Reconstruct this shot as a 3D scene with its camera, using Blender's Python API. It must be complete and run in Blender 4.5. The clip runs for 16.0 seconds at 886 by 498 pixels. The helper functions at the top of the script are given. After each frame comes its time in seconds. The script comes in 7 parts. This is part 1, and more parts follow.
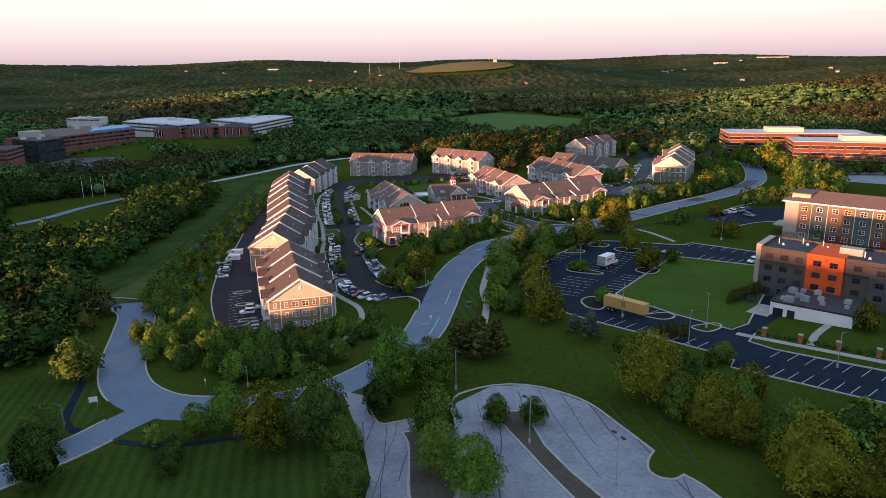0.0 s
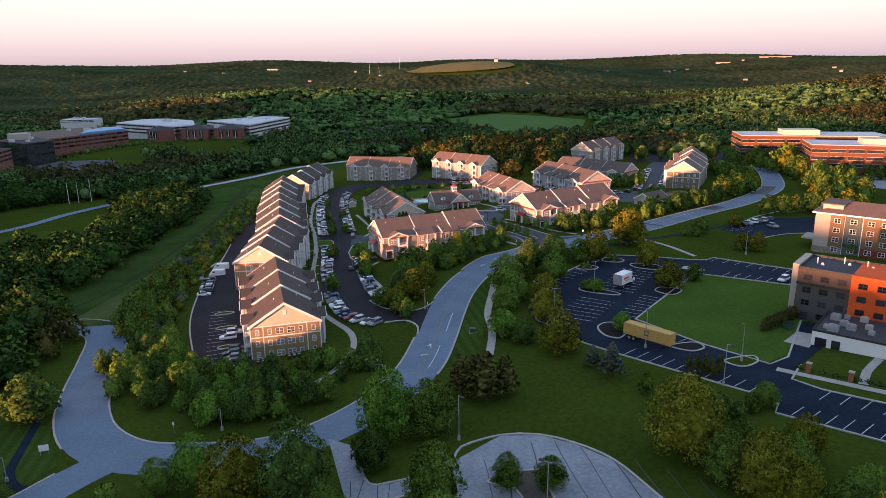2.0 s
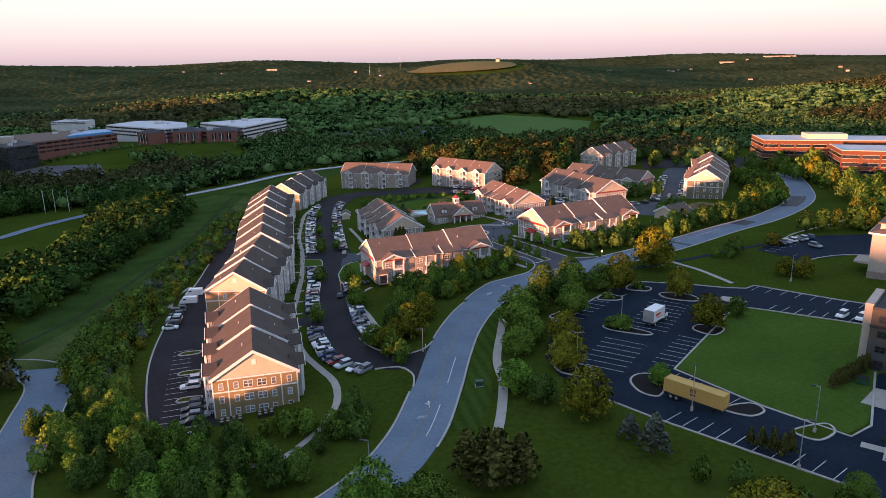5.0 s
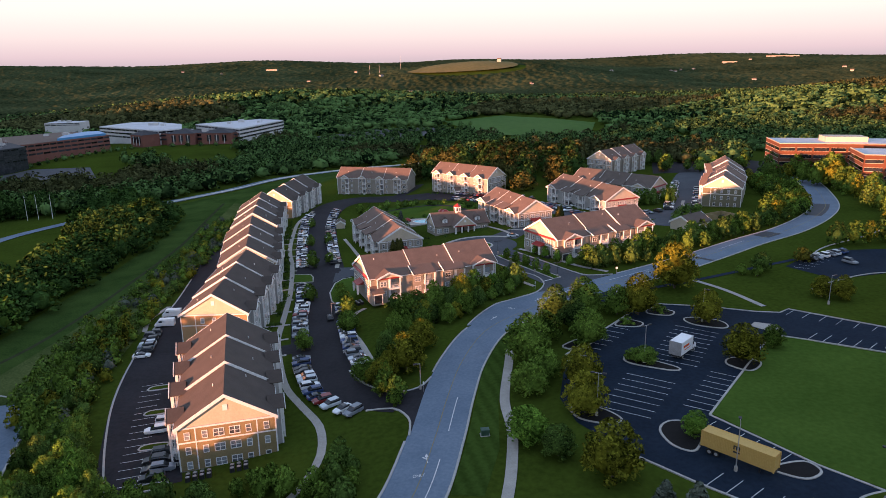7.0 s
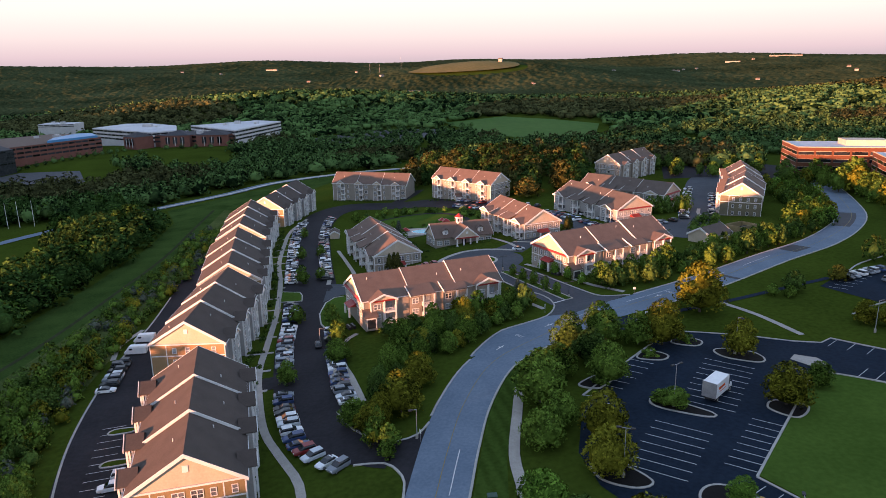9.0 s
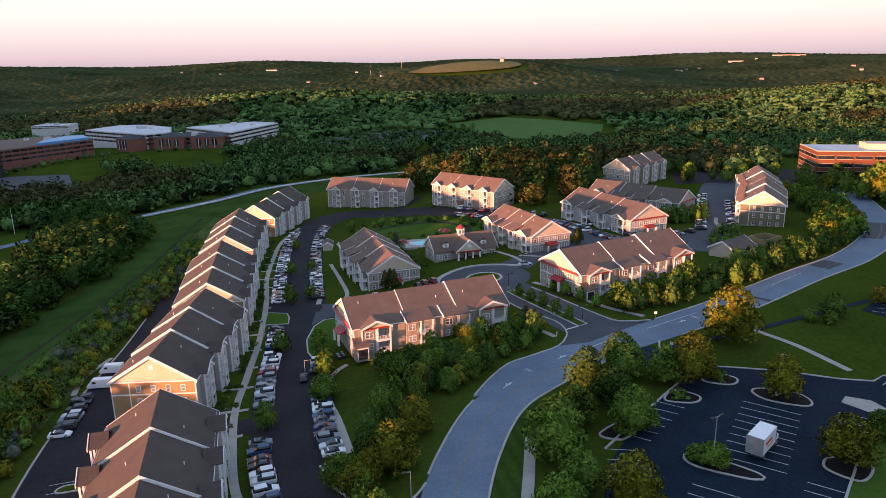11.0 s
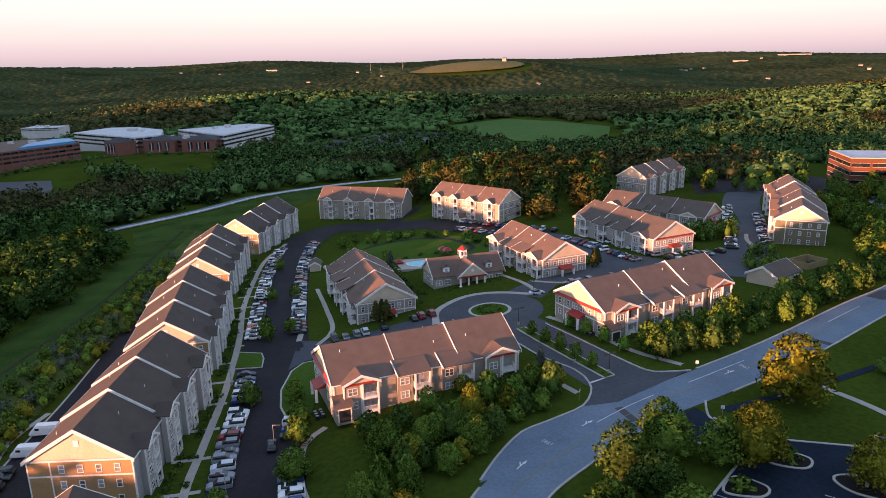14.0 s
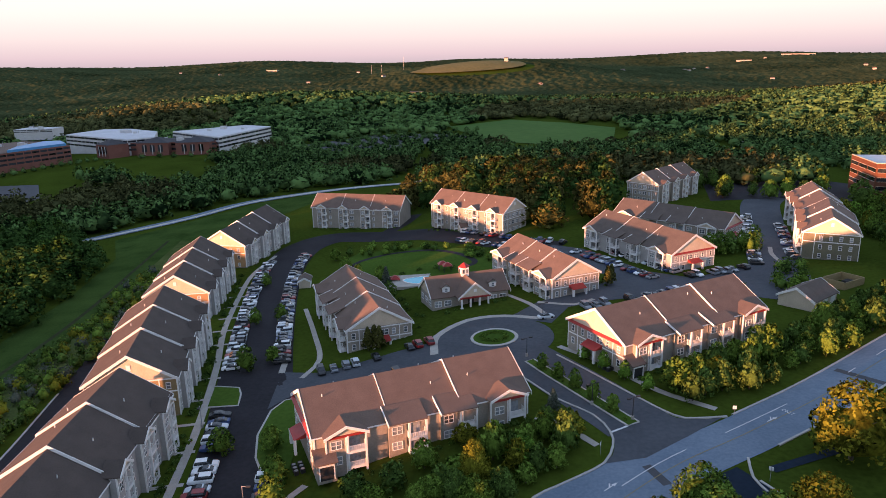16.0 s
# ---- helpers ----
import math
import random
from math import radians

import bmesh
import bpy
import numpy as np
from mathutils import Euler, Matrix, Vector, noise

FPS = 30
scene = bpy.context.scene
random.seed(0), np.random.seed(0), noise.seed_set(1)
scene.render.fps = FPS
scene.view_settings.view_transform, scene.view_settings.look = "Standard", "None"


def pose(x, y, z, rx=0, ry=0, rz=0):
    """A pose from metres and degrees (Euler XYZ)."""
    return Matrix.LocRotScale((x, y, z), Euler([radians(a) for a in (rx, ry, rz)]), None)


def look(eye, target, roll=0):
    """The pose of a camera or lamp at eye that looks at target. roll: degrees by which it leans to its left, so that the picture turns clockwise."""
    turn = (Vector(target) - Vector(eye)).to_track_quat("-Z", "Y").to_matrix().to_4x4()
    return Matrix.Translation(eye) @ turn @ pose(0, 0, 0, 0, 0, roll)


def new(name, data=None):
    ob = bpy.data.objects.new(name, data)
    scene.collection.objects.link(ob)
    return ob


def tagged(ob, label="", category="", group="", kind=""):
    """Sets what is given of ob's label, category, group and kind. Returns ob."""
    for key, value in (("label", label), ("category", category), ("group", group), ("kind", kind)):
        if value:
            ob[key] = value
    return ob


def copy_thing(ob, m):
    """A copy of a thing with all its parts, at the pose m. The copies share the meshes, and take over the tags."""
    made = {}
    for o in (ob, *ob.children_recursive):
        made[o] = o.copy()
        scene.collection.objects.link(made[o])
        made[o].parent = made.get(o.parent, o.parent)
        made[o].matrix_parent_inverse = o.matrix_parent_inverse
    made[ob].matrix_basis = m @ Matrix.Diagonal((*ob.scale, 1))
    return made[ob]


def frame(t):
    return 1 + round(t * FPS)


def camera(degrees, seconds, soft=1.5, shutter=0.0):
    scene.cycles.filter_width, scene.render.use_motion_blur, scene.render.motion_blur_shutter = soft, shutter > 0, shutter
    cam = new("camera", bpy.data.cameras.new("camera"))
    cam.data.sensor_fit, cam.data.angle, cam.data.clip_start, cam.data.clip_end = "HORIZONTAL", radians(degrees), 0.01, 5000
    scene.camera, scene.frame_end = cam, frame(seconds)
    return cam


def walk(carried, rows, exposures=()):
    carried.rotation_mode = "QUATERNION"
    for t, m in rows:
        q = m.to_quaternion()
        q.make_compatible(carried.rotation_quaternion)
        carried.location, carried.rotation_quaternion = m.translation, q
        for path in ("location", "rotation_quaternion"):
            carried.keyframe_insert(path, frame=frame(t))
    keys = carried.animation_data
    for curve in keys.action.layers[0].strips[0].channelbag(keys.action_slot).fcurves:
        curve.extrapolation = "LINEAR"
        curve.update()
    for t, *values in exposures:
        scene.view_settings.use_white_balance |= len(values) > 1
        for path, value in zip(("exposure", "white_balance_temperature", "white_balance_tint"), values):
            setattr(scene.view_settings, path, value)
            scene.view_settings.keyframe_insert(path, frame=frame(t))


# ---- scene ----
cam = camera(65.5, 16.0, soft=0.8)

PATH = [
    (0.0, look((0.000, 0.000, 63.625), (-3.457, 96.548, 37.807), -0.714)),
    (2.0, look((-0.709, 20.512, 63.596), (-4.257, 117.056, 37.775), -0.765)),
    (4.0, look((-1.354, 40.984, 63.569), (-5.010, 137.524, 37.747), -0.815)),
    (6.0, look((-1.936, 61.418, 63.545), (-5.717, 157.952, 37.720), -0.866)),
    (8.0, look((-2.453, 81.812, 63.523), (-6.377, 178.340, 37.696), -0.916)),
    (10.0, look((-2.907, 102.168, 63.503), (-6.990, 198.688, 37.674), -0.967)),
    (12.0, look((-3.297, 122.484, 63.486), (-7.558, 218.996, 37.655), -1.017)),
    (14.0, look((-3.623, 142.762, 63.471), (-8.078, 239.265, 37.638), -1.068)),
    (16.0, look((-3.886, 163.000, 63.459), (-8.552, 259.492, 37.624), -1.118)),
]
walk(cam, PATH)

from mathutils import geometry
from math import cos, sin, pi, hypot, atan2, degrees

rng = random.Random(7)

# ---- light: a low sun behind the camera to the left, a pale evening sky ----
SUN_FROM = Vector((-0.74, -0.673, 0.0))
SUN_UP = radians(2.0)
sun_data = bpy.data.lights.new("sun", "SUN")
sun_data.energy, sun_data.angle, sun_data.color = 3.5, radians(1.2), (1.0, 0.405, 0.21)
sun = new("sun", sun_data)
sun.matrix_world = look(SUN_FROM * 300 * cos(SUN_UP) + Vector((0, 0, 300 * sin(SUN_UP))), (0, 0, 0))

world = bpy.data.worlds.new("evening_sky")
scene.world = world
world.use_nodes = True
wn, wl = world.node_tree.nodes, world.node_tree.links
wn.clear()
w_out, w_mix = wn.new("ShaderNodeOutputWorld"), wn.new("ShaderNodeAddShader")
w_sky, w_bg1, w_bg2 = wn.new("ShaderNodeTexSky"), wn.new("ShaderNodeBackground"), wn.new("ShaderNodeBackground")
w_sky.sky_type, w_sky.sun_disc = "NISHITA", False
w_sky.sun_elevation, w_sky.sun_rotation = SUN_UP, atan2(SUN_FROM.x, SUN_FROM.y)
w_tc, w_sep, w_ramp = wn.new("ShaderNodeTexCoord"), wn.new("ShaderNodeSeparateXYZ"), wn.new("ShaderNodeValToRGB")
wl.new(w_tc.outputs["Generated"], w_sep.inputs[0])
wl.new(w_sep.outputs["Z"], w_ramp.inputs[0])
stops = [(0.0, (0.62, 0.50, 0.57)), (0.016, (0.84, 0.64, 0.70)), (0.04, (1.0, 0.83, 0.83)), (0.065, (1.05, 0.97, 0.93)), (0.095, (1.06, 1.05, 1.02)), (0.13, (0.98, 1.0, 1.03)), (0.25, (0.64, 0.765, 1.01)), (0.6, (0.44, 0.565, 0.83)), (1.0, (0.455, 0.595, 0.86))]
els = w_ramp.color_ramp.elements
els[0].position, els[0].color = stops[0][0], (*stops[0][1], 1)
els[1].position, els[1].color = stops[-1][0], (*stops[-1][1], 1)
for p, c in stops[1:-1]:
    e = els.new(p)
    e.color = (*c, 1)
wl.new(w_ramp.outputs[0], w_bg1.inputs[0])
wl.new(w_sky.outputs[0], w_bg2.inputs[0])
w_bg1.inputs[1].default_value, w_bg2.inputs[1].default_value = 0.218, 0.008
wl.new(w_bg1.outputs[0], w_mix.inputs[0])
wl.new(w_bg2.outputs[0], w_mix.inputs[1])
wl.new(w_mix.outputs[0], w_out.inputs[0])
scene.view_settings.exposure = 2.16


# ---- materials ----
def material(name, low, high, scale=1.0, rough=0.85, bump=0.3, fine=8.0, metal=0.0, island=0.0, each=0.0, coords="Object", spec=0.3, dist=0.05):
    """A surface between two colours by two sizes of noise, with relief; island and each: how far pieces differ."""
    m = bpy.data.materials.new(name)
    m.use_nodes = True
    n, l = m.node_tree.nodes, m.node_tree.links
    b = n["Principled BSDF"]
    b.inputs["Roughness"].default_value, b.inputs["Metallic"].default_value = rough, metal
    b.inputs["Specular IOR Level"].default_value = spec
    tc, big, small = n.new("ShaderNodeTexCoord"), n.new("ShaderNodeTexNoise"), n.new("ShaderNodeTexNoise")
    big.inputs["Scale"].default_value, small.inputs["Scale"].default_value = scale, scale * fine
    big.inputs["Detail"].default_value, small.inputs["Detail"].default_value = 3, 4
    for t in (big, small):
        l.new(tc.outputs[coords], t.inputs["Vector"])
    add, ramp = n.new("ShaderNodeMath"), n.new("ShaderNodeValToRGB")
    add.operation = "MULTIPLY_ADD"
    l.new(small.outputs[0], add.inputs[0])
    add.inputs[1].default_value = 0.5
    half = n.new("ShaderNodeMath")
    half.operation = "MULTIPLY"
    half.inputs[1].default_value = 0.5
    l.new(big.outputs[0], half.inputs[0])
    l.new(half.outputs[0], add.inputs[2])
    src = add.outputs[0]
    for amount, node, out in ((island, "ShaderNodeNewGeometry", "Random Per Island"), (each, "ShaderNodeObjectInfo", "Random")):
        if amount:
            info, mad = n.new(node), n.new("ShaderNodeMath")
            mad.operation = "MULTIPLY_ADD"
            l.new(info.outputs[out], mad.inputs[0])
            mad.inputs[1].default_value = amount
            l.new(src, mad.inputs[2])
            sub = n.new("ShaderNodeMath")
            sub.operation = "SUBTRACT"
            l.new(mad.outputs[0], sub.inputs[0])
            sub.inputs[1].default_value = amount / 2
            src = sub.outputs[0]
    l.new(src, ramp.inputs[0])
    e = ramp.color_ramp.elements
    e[0].position, e[0].color = 0.3, (*low, 1)
    e[1].position, e[1].color = 0.7, (*high, 1)
    l.new(ramp.outputs[0], b.inputs["Base Color"])
    if bump:
        bp = n.new("ShaderNodeBump")
        bp.inputs["Strength"].default_value, bp.inputs["Distance"].default_value = bump, dist
        l.new(small.outputs[0], bp.inputs["Height"])
        l.new(bp.outputs[0], b.inputs["Normal"])
    return m


def boarded(name, low, high, pitch=0.16, axis="Z", rough=0.7):
    """Lapped siding: courses of boards as relief and a slight shade of paint."""
    m = material(name, low, high, 0.35, rough, 0.0)
    n, l = m.node_tree.nodes, m.node_tree.links
    tc, wave, bp = n.new("ShaderNodeTexCoord"), n.new("ShaderNodeTexWave"), n.new("ShaderNodeBump")
    wave.bands_direction, wave.wave_profile = axis, "SAW"
    wave.inputs["Scale"].default_value = 1 / pitch / 3.18
    l.new(tc.outputs["Object"], wave.inputs["Vector"])
    bp.inputs["Strength"].default_value, bp.inputs["Distance"].default_value = 0.5, 0.02
    l.new(wave.outputs["Fac"], bp.inputs["Height"])
    l.new(bp.outputs[0], n["Principled BSDF"].inputs["Normal"])
    return m


GRASS = material("grass", (0.0294, 0.0460, 0.0074), (0.0644, 0.0940, 0.0138), 0.03, 0.95, 0.6, 30, coords="Object", spec=0.0)
MEADOW = material("meadow", (0.019, 0.041, 0.010), (0.066, 0.108, 0.027), 0.09, 0.95, 1.0, 26, spec=0.0)
ROUGH = material("rough_grass", (0.020, 0.042, 0.010), (0.125, 0.150, 0.052), 0.11, 0.95, 1.0, 20, spec=0.0)
LAWN = material("lawn", (0.0423, 0.0800, 0.0138), (0.0810, 0.1360, 0.0250), 0.05, 0.95, 0.5, 20, spec=0.0)
STRIPED = material("striped_lawn", (0.0313, 0.0560, 0.0106), (0.0607, 0.1040, 0.0202), 0.05, 0.95, 0.5, 25, spec=0.0)
def mown(m, turn, pitch):
    """Mowing stripes: bands a little lighter and darker."""
    n, l = m.node_tree.nodes, m.node_tree.links
    tc, mp, wave, mix = n.new("ShaderNodeTexCoord"), n.new("ShaderNodeMapping"), n.new("ShaderNodeTexWave"), n.new("ShaderNodeMix")
    mp.inputs["Rotation"].default_value = (0, 0, radians(turn))
    wave.inputs["Scale"].default_value, wave.inputs["Distortion"].default_value = 1 / pitch / 3.18, 0.6
    l.new(tc.outputs["Object"], mp.inputs["Vector"])
    l.new(mp.outputs[0], wave.inputs["Vector"])
    b = n["Principled BSDF"]
    old = b.inputs["Base Color"].links[0].from_socket
    mix.data_type, mix.blend_type = "RGBA", "MULTIPLY"
    mix.inputs[0].default_value = 0.24
    l.new(old, mix.inputs[6])
    l.new(wave.outputs["Color"], mix.inputs[7])
    l.new(mix.outputs[2], b.inputs["Base Color"])
mown(STRIPED, -14, 2.6)
FIELD_GRASS = material("field_grass", (0.045, 0.105, 0.016), (0.075, 0.150, 0.028), 0.01, 0.95, 0.3, 12, spec=0.1)
DRY = material("dry_grass", (0.10, 0.10, 0.035), (0.18, 0.155, 0.06), 0.01, 0.95, 0.3, 10, spec=0.1)
ROAD = material("worn_asphalt", (0.118, 0.160, 0.218), (0.195, 0.245, 0.308), 0.12, 0.85, 0.2, 14, spec=0.12)
ROAD_PATCH = material("patched_asphalt", (0.05, 0.052, 0.06), (0.08, 0.082, 0.09), 0.3, 0.8, 0.2, 14)
LOT = material("sealed_asphalt", (0.006, 0.012, 0.023), (0.018, 0.030, 0.050), 0.1, 0.85, 0.2, 12, spec=0.08)
DRIVE = material("brown_asphalt", (0.020, 0.019, 0.022), (0.038, 0.036, 0.041), 0.1, 0.85, 0.2, 12, spec=0.1)
OLDLOT = material("old_grey_asphalt", (0.17, 0.19, 0.225), (0.36, 0.375, 0.40), 0.16, 0.85, 0.3, 9, spec=0.12)
COURT = material("grey_court_asphalt", (0.058, 0.064, 0.075), (0.095, 0.102, 0.116), 0.1, 0.85, 0.2, 12, spec=0.1)
CONCRETE = material("concrete", (0.30, 0.28, 0.25), (0.45, 0.42, 0.38), 0.5, 0.85, 0.2, 8)
KERB = material("kerb_concrete", (0.32, 0.31, 0.29), (0.50, 0.48, 0.45), 0.6, 0.85, 0.2, 6)
DIRT = material("dirt", (0.06, 0.05, 0.038), (0.11, 0.095, 0.07), 0.2, 0.95, 0.5, 8)
MULCH = material("dark_mulch", (0.003, 0.003, 0.003), (0.010, 0.008, 0.008), 0.8, 0.95, 0.8, 8)
PAINT = material("road_paint", (0.45, 0.46, 0.48), (0.75, 0.75, 0.75), 1.2, 0.7, 0.1, 6)
YELLOW = material("yellow_road_paint", (0.22, 0.17, 0.07), (0.32, 0.25, 0.10), 1.2, 0.7, 0.1, 6)
WHITE = material("white_trim", (0.74, 0.735, 0.73), (0.84, 0.835, 0.83), 0.6, 0.55, 0.05, 6)
STONE = material("stone_base", (0.16, 0.14, 0.12), (0.34, 0.30, 0.26), 1.6, 0.9, 0.8, 4)
SHINGLE = material("shingle", (0.120, 0.084, 0.068), (0.178, 0.126, 0.102), 0.35, 0.9, 0.5, 14)
SHINGLE_DARK = material("dark_shingle", (0.092, 0.072, 0.061), (0.138, 0.108, 0.092), 0.35, 0.9, 0.5, 14)
SHINGLE_GREY = material("charcoal_shingle", (0.062, 0.049, 0.043), (0.096, 0.077, 0.067), 0.35, 0.9, 0.5, 14)
DARK_GLASS = material("tinted_glass", (0.012, 0.014, 0.018), (0.05, 0.055, 0.065), 0.2, 0.08, 0.0, 3, each=0.5, spec=0.6)
GLASS = material("window_glass", (0.05, 0.056, 0.065), (0.34, 0.37, 0.40), 0.6, 0.08, 0.0, 3, each=0.5, spec=0.6)
RED_METAL = material("red_metal_roof", (0.26, 0.025, 0.025), (0.36, 0.045, 0.04), 0.8, 0.4, 0.1, 8)
OLIVE = boarded("olive_siding", (0.232, 0.176, 0.086), (0.310, 0.237, 0.125))
TAN = boarded("tan_siding", (0.33, 0.205, 0.105), (0.43, 0.275, 0.145))
# olive-tan siding, darkened to hold the shade on one gable end
SAGE_SHADED = boarded("shaded_sage_siding", (0.130, 0.122, 0.082), (0.185, 0.172, 0.118))
TAUPE = boarded("taupe_siding", (0.265, 0.235, 0.200), (0.379, 0.339, 0.293))
GREYSID = boarded("grey_siding", (0.335, 0.325, 0.315), (0.450, 0.440, 0.430))
CREAM = boarded("cream_siding", (0.511, 0.433, 0.325), (0.649, 0.560, 0.443))
BRICK = material("brick", (0.26, 0.095, 0.05), (0.40, 0.15, 0.08), 0.8, 0.9, 0.4, 12)
RUBBER = material("rubber", (0.012, 0.012, 0.012), (0.03, 0.03, 0.03), 2, 0.9, 0.1)
METAL = material("grey_metal", (0.25, 0.25, 0.26), (0.42, 0.42, 0.43), 1.0, 0.55, 0.05, metal=0.25)
DARK_METAL = material("dark_metal", (0.02, 0.02, 0.022), (0.05, 0.05, 0.055), 1.0, 0.5, 0.05)
ROOF_DARK = material("flat_roof_membrane", (0.035, 0.036, 0.042), (0.075, 0.075, 0.085), 0.12, 0.85, 0.2, 10)
ROOF_PALE = material("pale_roof_membrane", (0.45, 0.46, 0.50), (0.65, 0.66, 0.70), 0.04, 0.8, 0.1, 10)
BARK = material("bark", (0.045, 0.035, 0.026), (0.11, 0.09, 0.07), 1.5, 0.95, 0.8)
POOL = material("pool_water", (0.09, 0.46, 0.60), (0.14, 0.58, 0.70), 0.4, 0.05, 0.15, 6)
# low tones near black: deep shade among the leaves put into the colour
LEAF = {
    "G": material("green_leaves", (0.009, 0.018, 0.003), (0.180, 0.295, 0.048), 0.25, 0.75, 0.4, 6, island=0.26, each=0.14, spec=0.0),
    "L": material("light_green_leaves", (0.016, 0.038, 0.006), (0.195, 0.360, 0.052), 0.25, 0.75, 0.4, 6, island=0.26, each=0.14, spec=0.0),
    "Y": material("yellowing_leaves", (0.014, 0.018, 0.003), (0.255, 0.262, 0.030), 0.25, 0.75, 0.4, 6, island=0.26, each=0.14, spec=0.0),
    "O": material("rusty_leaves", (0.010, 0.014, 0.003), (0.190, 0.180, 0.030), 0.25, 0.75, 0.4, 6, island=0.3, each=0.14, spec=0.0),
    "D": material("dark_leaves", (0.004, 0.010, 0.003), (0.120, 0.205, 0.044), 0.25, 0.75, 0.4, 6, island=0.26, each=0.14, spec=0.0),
    "P": material("pine_needles", (0.008, 0.015, 0.005), (0.150, 0.150, 0.042), 0.4, 0.8, 0.5, 6, island=0.26, spec=0.0),
    "S": material("blue_spruce_needles", (0.022, 0.032, 0.024), (0.150, 0.175, 0.135), 0.4, 0.8, 0.5, 6, island=0.26, spec=0.0),
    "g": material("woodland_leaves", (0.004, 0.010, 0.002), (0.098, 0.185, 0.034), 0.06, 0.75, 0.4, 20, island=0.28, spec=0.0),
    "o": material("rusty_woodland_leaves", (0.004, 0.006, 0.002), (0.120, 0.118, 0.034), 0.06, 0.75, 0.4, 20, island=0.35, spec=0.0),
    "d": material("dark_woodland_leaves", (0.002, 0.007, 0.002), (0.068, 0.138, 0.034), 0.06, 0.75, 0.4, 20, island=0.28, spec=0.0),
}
# these low tones also carry the dark of gaps between crowns
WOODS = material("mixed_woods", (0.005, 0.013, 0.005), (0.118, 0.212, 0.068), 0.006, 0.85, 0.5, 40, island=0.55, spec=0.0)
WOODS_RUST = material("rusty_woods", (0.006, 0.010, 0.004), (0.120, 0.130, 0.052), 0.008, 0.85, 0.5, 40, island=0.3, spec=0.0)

# greyer than the other woods: distance haze put into the leaf colour
WOODS_FAR = material("hazed_distant_woods", (0.010, 0.018, 0.007), (0.082, 0.098, 0.044), 0.004, 0.9, 0.3, 30, island=0.0, spec=0.0)


# ---- the lie of the land ----
LAND_X = (-600, -400, -266, -150, -90, -45, -12, 38, 80, 120, 200, 400)
LAND_Z = (-26, -25, -22, -13.6, -10.8, -9.5, -4, -1.2, -0.8, 1.2, 3, 3)


def ease(v, a, b):
    k = np.clip((v - a) / (b - a), 0, 1)
    return k * k * (3 - 2 * k)


def land(x, y):
    """Height of the ground; x and y may be arrays."""
    x, y = np.asarray(x, float), np.asarray(y, float)
    near = sum(np.interp(x + d, LAND_X, LAND_Z) for d in (-12, -6, 0, 6, 12)) / 5
    near = near - (2.5 + 0.03 * np.clip(x - 38, 0, 120)) * ease(y, 300, 450)
    r = np.hypot(x, y)
    far = -24 + 4 * np.sin(x / 260 + 1) + 3 * np.sin(y / 210)
    far = far + 70 * np.exp(-(((x - 860) / 470) ** 2) - ((y - 1080) / 360) ** 2)
    far = far + 34 * np.exp(-(((x + 330) / 420) ** 2) - ((y - 1480) / 170) ** 2)
    far = far + 14 * ease(r, 1150, 1900) * (np.sin(x / 190 + 2.1 + y / 700) + np.sin(y / 240 + x / 420)) * 0.5
    far = far + 76 * ease(r, 1500, 4300) + 10 * ease(r, 1700, 3000) * np.sin(x / 330 + 0.7) * np.cos(y / 410)
    far = far + 80 * np.exp(-(((x - 10) / 400) ** 2) - ((y - 2400) / 280) ** 2)
    far = far + 22 * ease(r, 2800, 4300) + 9 * ease(-x, 1200, 3000)
    far = far + 7 * np.exp(-((((x + 350) / 150) ** 2 + ((y - 840) / 170) ** 2) ** 2))
    k = np.maximum(ease(y, 560, 760), ease(np.abs(x), 380, 620)) if np.ndim(x) else max(ease(y, 560, 760), ease(abs(x), 380, 620))
    # ridges added out of view, south-west behind the camera, to shade the land
    s, u = 0.74 * x + 0.673 * y, 0.673 * x - 0.74 * y
    shade_crest = np.interp(u, [-760, -680, -515, -462, -170, -160, -130, 200, 260], [58, 80, 80, 33, 33, 57, 61, 61, 0])
    west = shade_crest * np.exp(-(((s + 210) / 70) ** 2))
    shade_northwest = (91 + 4 * ease(u, -930, -850)) * np.exp(-(((s + 270) / 70) ** 2)) * ease(-u, 600, 660) * ease(u, -1500, -1300)
    return np.maximum(near * (1 - k) + far * k, -34 + np.maximum(west, shade_northwest))


def gz(x, y):
    return float(land(x, y))


# ---- building blocks ----
def mesh_of(bm, name):
    me = bpy.data.meshes.new(name)
    bm.normal_update()
    bm.to_mesh(me)
    bm.free()
    return me


def part(name, bm, mat, parent=None, label="", m=None, smooth=False):
    me = bm if isinstance(bm, bpy.types.Mesh) else mesh_of(bm, name)
    if mat and not me.materials:
        me.materials.append(mat)
    if smooth:
        for p in me.polygons:
            p.use_smooth = True
    ob = new(name, me)
    if parent:
        ob.parent = parent
    if m is not None:
        ob.matrix_basis = m
    return tagged(ob, label)


def thing(name, x, y, z, turn, label, category, group=""):
    ob = new(name)
    ob.empty_display_size = 0.5
    ob.matrix_basis = pose(x, y, z, 0, 0, turn)
    return tagged(ob, label, category, group)


def box(bm, x0, x1, y0, y1, z0, z1):
    v = [bm.verts.new((x, y, z)) for z in (z0, z1) for x, y in ((x0, y0), (x1, y0), (x1, y1), (x0, y1))]
    for q in ((3, 2, 1, 0), (4, 5, 6, 7), (0, 1, 5, 4), (1, 2, 6, 5), (2, 3, 7, 6), (3, 0, 4, 7)):
        bm.faces.new([v[i] for i in q])
    return v


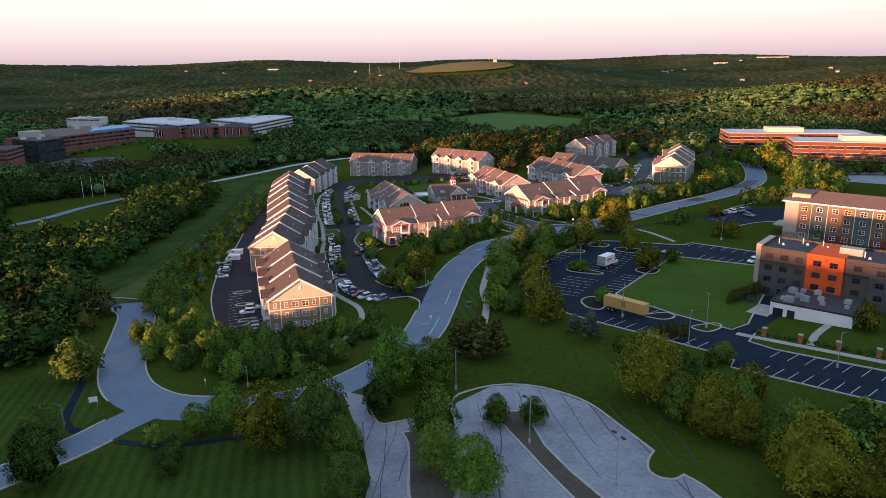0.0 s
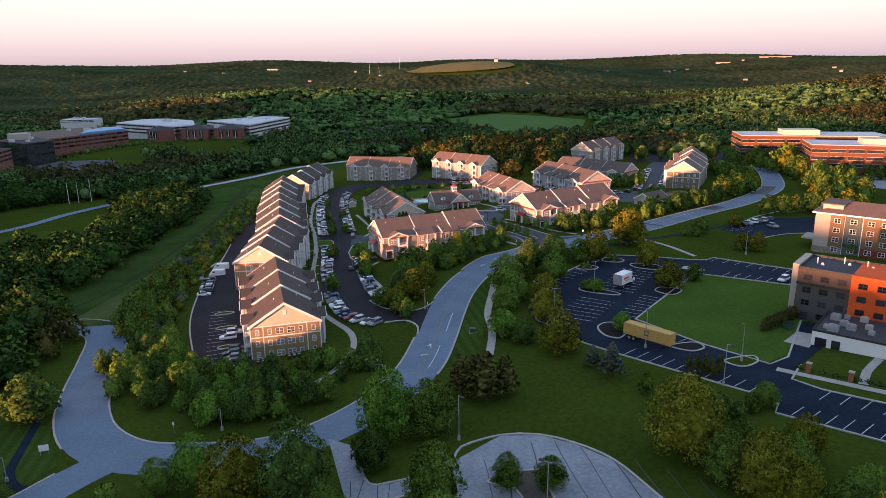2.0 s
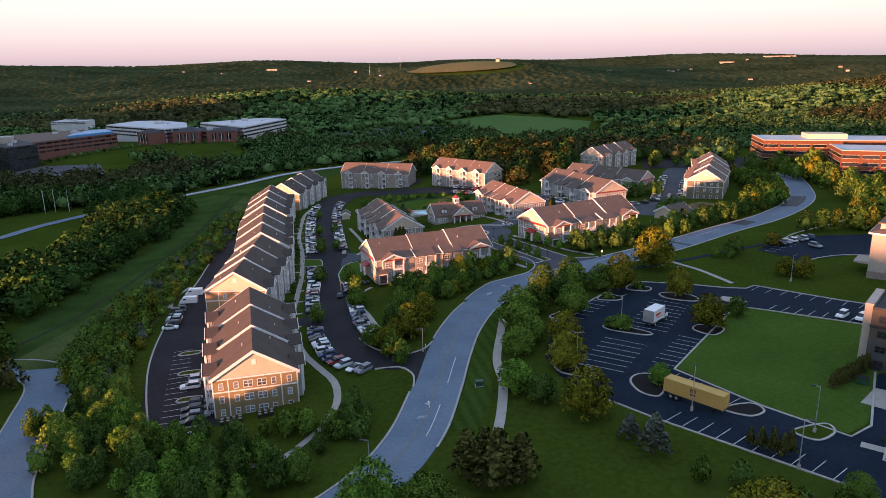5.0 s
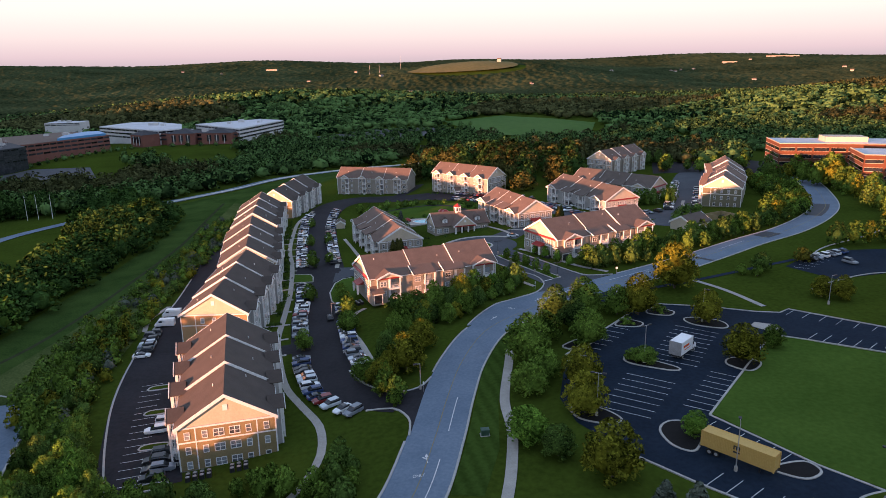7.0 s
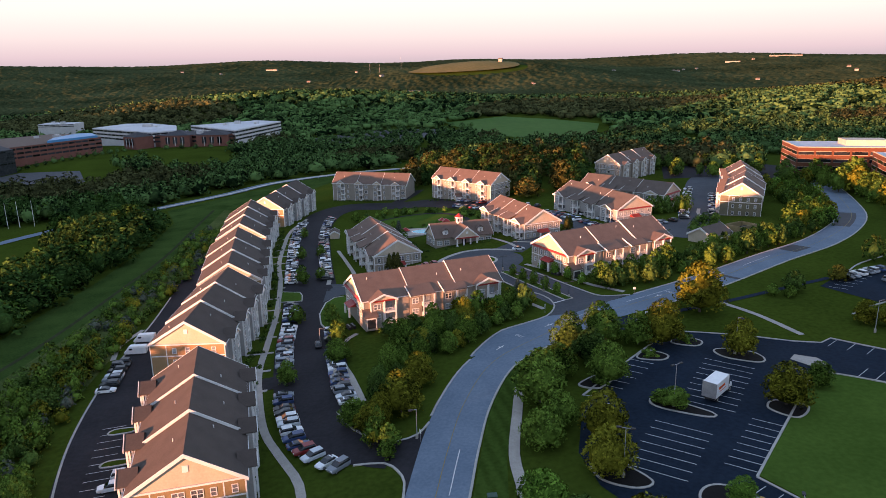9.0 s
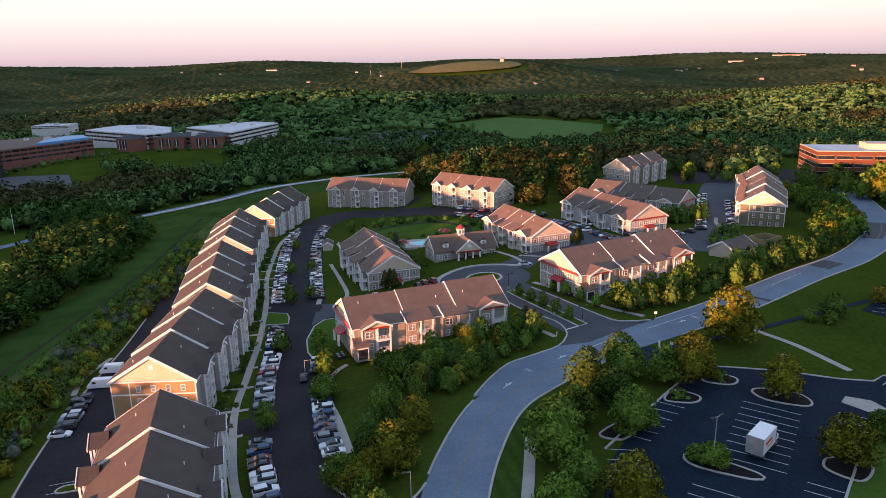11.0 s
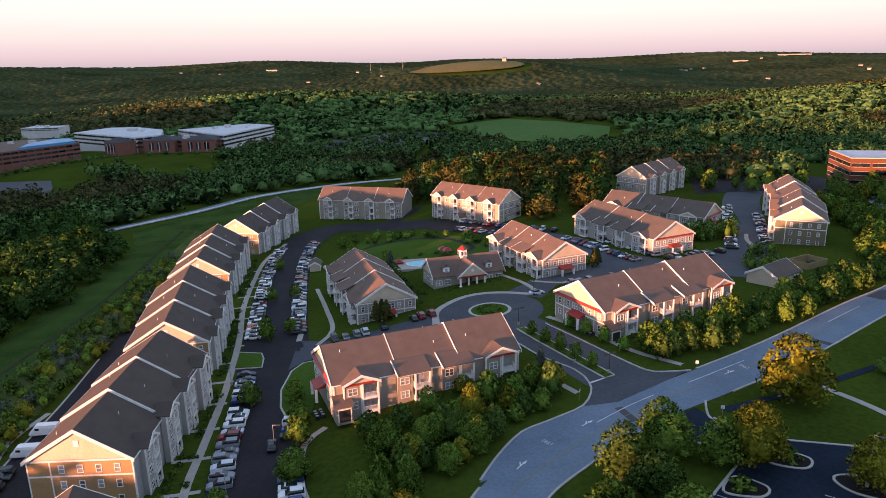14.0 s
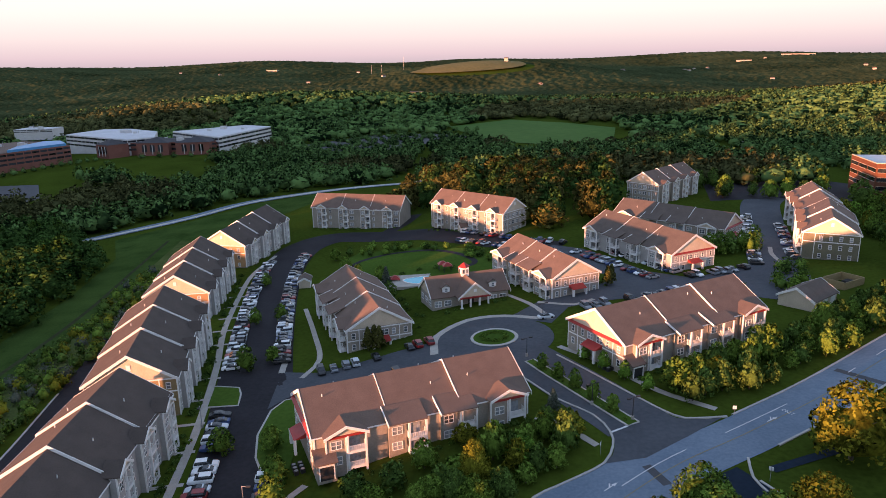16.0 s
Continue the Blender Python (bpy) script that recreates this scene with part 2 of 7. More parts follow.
def solid(bm, poly, offset):
    """A prism: a flat outline of points, swept by offset."""
    a = [bm.verts.new(p) for p in poly]
    b = [bm.verts.new(Vector(p) + Vector(offset)) for p in poly]
    n = len(a)
    bm.faces.new(a[::-1])
    bm.faces.new(b)
    for i in range(n):
        bm.faces.new((a[i], a[(i + 1) % n], b[(i + 1) % n], b[i]))


def tube(bm, x, y, z0, z1, r0, r1, n=8):
    a = [bm.verts.new((x + r0 * cos(2 * pi * i / n), y + r0 * sin(2 * pi * i / n), z0)) for i in range(n)]
    b = [bm.verts.new((x + r1 * cos(2 * pi * i / n), y + r1 * sin(2 * pi * i / n), z1)) for i in range(n)]
    for i in range(n):
        bm.faces.new((a[i], a[(i + 1) % n], b[(i + 1) % n], b[i]))
    bm.faces.new(b)
    bm.faces.new(a[::-1])


def made(fn, *a):
    bm = bmesh.new()
    fn(bm, *a)
    return bm


def boxes(*rows):
    bm = bmesh.new()
    for r in rows:
        box(bm, *r)
    return bm


def spline(pts, step=3.0, closed=False):
    """A smooth line through the points, sampled at even steps."""
    p = [np.array(q, float) for q in pts]
    n, out = len(p), []
    for i in range(n if closed else n - 1):
        if closed:
            a, b, c, d = p[i - 1], p[i], p[(i + 1) % n], p[(i + 2) % n]
        else:
            b, c = p[i], p[i + 1]
            a = p[i - 1] if i else 2 * b - c
            d = p[i + 2] if i + 2 < n else 2 * c - b
        k = max(2, int(np.linalg.norm(c - b) / step))
        for j in range(k):
            t = j / k
            out.append(0.5 * (2 * b + (c - a) * t + (2 * a - 5 * b + 4 * c - d) * t * t + (3 * b - a - 3 * c + d) * t**3))
    if not closed:
        out.append(p[-1])
    return np.array(out)


def beside(line, d):
    """The line moved d metres to its left."""
    t = np.gradient(line, axis=0)
    t /= np.linalg.norm(t, axis=1)[:, None]
    return line + d * np.stack([-t[:, 1], t[:, 0]], 1)


def patch(name, outline, lift, mat, label="", kind="structure", grid=5.0):
    """A sheet inside an outline that lies on the ground, lift metres above it."""
    o = np.array(outline, float)
    fine = []
    for i in range(len(o)):
        a, b = o[i], o[(i + 1) % len(o)]
        k = max(1, int(np.linalg.norm(b - a) / grid))
        fine += [a + (b - a) * j / k for j in range(k)]
    n = len(fine)
    lo, hi = o.min(0), o.max(0)
    inner = [(x, y) for x in np.arange(lo[0] + grid / 2, hi[0], grid) for y in np.arange(lo[1] + grid / 2, hi[1], grid)]
    pts = [Vector(p) for p in fine] + [Vector(p) for p in inner]
    edges = [(i, (i + 1) % n) for i in range(n)]
    v, _, f, *_ = geometry.delaunay_2d_cdt(pts, edges, [], 1, 0.01)
    vz = land([p.x for p in v], [p.y for p in v]) + lift
    me = bpy.data.meshes.new(name)
    me.from_pydata([(p.x, p.y, z) for p, z in zip(v, vz)], [], [list(q) for q in f])
    if me.polygons and me.polygons[0].normal.z < 0:
        me.flip_normals()
    me.materials.append(mat)
    return tagged(new(name, me), label, kind=kind)


def ribbon(name, pts, width, lift, mat, label="", step=3.0, kind="structure"):
    line = spline(pts, step)
    rows = [beside(line, width * k) for k in (-0.5, -0.25, 0, 0.25, 0.5)]
    n = len(line)
    v = np.concatenate(rows)
    vz = land(v[:, 0], v[:, 1]) + lift
    f = [(r * n + i, r * n + i + 1, (r + 1) * n + i + 1, (r + 1) * n + i) for r in range(4) for i in range(n - 1)]
    me = bpy.data.meshes.new(name)
    me.from_pydata([(a, b, c) for (a, b), c in zip(v, vz)], [], f)
    me.materials.append(mat)
    return tagged(new(name, me), label, kind=kind)


def kerb(pts, smooth=True, w=0.42, h=0.17, closed=False, name="kerb", mat=None, label="pale concrete kerb along the asphalt edge"):
    line = spline(pts, 2.5, closed) if smooth else np.array(pts, float)
    if closed:
        line = np.concatenate([line, line[:1]])
    bm = bmesh.new()
    prof = ((-w / 2, -0.1), (-w / 2, h - 0.02), (-w / 2 + 0.03, h), (w / 2 - 0.03, h), (w / 2, h - 0.02), (w / 2, -0.1))
    rings = []
    sides = {d: beside(line, d) for d, _ in prof}
    for i in range(len(line)):
        z = gz(*line[i]) + 0.07
        rings.append([bm.verts.new((*sides[d][i], z + e)) for d, e in prof])
    for a, b in zip(rings, rings[1:]):
        for j in range(5):
            bm.faces.new((a[j], b[j], b[j + 1], a[j + 1]))
    return tagged(part(name, bm, mat or KERB), label, kind="structure")


def stripes(name, start, end, count, length, turn, lift=0.14, w=0.13, mat=None):
    """Stall lines: count of them from start to end, each reaching length metres to the side."""
    a, b = np.array(start, float), np.array(end, float)
    bm = bmesh.new()
    d = np.array([cos(radians(turn)), sin(radians(turn))])
    q = np.array([-d[1], d[0]]) * w / 2
    for i in range(count):
        p = a + (b - a) * i / max(1, count - 1)
        for k in range(2):
            s, e = p + d * length * k / 2, p + d * length * (k + 1) / 2
            bm.faces.new([bm.verts.new((*c, gz(*c) + lift)) for c in (s - q, e - q, e + q, s + q)])
    return tagged(part(name, bm, mat or PAINT), "white painted stall lines on the asphalt", kind="structure")


# ---- ground ----
def ground():
    def axis(lo, a, b, hi, step):
        out, s, v = list(np.arange(a, b + 0.1, step)), step, b
        while v < hi:
            s *= 1.12
            v += s
            out.append(v)
        s, v = step, a
        while v > lo:
            s *= 1.12
            v -= s
            out.insert(0, v)
        return np.array(out)
    xs, ys = axis(-4600, -320, 320, 4600, 5), axis(-1500, 40, 640, 4700, 5)
    gx, gy = np.meshgrid(xs, ys)
    v = np.stack([gx, gy, land(gx, gy)], -1).reshape(-1, 3)
    nx, ny = len(xs), len(ys)
    f = [(j * nx + i, j * nx + i + 1, (j + 1) * nx + i + 1, (j + 1) * nx + i) for j in range(ny - 1) for i in range(nx - 1)]
    me = bpy.data.meshes.new("ground")
    me.from_pydata(v.tolist(), [], f)
    me.materials.append(GRASS)
    tagged(new("ground", me), "green grassy ground that rolls away to low hills", kind="structure")


ground()

# ---- roads and lots ----
BOULEVARD = [(202, 530), (192, 478), (182, 440), (164, 394), (144, 361), (121, 334), (96, 315), (66, 291), (45, 276), (28, 265), (12, 251), (2, 239), (-4, 221), (-7, 203), (-9, 186), (-12, 168), (-18, 154), (-28, 143.5), (-40, 138), (-55, 137.5), (-68, 139), (-79, 146), (-87, 157), (-93, 171), (-99, 188), (-106, 205), (-116, 213), (-132, 214), (-160, 205)]
ribbon("road", BOULEVARD, 11.0, 0.07, ROAD, "worn grey two-lane boulevard asphalt")
bl = spline(BOULEVARD, 3.0)


def road_edge(side, a, b):
    """The kerb of the boulevard on one side between two stretches along it."""
    e = beside(bl, side * 5.6)
    return e[a:b]


def nearest(x, y):
    return int(np.argmin(np.hypot(bl[:, 0] - x, bl[:, 1] - y)))


ribbon("road_branch", [(-70, 138.5), (-75, 131), (-80, 122), (-90, 110), (-104, 97), (-130, 80)], 9.0, 0.075, ROAD, "pale grey side road asphalt")
branch = spline([(-75, 131), (-80, 122), (-90, 110), (-104, 97), (-130, 80)], 2.5)
for d, a in ((4.6, 2), (-4.6, 0)):
    kerb([tuple(p) for p in beside(branch, d)[a:]], False)
for k, (a, b, w) in enumerate([((72.5, 301.4), (79.3, 294), 1.8), ((24.4, 266.2), (26.5, 260.6), 1.6)]):
    ribbon(f"road_patch", [a, b], w, 0.085, ROAD_PATCH, "dark asphalt patch across the road")
for a, b in ((nearest(112, 328), nearest(98, 317)), (nearest(164, 394), nearest(140, 356))):
    seg = bl[min(a, b):max(a, b)]
    ribbon("road_patch", [tuple(p) for p in beside(seg, -1.5)[::3]], 6.5, 0.085, ROAD_PATCH, "dark asphalt patch on the road")

# lane lines
def dashes(name, line, mat, on=3.0, off=6.0, w=0.16, lift=0.1):
    bm, s = bmesh.new(), 0.0
    q = beside(line, w / 2)
    p = beside(line, -w / 2)
    for i in range(len(line) - 1):
        if s % (on + off) < on or off == 0:
            bm.faces.new([bm.verts.new((*c, gz(*c) + lift)) for c in (p[i], p[i + 1], q[i + 1], q[i])])
        s += float(np.linalg.norm(line[i + 1] - line[i]))
    return tagged(part(name, bm, mat), "painted lane line", kind="structure")


dashes("lane_line", bl[: nearest(-70, 140)], YELLOW, 1, 0, 0.14)
dashes("lane_line", beside(bl, -2.2)[nearest(58, 286): nearest(12, 251)], PAINT, 15, 12, 0.18)
dashes("lane_line", beside(bl, 2.2)[nearest(-7, 203): nearest(-14, 163)], PAINT, 12, 9, 0.18)
dashes("lane_line", beside(bl, -1.8)[nearest(100, 318): nearest(74, 297)], PAINT, 15, 9, 0.18)


def arrow(x, y, turn):
    m = pose(x, y, 0, 0, 0, turn)
    bm = bmesh.new()
    for poly in ([(-0.1, -1.6), (0.1, -1.6), (0.1, 0.4), (-0.1, 0.4)], [(-0.35, 0.4), (0.35, 0.4), (0, 1.6)], [(-0.9, 0.5), (-0.1, -0.5), (-0.1, -0.1), (-0.6, 0.5)]):
        vs = [m @ Vector((*p, 0)) for p in poly]
        bm.faces.new([bm.verts.new((v.x, v.y, gz(v.x, v.y) + 0.1)) for v in vs])
    tagged(part("lane_arrow", bm, PAINT), "white painted turn arrow", kind="structure")


def lettering(text, x, y, turn, size):
    cu = bpy.data.curves.new("road_word", "FONT")
    cu.body, cu.size, cu.align_x = text, size, "CENTER"
    ob = new("tmp_text", cu)
    dg = bpy.context.evaluated_depsgraph_get()
    me = bpy.data.meshes.new_from_object(ob.evaluated_get(dg))
    bpy.data.objects.remove(ob)
    m = pose(x, y, 0, 0, 0, turn)
    for v in me.vertices:
        w = m @ Vector((v.co.x, v.co.y * 1.6, 0))
        v.co = (w.x, w.y, gz(w.x, w.y) + 0.1)
    me.materials.clear()
    me.materials.append(PAINT)
    tagged(new("road_word", me), "white painted word ONLY on the road", kind="structure")


arrow(-10.0, 180.3, 8)
lettering("ONLY", -11.0, 174.6, 8, 0.8)
arrow(4.4, 247.7, -38)
lettering("ONLY", 9.1, 254.1, -46, 0.9)
arrow(17.6, 260.7, -50)
arrow(50.8, 280.4, -56)
lettering("ONLY", 54.4, 282.8, -56, 0.9)
arrow(67.9, 291.3, -54)

# south lot, old and grey
patch("south_lot", [(-22.5, 136), (-20.5, 128), (-17.7, 123), (-14, 122), (-8, 124), (-3.2, 127.6), (5.2, 135.2), (12.4, 134.8), (18.5, 131.2), (24, 125.5), (28.5, 115.7), (32.1, 107.3), (31.4, 102.9), (32.4, 99.7), (35, 100.1), (37, 97.2), (38.5, 93.9), (45, 80), (50, 66), (-12, 60), (-17, 86), (-16.7, 103.7), (-19, 113), (-23.4, 126), (-28, 140)], 0.085, OLDLOT, "cracked old grey car park asphalt")
kerb([(-20.5, 130), (-17.7, 122.9), (-14.6, 122.4), (-8, 124.2), (-3.2, 128.6), (-2, 132), (5.2, 135.4), (12.4, 135), (18.7, 131.4), (24.2, 125.6), (28.7, 115.8), (32.3, 107.4)])
kerb([(35.2, 100.2), (37.2, 97.3), (38.7, 94), (45.2, 80)])
# brown strip between the bays, with its rounded end
ISL = [(2.3, 120.7), (4.5, 122.8), (8.7, 123.6), (14.2, 123.8), (14.9, 121.2), (12.3, 118.3), (13.9, 110.5), (17.2, 102.3), (21, 94.8), (27, 82), (22.6, 80), (16.6, 95), (13.6, 101.7), (9.9, 110.9), (6.8, 118.6)]
patch("planted_strip", ISL, 0.16, DIRT, "bare brown planted strip in the car park")
kerb(ISL + ISL[:1], False)
ISL2 = [(-12.5, 118), (-11, 114), (-10.2, 106), (-9, 96), (-3, 92), (-1, 104), (-3, 113), (-7, 118.5)]
patch("planted_strip", ISL2, 0.16, DIRT, "bare brown planted strip in the car park")
kerb(ISL2 + ISL2[:1], True)
NOSE = [(32.4, 107.6), (30.6, 104.6), (30, 101.4), (31.4, 99.4), (33.6, 99), (35.4, 100.2), (36.4, 103.5)]
patch("planted_nose", NOSE, 0.17, GRASS, "grassy kerbed nose in the car park")
kerb(NOSE[:-1], True)

# the sealed lot to the east
patch("east_lot", [(19, 215), (16, 200), (18, 190), (25, 179), (33.9, 169.6), (48.9, 155.7), (57.7, 147.9), (59.5, 144), (57.5, 140.8), (78.7, 125.2), (110, 102), (118, 113), (96, 132), (71, 150), (67, 155), (72, 162), (80, 170), (90, 182), (84, 188), (71.2, 166.2), (65.7, 162.5), (54.9, 173.9), (43, 191), (55.1, 208.2), (70.8, 230.3), (77.3, 226.8), (91, 218), (112, 203), (122, 214), (99, 232.1), (82.3, 247.2), (79, 244.7), (73, 246), (61.9, 250.4), (49.6, 252.8), (44, 254), (41, 261), (38.8, 265), (30, 259.8), (33.5, 256), (37.5, 249), (40, 246), (37, 242.5), (29.9, 233.4)], 0.08, LOT, "dark freshly sealed car park asphalt")
kerb([(20, 221), (30, 233.6), (37.4, 242.6), (40.2, 246)], False)
kerb([(41, 261), (44.2, 254.3), (49.6, 253), (62, 250.6), (73, 246.2), (79, 244.9), (82.3, 247.4), (99, 232.3), (122, 214.2)], False)
kerb([(43, 191), (55.1, 208.2), (70.8, 230.3), (77.3, 226.8), (91, 218), (112, 203)], False)
kerb([(43, 191), (54.9, 173.9), (65.7, 162.5), (71.2, 166.2), (84, 188)], False)
kerb([(25, 179), (33.9, 169.4), (48.9, 155.5), (57.7, 147.7), (59.6, 144.3), (57.5, 140.6), (78.7, 125), (110, 101.8)], False)
kerb([(118, 113), (96, 132), (71, 150), (67, 155), (72, 162)], False)
kerb([(41.6, 267.6), (40.3, 262), (41, 258)], True)
kerb([(29, 261), (33, 256.4), (36.4, 251)], True)


def islet(pts, label="black-mulched kerbed island in the car park", mat=None):
    edge = [tuple(p) for p in spline(pts, 0.7, True)]
    patch("planting_island", edge, 0.2, mat or MULCH, label, grid=2.5)
    kerb(edge + edge[:1], False)


islet([(32.6, 217.4), (34.2, 214.4), (41.6, 210.6), (43, 212.2), (35, 218.6)])
islet([(53, 241), (54.6, 237.2), (60.7, 234.6), (62.6, 236.6), (61.2, 240.2), (55.5, 242.2)])
islet([(54.2, 213.6), (56.6, 216.8), (61.8, 214.4), (58, 210)])
islet([(17.8, 196), (18.6, 191.5), (23.5, 188.9), (26.4, 190.4), (23, 195.2)])
islet([(32.4, 186), (33.2, 180.8), (36.2, 178.6), (39, 182), (42, 183), (39, 188), (35, 189)])
islet([(56.6, 164.6), (59.3, 161.3), (63.6, 164), (63.4, 167)], "grassy kerbed island at the end of the lawn", GRASS)
islet([(20, 226), (24, 224), (28, 229), (26, 231)])
islet([(35, 238), (40, 236.5), (42, 239), (38, 242)])
islet([(45, 246), (50, 244), (52, 247), (47, 250)])
islet([(47, 173), (51, 170), (54.5, 172), (53, 175)])
# pale pad with a rounded end by the small tree
patch("concrete_pad", [(68, 236), (71, 232), (75, 233), (74, 236.5), (70, 238.5)], 0.2, CONCRETE, "pale concrete pad with a rounded end", grid=2.5)
patch("concrete_pad", [(74, 175), (80, 181), (84, 178), (78, 171)], 0.12, CONCRETE, "pale concrete pad before the bins", grid=2.5)
st = stripes
st("stall_lines", (43.8, 192.2), (54, 206.8), 8, 5.4, 147)
st("stall_lines", (62, 218), (70, 229.3), 5, 5.4, 147)
st("stall_lines", (24, 226), (37, 242), 8, 5.4, -34)
st("stall_lines", (18.5, 205), (20, 221), 6, 5.4, -10)
st("stall_lines", (27.5, 193), (36, 207), 7, 5.2, 147)
st("stall_lines", (27.5, 193), (36, 207), 7, 5.2, -33)
st("stall_lines", (43, 215), (54, 234), 9, 5.2, 147)
st("stall_lines", (43, 215), (54, 234), 9, 5.2, -33)
st("stall_lines", (43.4, 188.5), (53.8, 175), 7, 5.0, 218)
st("stall_lines", (35, 168.6), (56, 149.4), 10, 5.0, 40)
st("stall_lines", (78.6, 126), (60, 139.6), 9, 5.0, 40)
st("stall_lines", (95, 132), (72, 149), 9, 5.0, 220)
st("stall_lines", (83.5, 246.4), (119, 216), 13, 5.0, 222)
st("stall_lines", (78, 227), (111, 204), 14, 5.0, 42)

# hotel forecourt further east
patch("hotel_lot", [(98, 285), (110, 296), (124, 300), (150, 300), (160, 270), (150, 262), (124, 274), (106, 270)], 0.085, LOT, "dark hotel forecourt asphalt")
patch("brick_office_lot", [(190, 400), (215, 470), (240, 478), (330, 420), (320, 350), (240, 330)], 0.1, OLDLOT, "wide grey office car park asphalt")
patch("office_car_park", [(112, 502), (124, 552), (186, 562), (203, 536), (184, 494), (150, 508)], 0.12, DRIVE, "dark office car park asphalt behind the apartments")
kerb([(95, 262), (104, 268), (124, 274), (150, 262)])
kerb([(112, 297), (120, 305), (140, 318), (154, 330)])
st("stall_lines", (100, 284), (112, 294), 6, 4.8, -40)

# residents' lots
for bx, by in ((-76.4, 220.3), (-71.6, 208.0), (-66, 193.5), (-60, 179.6)):
    islet([(bx - 2.3, by - 1.7), (bx + 2.1, by - 0.5), (bx + 2.3, by + 1.3), (bx - 2.1, by + 0.4)], "small grassy kerbed island between parking bays", GRASS)
st("stall_lines", (-62.6, 180.5), (-76.8, 222.5), 16, 4.8, 198)
DRIVEWAY = [(-16.5, 203), (-22, 205.5), (-30, 213), (-37, 229), (-42, 246), (-46.5, 264), (-50.5, 285), (-56, 308), (-62.5, 334), (-69, 362), (-76, 396), (-80, 425), (-79, 452), (-68, 468), (-48, 466), (-25, 458), (-5, 440), (14, 424), (28, 416)]
ribbon("residents_lot", DRIVEWAY[3:], 18.0, 0.08, DRIVE, "dark residents' drive asphalt with parking on both sides")
ribbon("residents_drive", DRIVEWAY[:5], 9.0, 0.085, DRIVE, "dark residents' drive asphalt")
patch("drive_mouth", [(-13.6, 190), (-14.1, 193.9), (-15.6, 197.6), (-18, 200.4), (-26, 201.5), (-33, 208), (-37, 222), (-31.4, 223), (-27.9, 216.8), (-24.3, 212), (-18.3, 208.1), (-14.6, 208.3), (-12.3, 210.3), (-11.4, 212.6), (-12.4, 203)], 0.09, DRIVE, "dark drive mouth asphalt")
ribbon("cross_drive", [(-44, 243), (-58, 239), (-72, 236)], 7.0, 0.09, DRIVE, "dark cross drive asphalt")
ribbon("west_lot", [(-62, 178), (-70, 196), (-77, 214), (-83, 234), (-88, 256), (-92, 284), (-97, 310), (-104, 340), (-110, 360)], 15.0, 0.085, DRIVE, "dark rear drive asphalt behind the apartments")
kerb([(-66, 173), (-76.5, 194), (-84.5, 213), (-90.5, 233), (-95.5, 256), (-99.5, 284), (-104.5, 310)])
kerb([(-13.9, 188.6), (-14.1, 193.9), (-15.6, 197.6), (-18.4, 200.5), (-24, 201)])
kerb([(-11, 213.6), (-12.4, 210.2), (-14.7, 208.2), (-18.2, 208.1), (-24.2, 212), (-27.8, 216.8), (-31.1, 222.9)])
patch("clubhouse_lot", [(-45, 306), (-42, 316), (-24, 323), (-13, 327), (-8, 322), (-9, 315), (-20, 310), (-38, 299)], 0.095, COURT, "grey asphalt between the apartments")
patch("clubhouse_lot_mouth", [(-52, 318.5), (-42, 316.2), (-43, 309), (-44.4, 305.2), (-47, 303.6), (-50, 299)], 0.1, COURT, "grey asphalt mouth between two drives", grid=3)
patch("drive_verge", [(-48.7, 287.7), (-48.9, 298), (-47, 302.6), (-44, 303.4), (-40, 298), (-38.5, 274), (-43.6, 273.6), (-46.4, 279)], 0.2, LAWN, "grass verge beside the residents' drive", grid=3)
kerb([(-43.6, 273.6), (-46.4, 279), (-48.7, 287.7), (-48.9, 298), (-47, 302.6), (-44, 303.4)], False)
patch("drive_nose", [(-64.2, 300.8), (-57.4, 301.4), (-58.6, 307), (-60.2, 310.5), (-66.4, 311.5)], 0.2, LAWN, "grassed nose between two parking rows", grid=3)
kerb([(-64.2, 300.8), (-57.4, 301.4), (-58.6, 307), (-60.2, 310.5), (-66.4, 311.5)], False)
ENTRY = [(26.5, 279), (24, 284), (17, 297), (9, 311), (4, 320)]
ribbon("entry_road", ENTRY, 14.5, 0.09, COURT, "grey entry road asphalt")
patch("road_widening", [(-3, 243), (-1.2, 247.4), (1.5, 253), (5.1, 258.6), (9, 261.3), (13.5, 264.2), (17.8, 267.5), (27, 269), (19, 258), (8, 249)], 0.066, ROAD, "worn grey asphalt of the turning lane")
patch("entry_mouth", [(17.4, 267.2), (19.6, 269.8), (20.6, 273), (20.6, 277.5), (18.6, 284), (28.8, 286.5), (33.9, 281.4), (39.4, 280.8), (43, 282), (34, 275), (25, 268.5)], 0.1, COURT, "grey entry mouth asphalt")
circle = lambda r, cx=0.8, cy=326, n=40: [(cx + r * cos(2 * pi * i / n), cy + r * sin(2 * pi * i / n)) for i in range(n)]
patch("roundabout", circle(15), 0.1, COURT, "grey circular turning place")
patch("roundabout_island", circle(5.6), 0.22, LAWN, "round grassy island with a low hedge", grid=2)
kerb(circle(5.6) + circle(5.6)[:1], False, 0.9)
patch("court_lot", [(5, 340), (16, 334), (22, 346), (32, 350), (52, 354), (78, 366), (92, 380), (85, 386), (64, 372), (52, 380), (36, 412), (26, 420), (20, 412), (30, 392), (40, 372), (30, 362), (14, 352)], 0.095, COURT, "grey apartment court asphalt")
ribbon("court_drive", [(78, 350), (90, 370), (100, 400), (110, 430), (120, 460), (134, 496), (150, 520)], 17.0, 0.1, COURT, "grey apartment court drive asphalt")
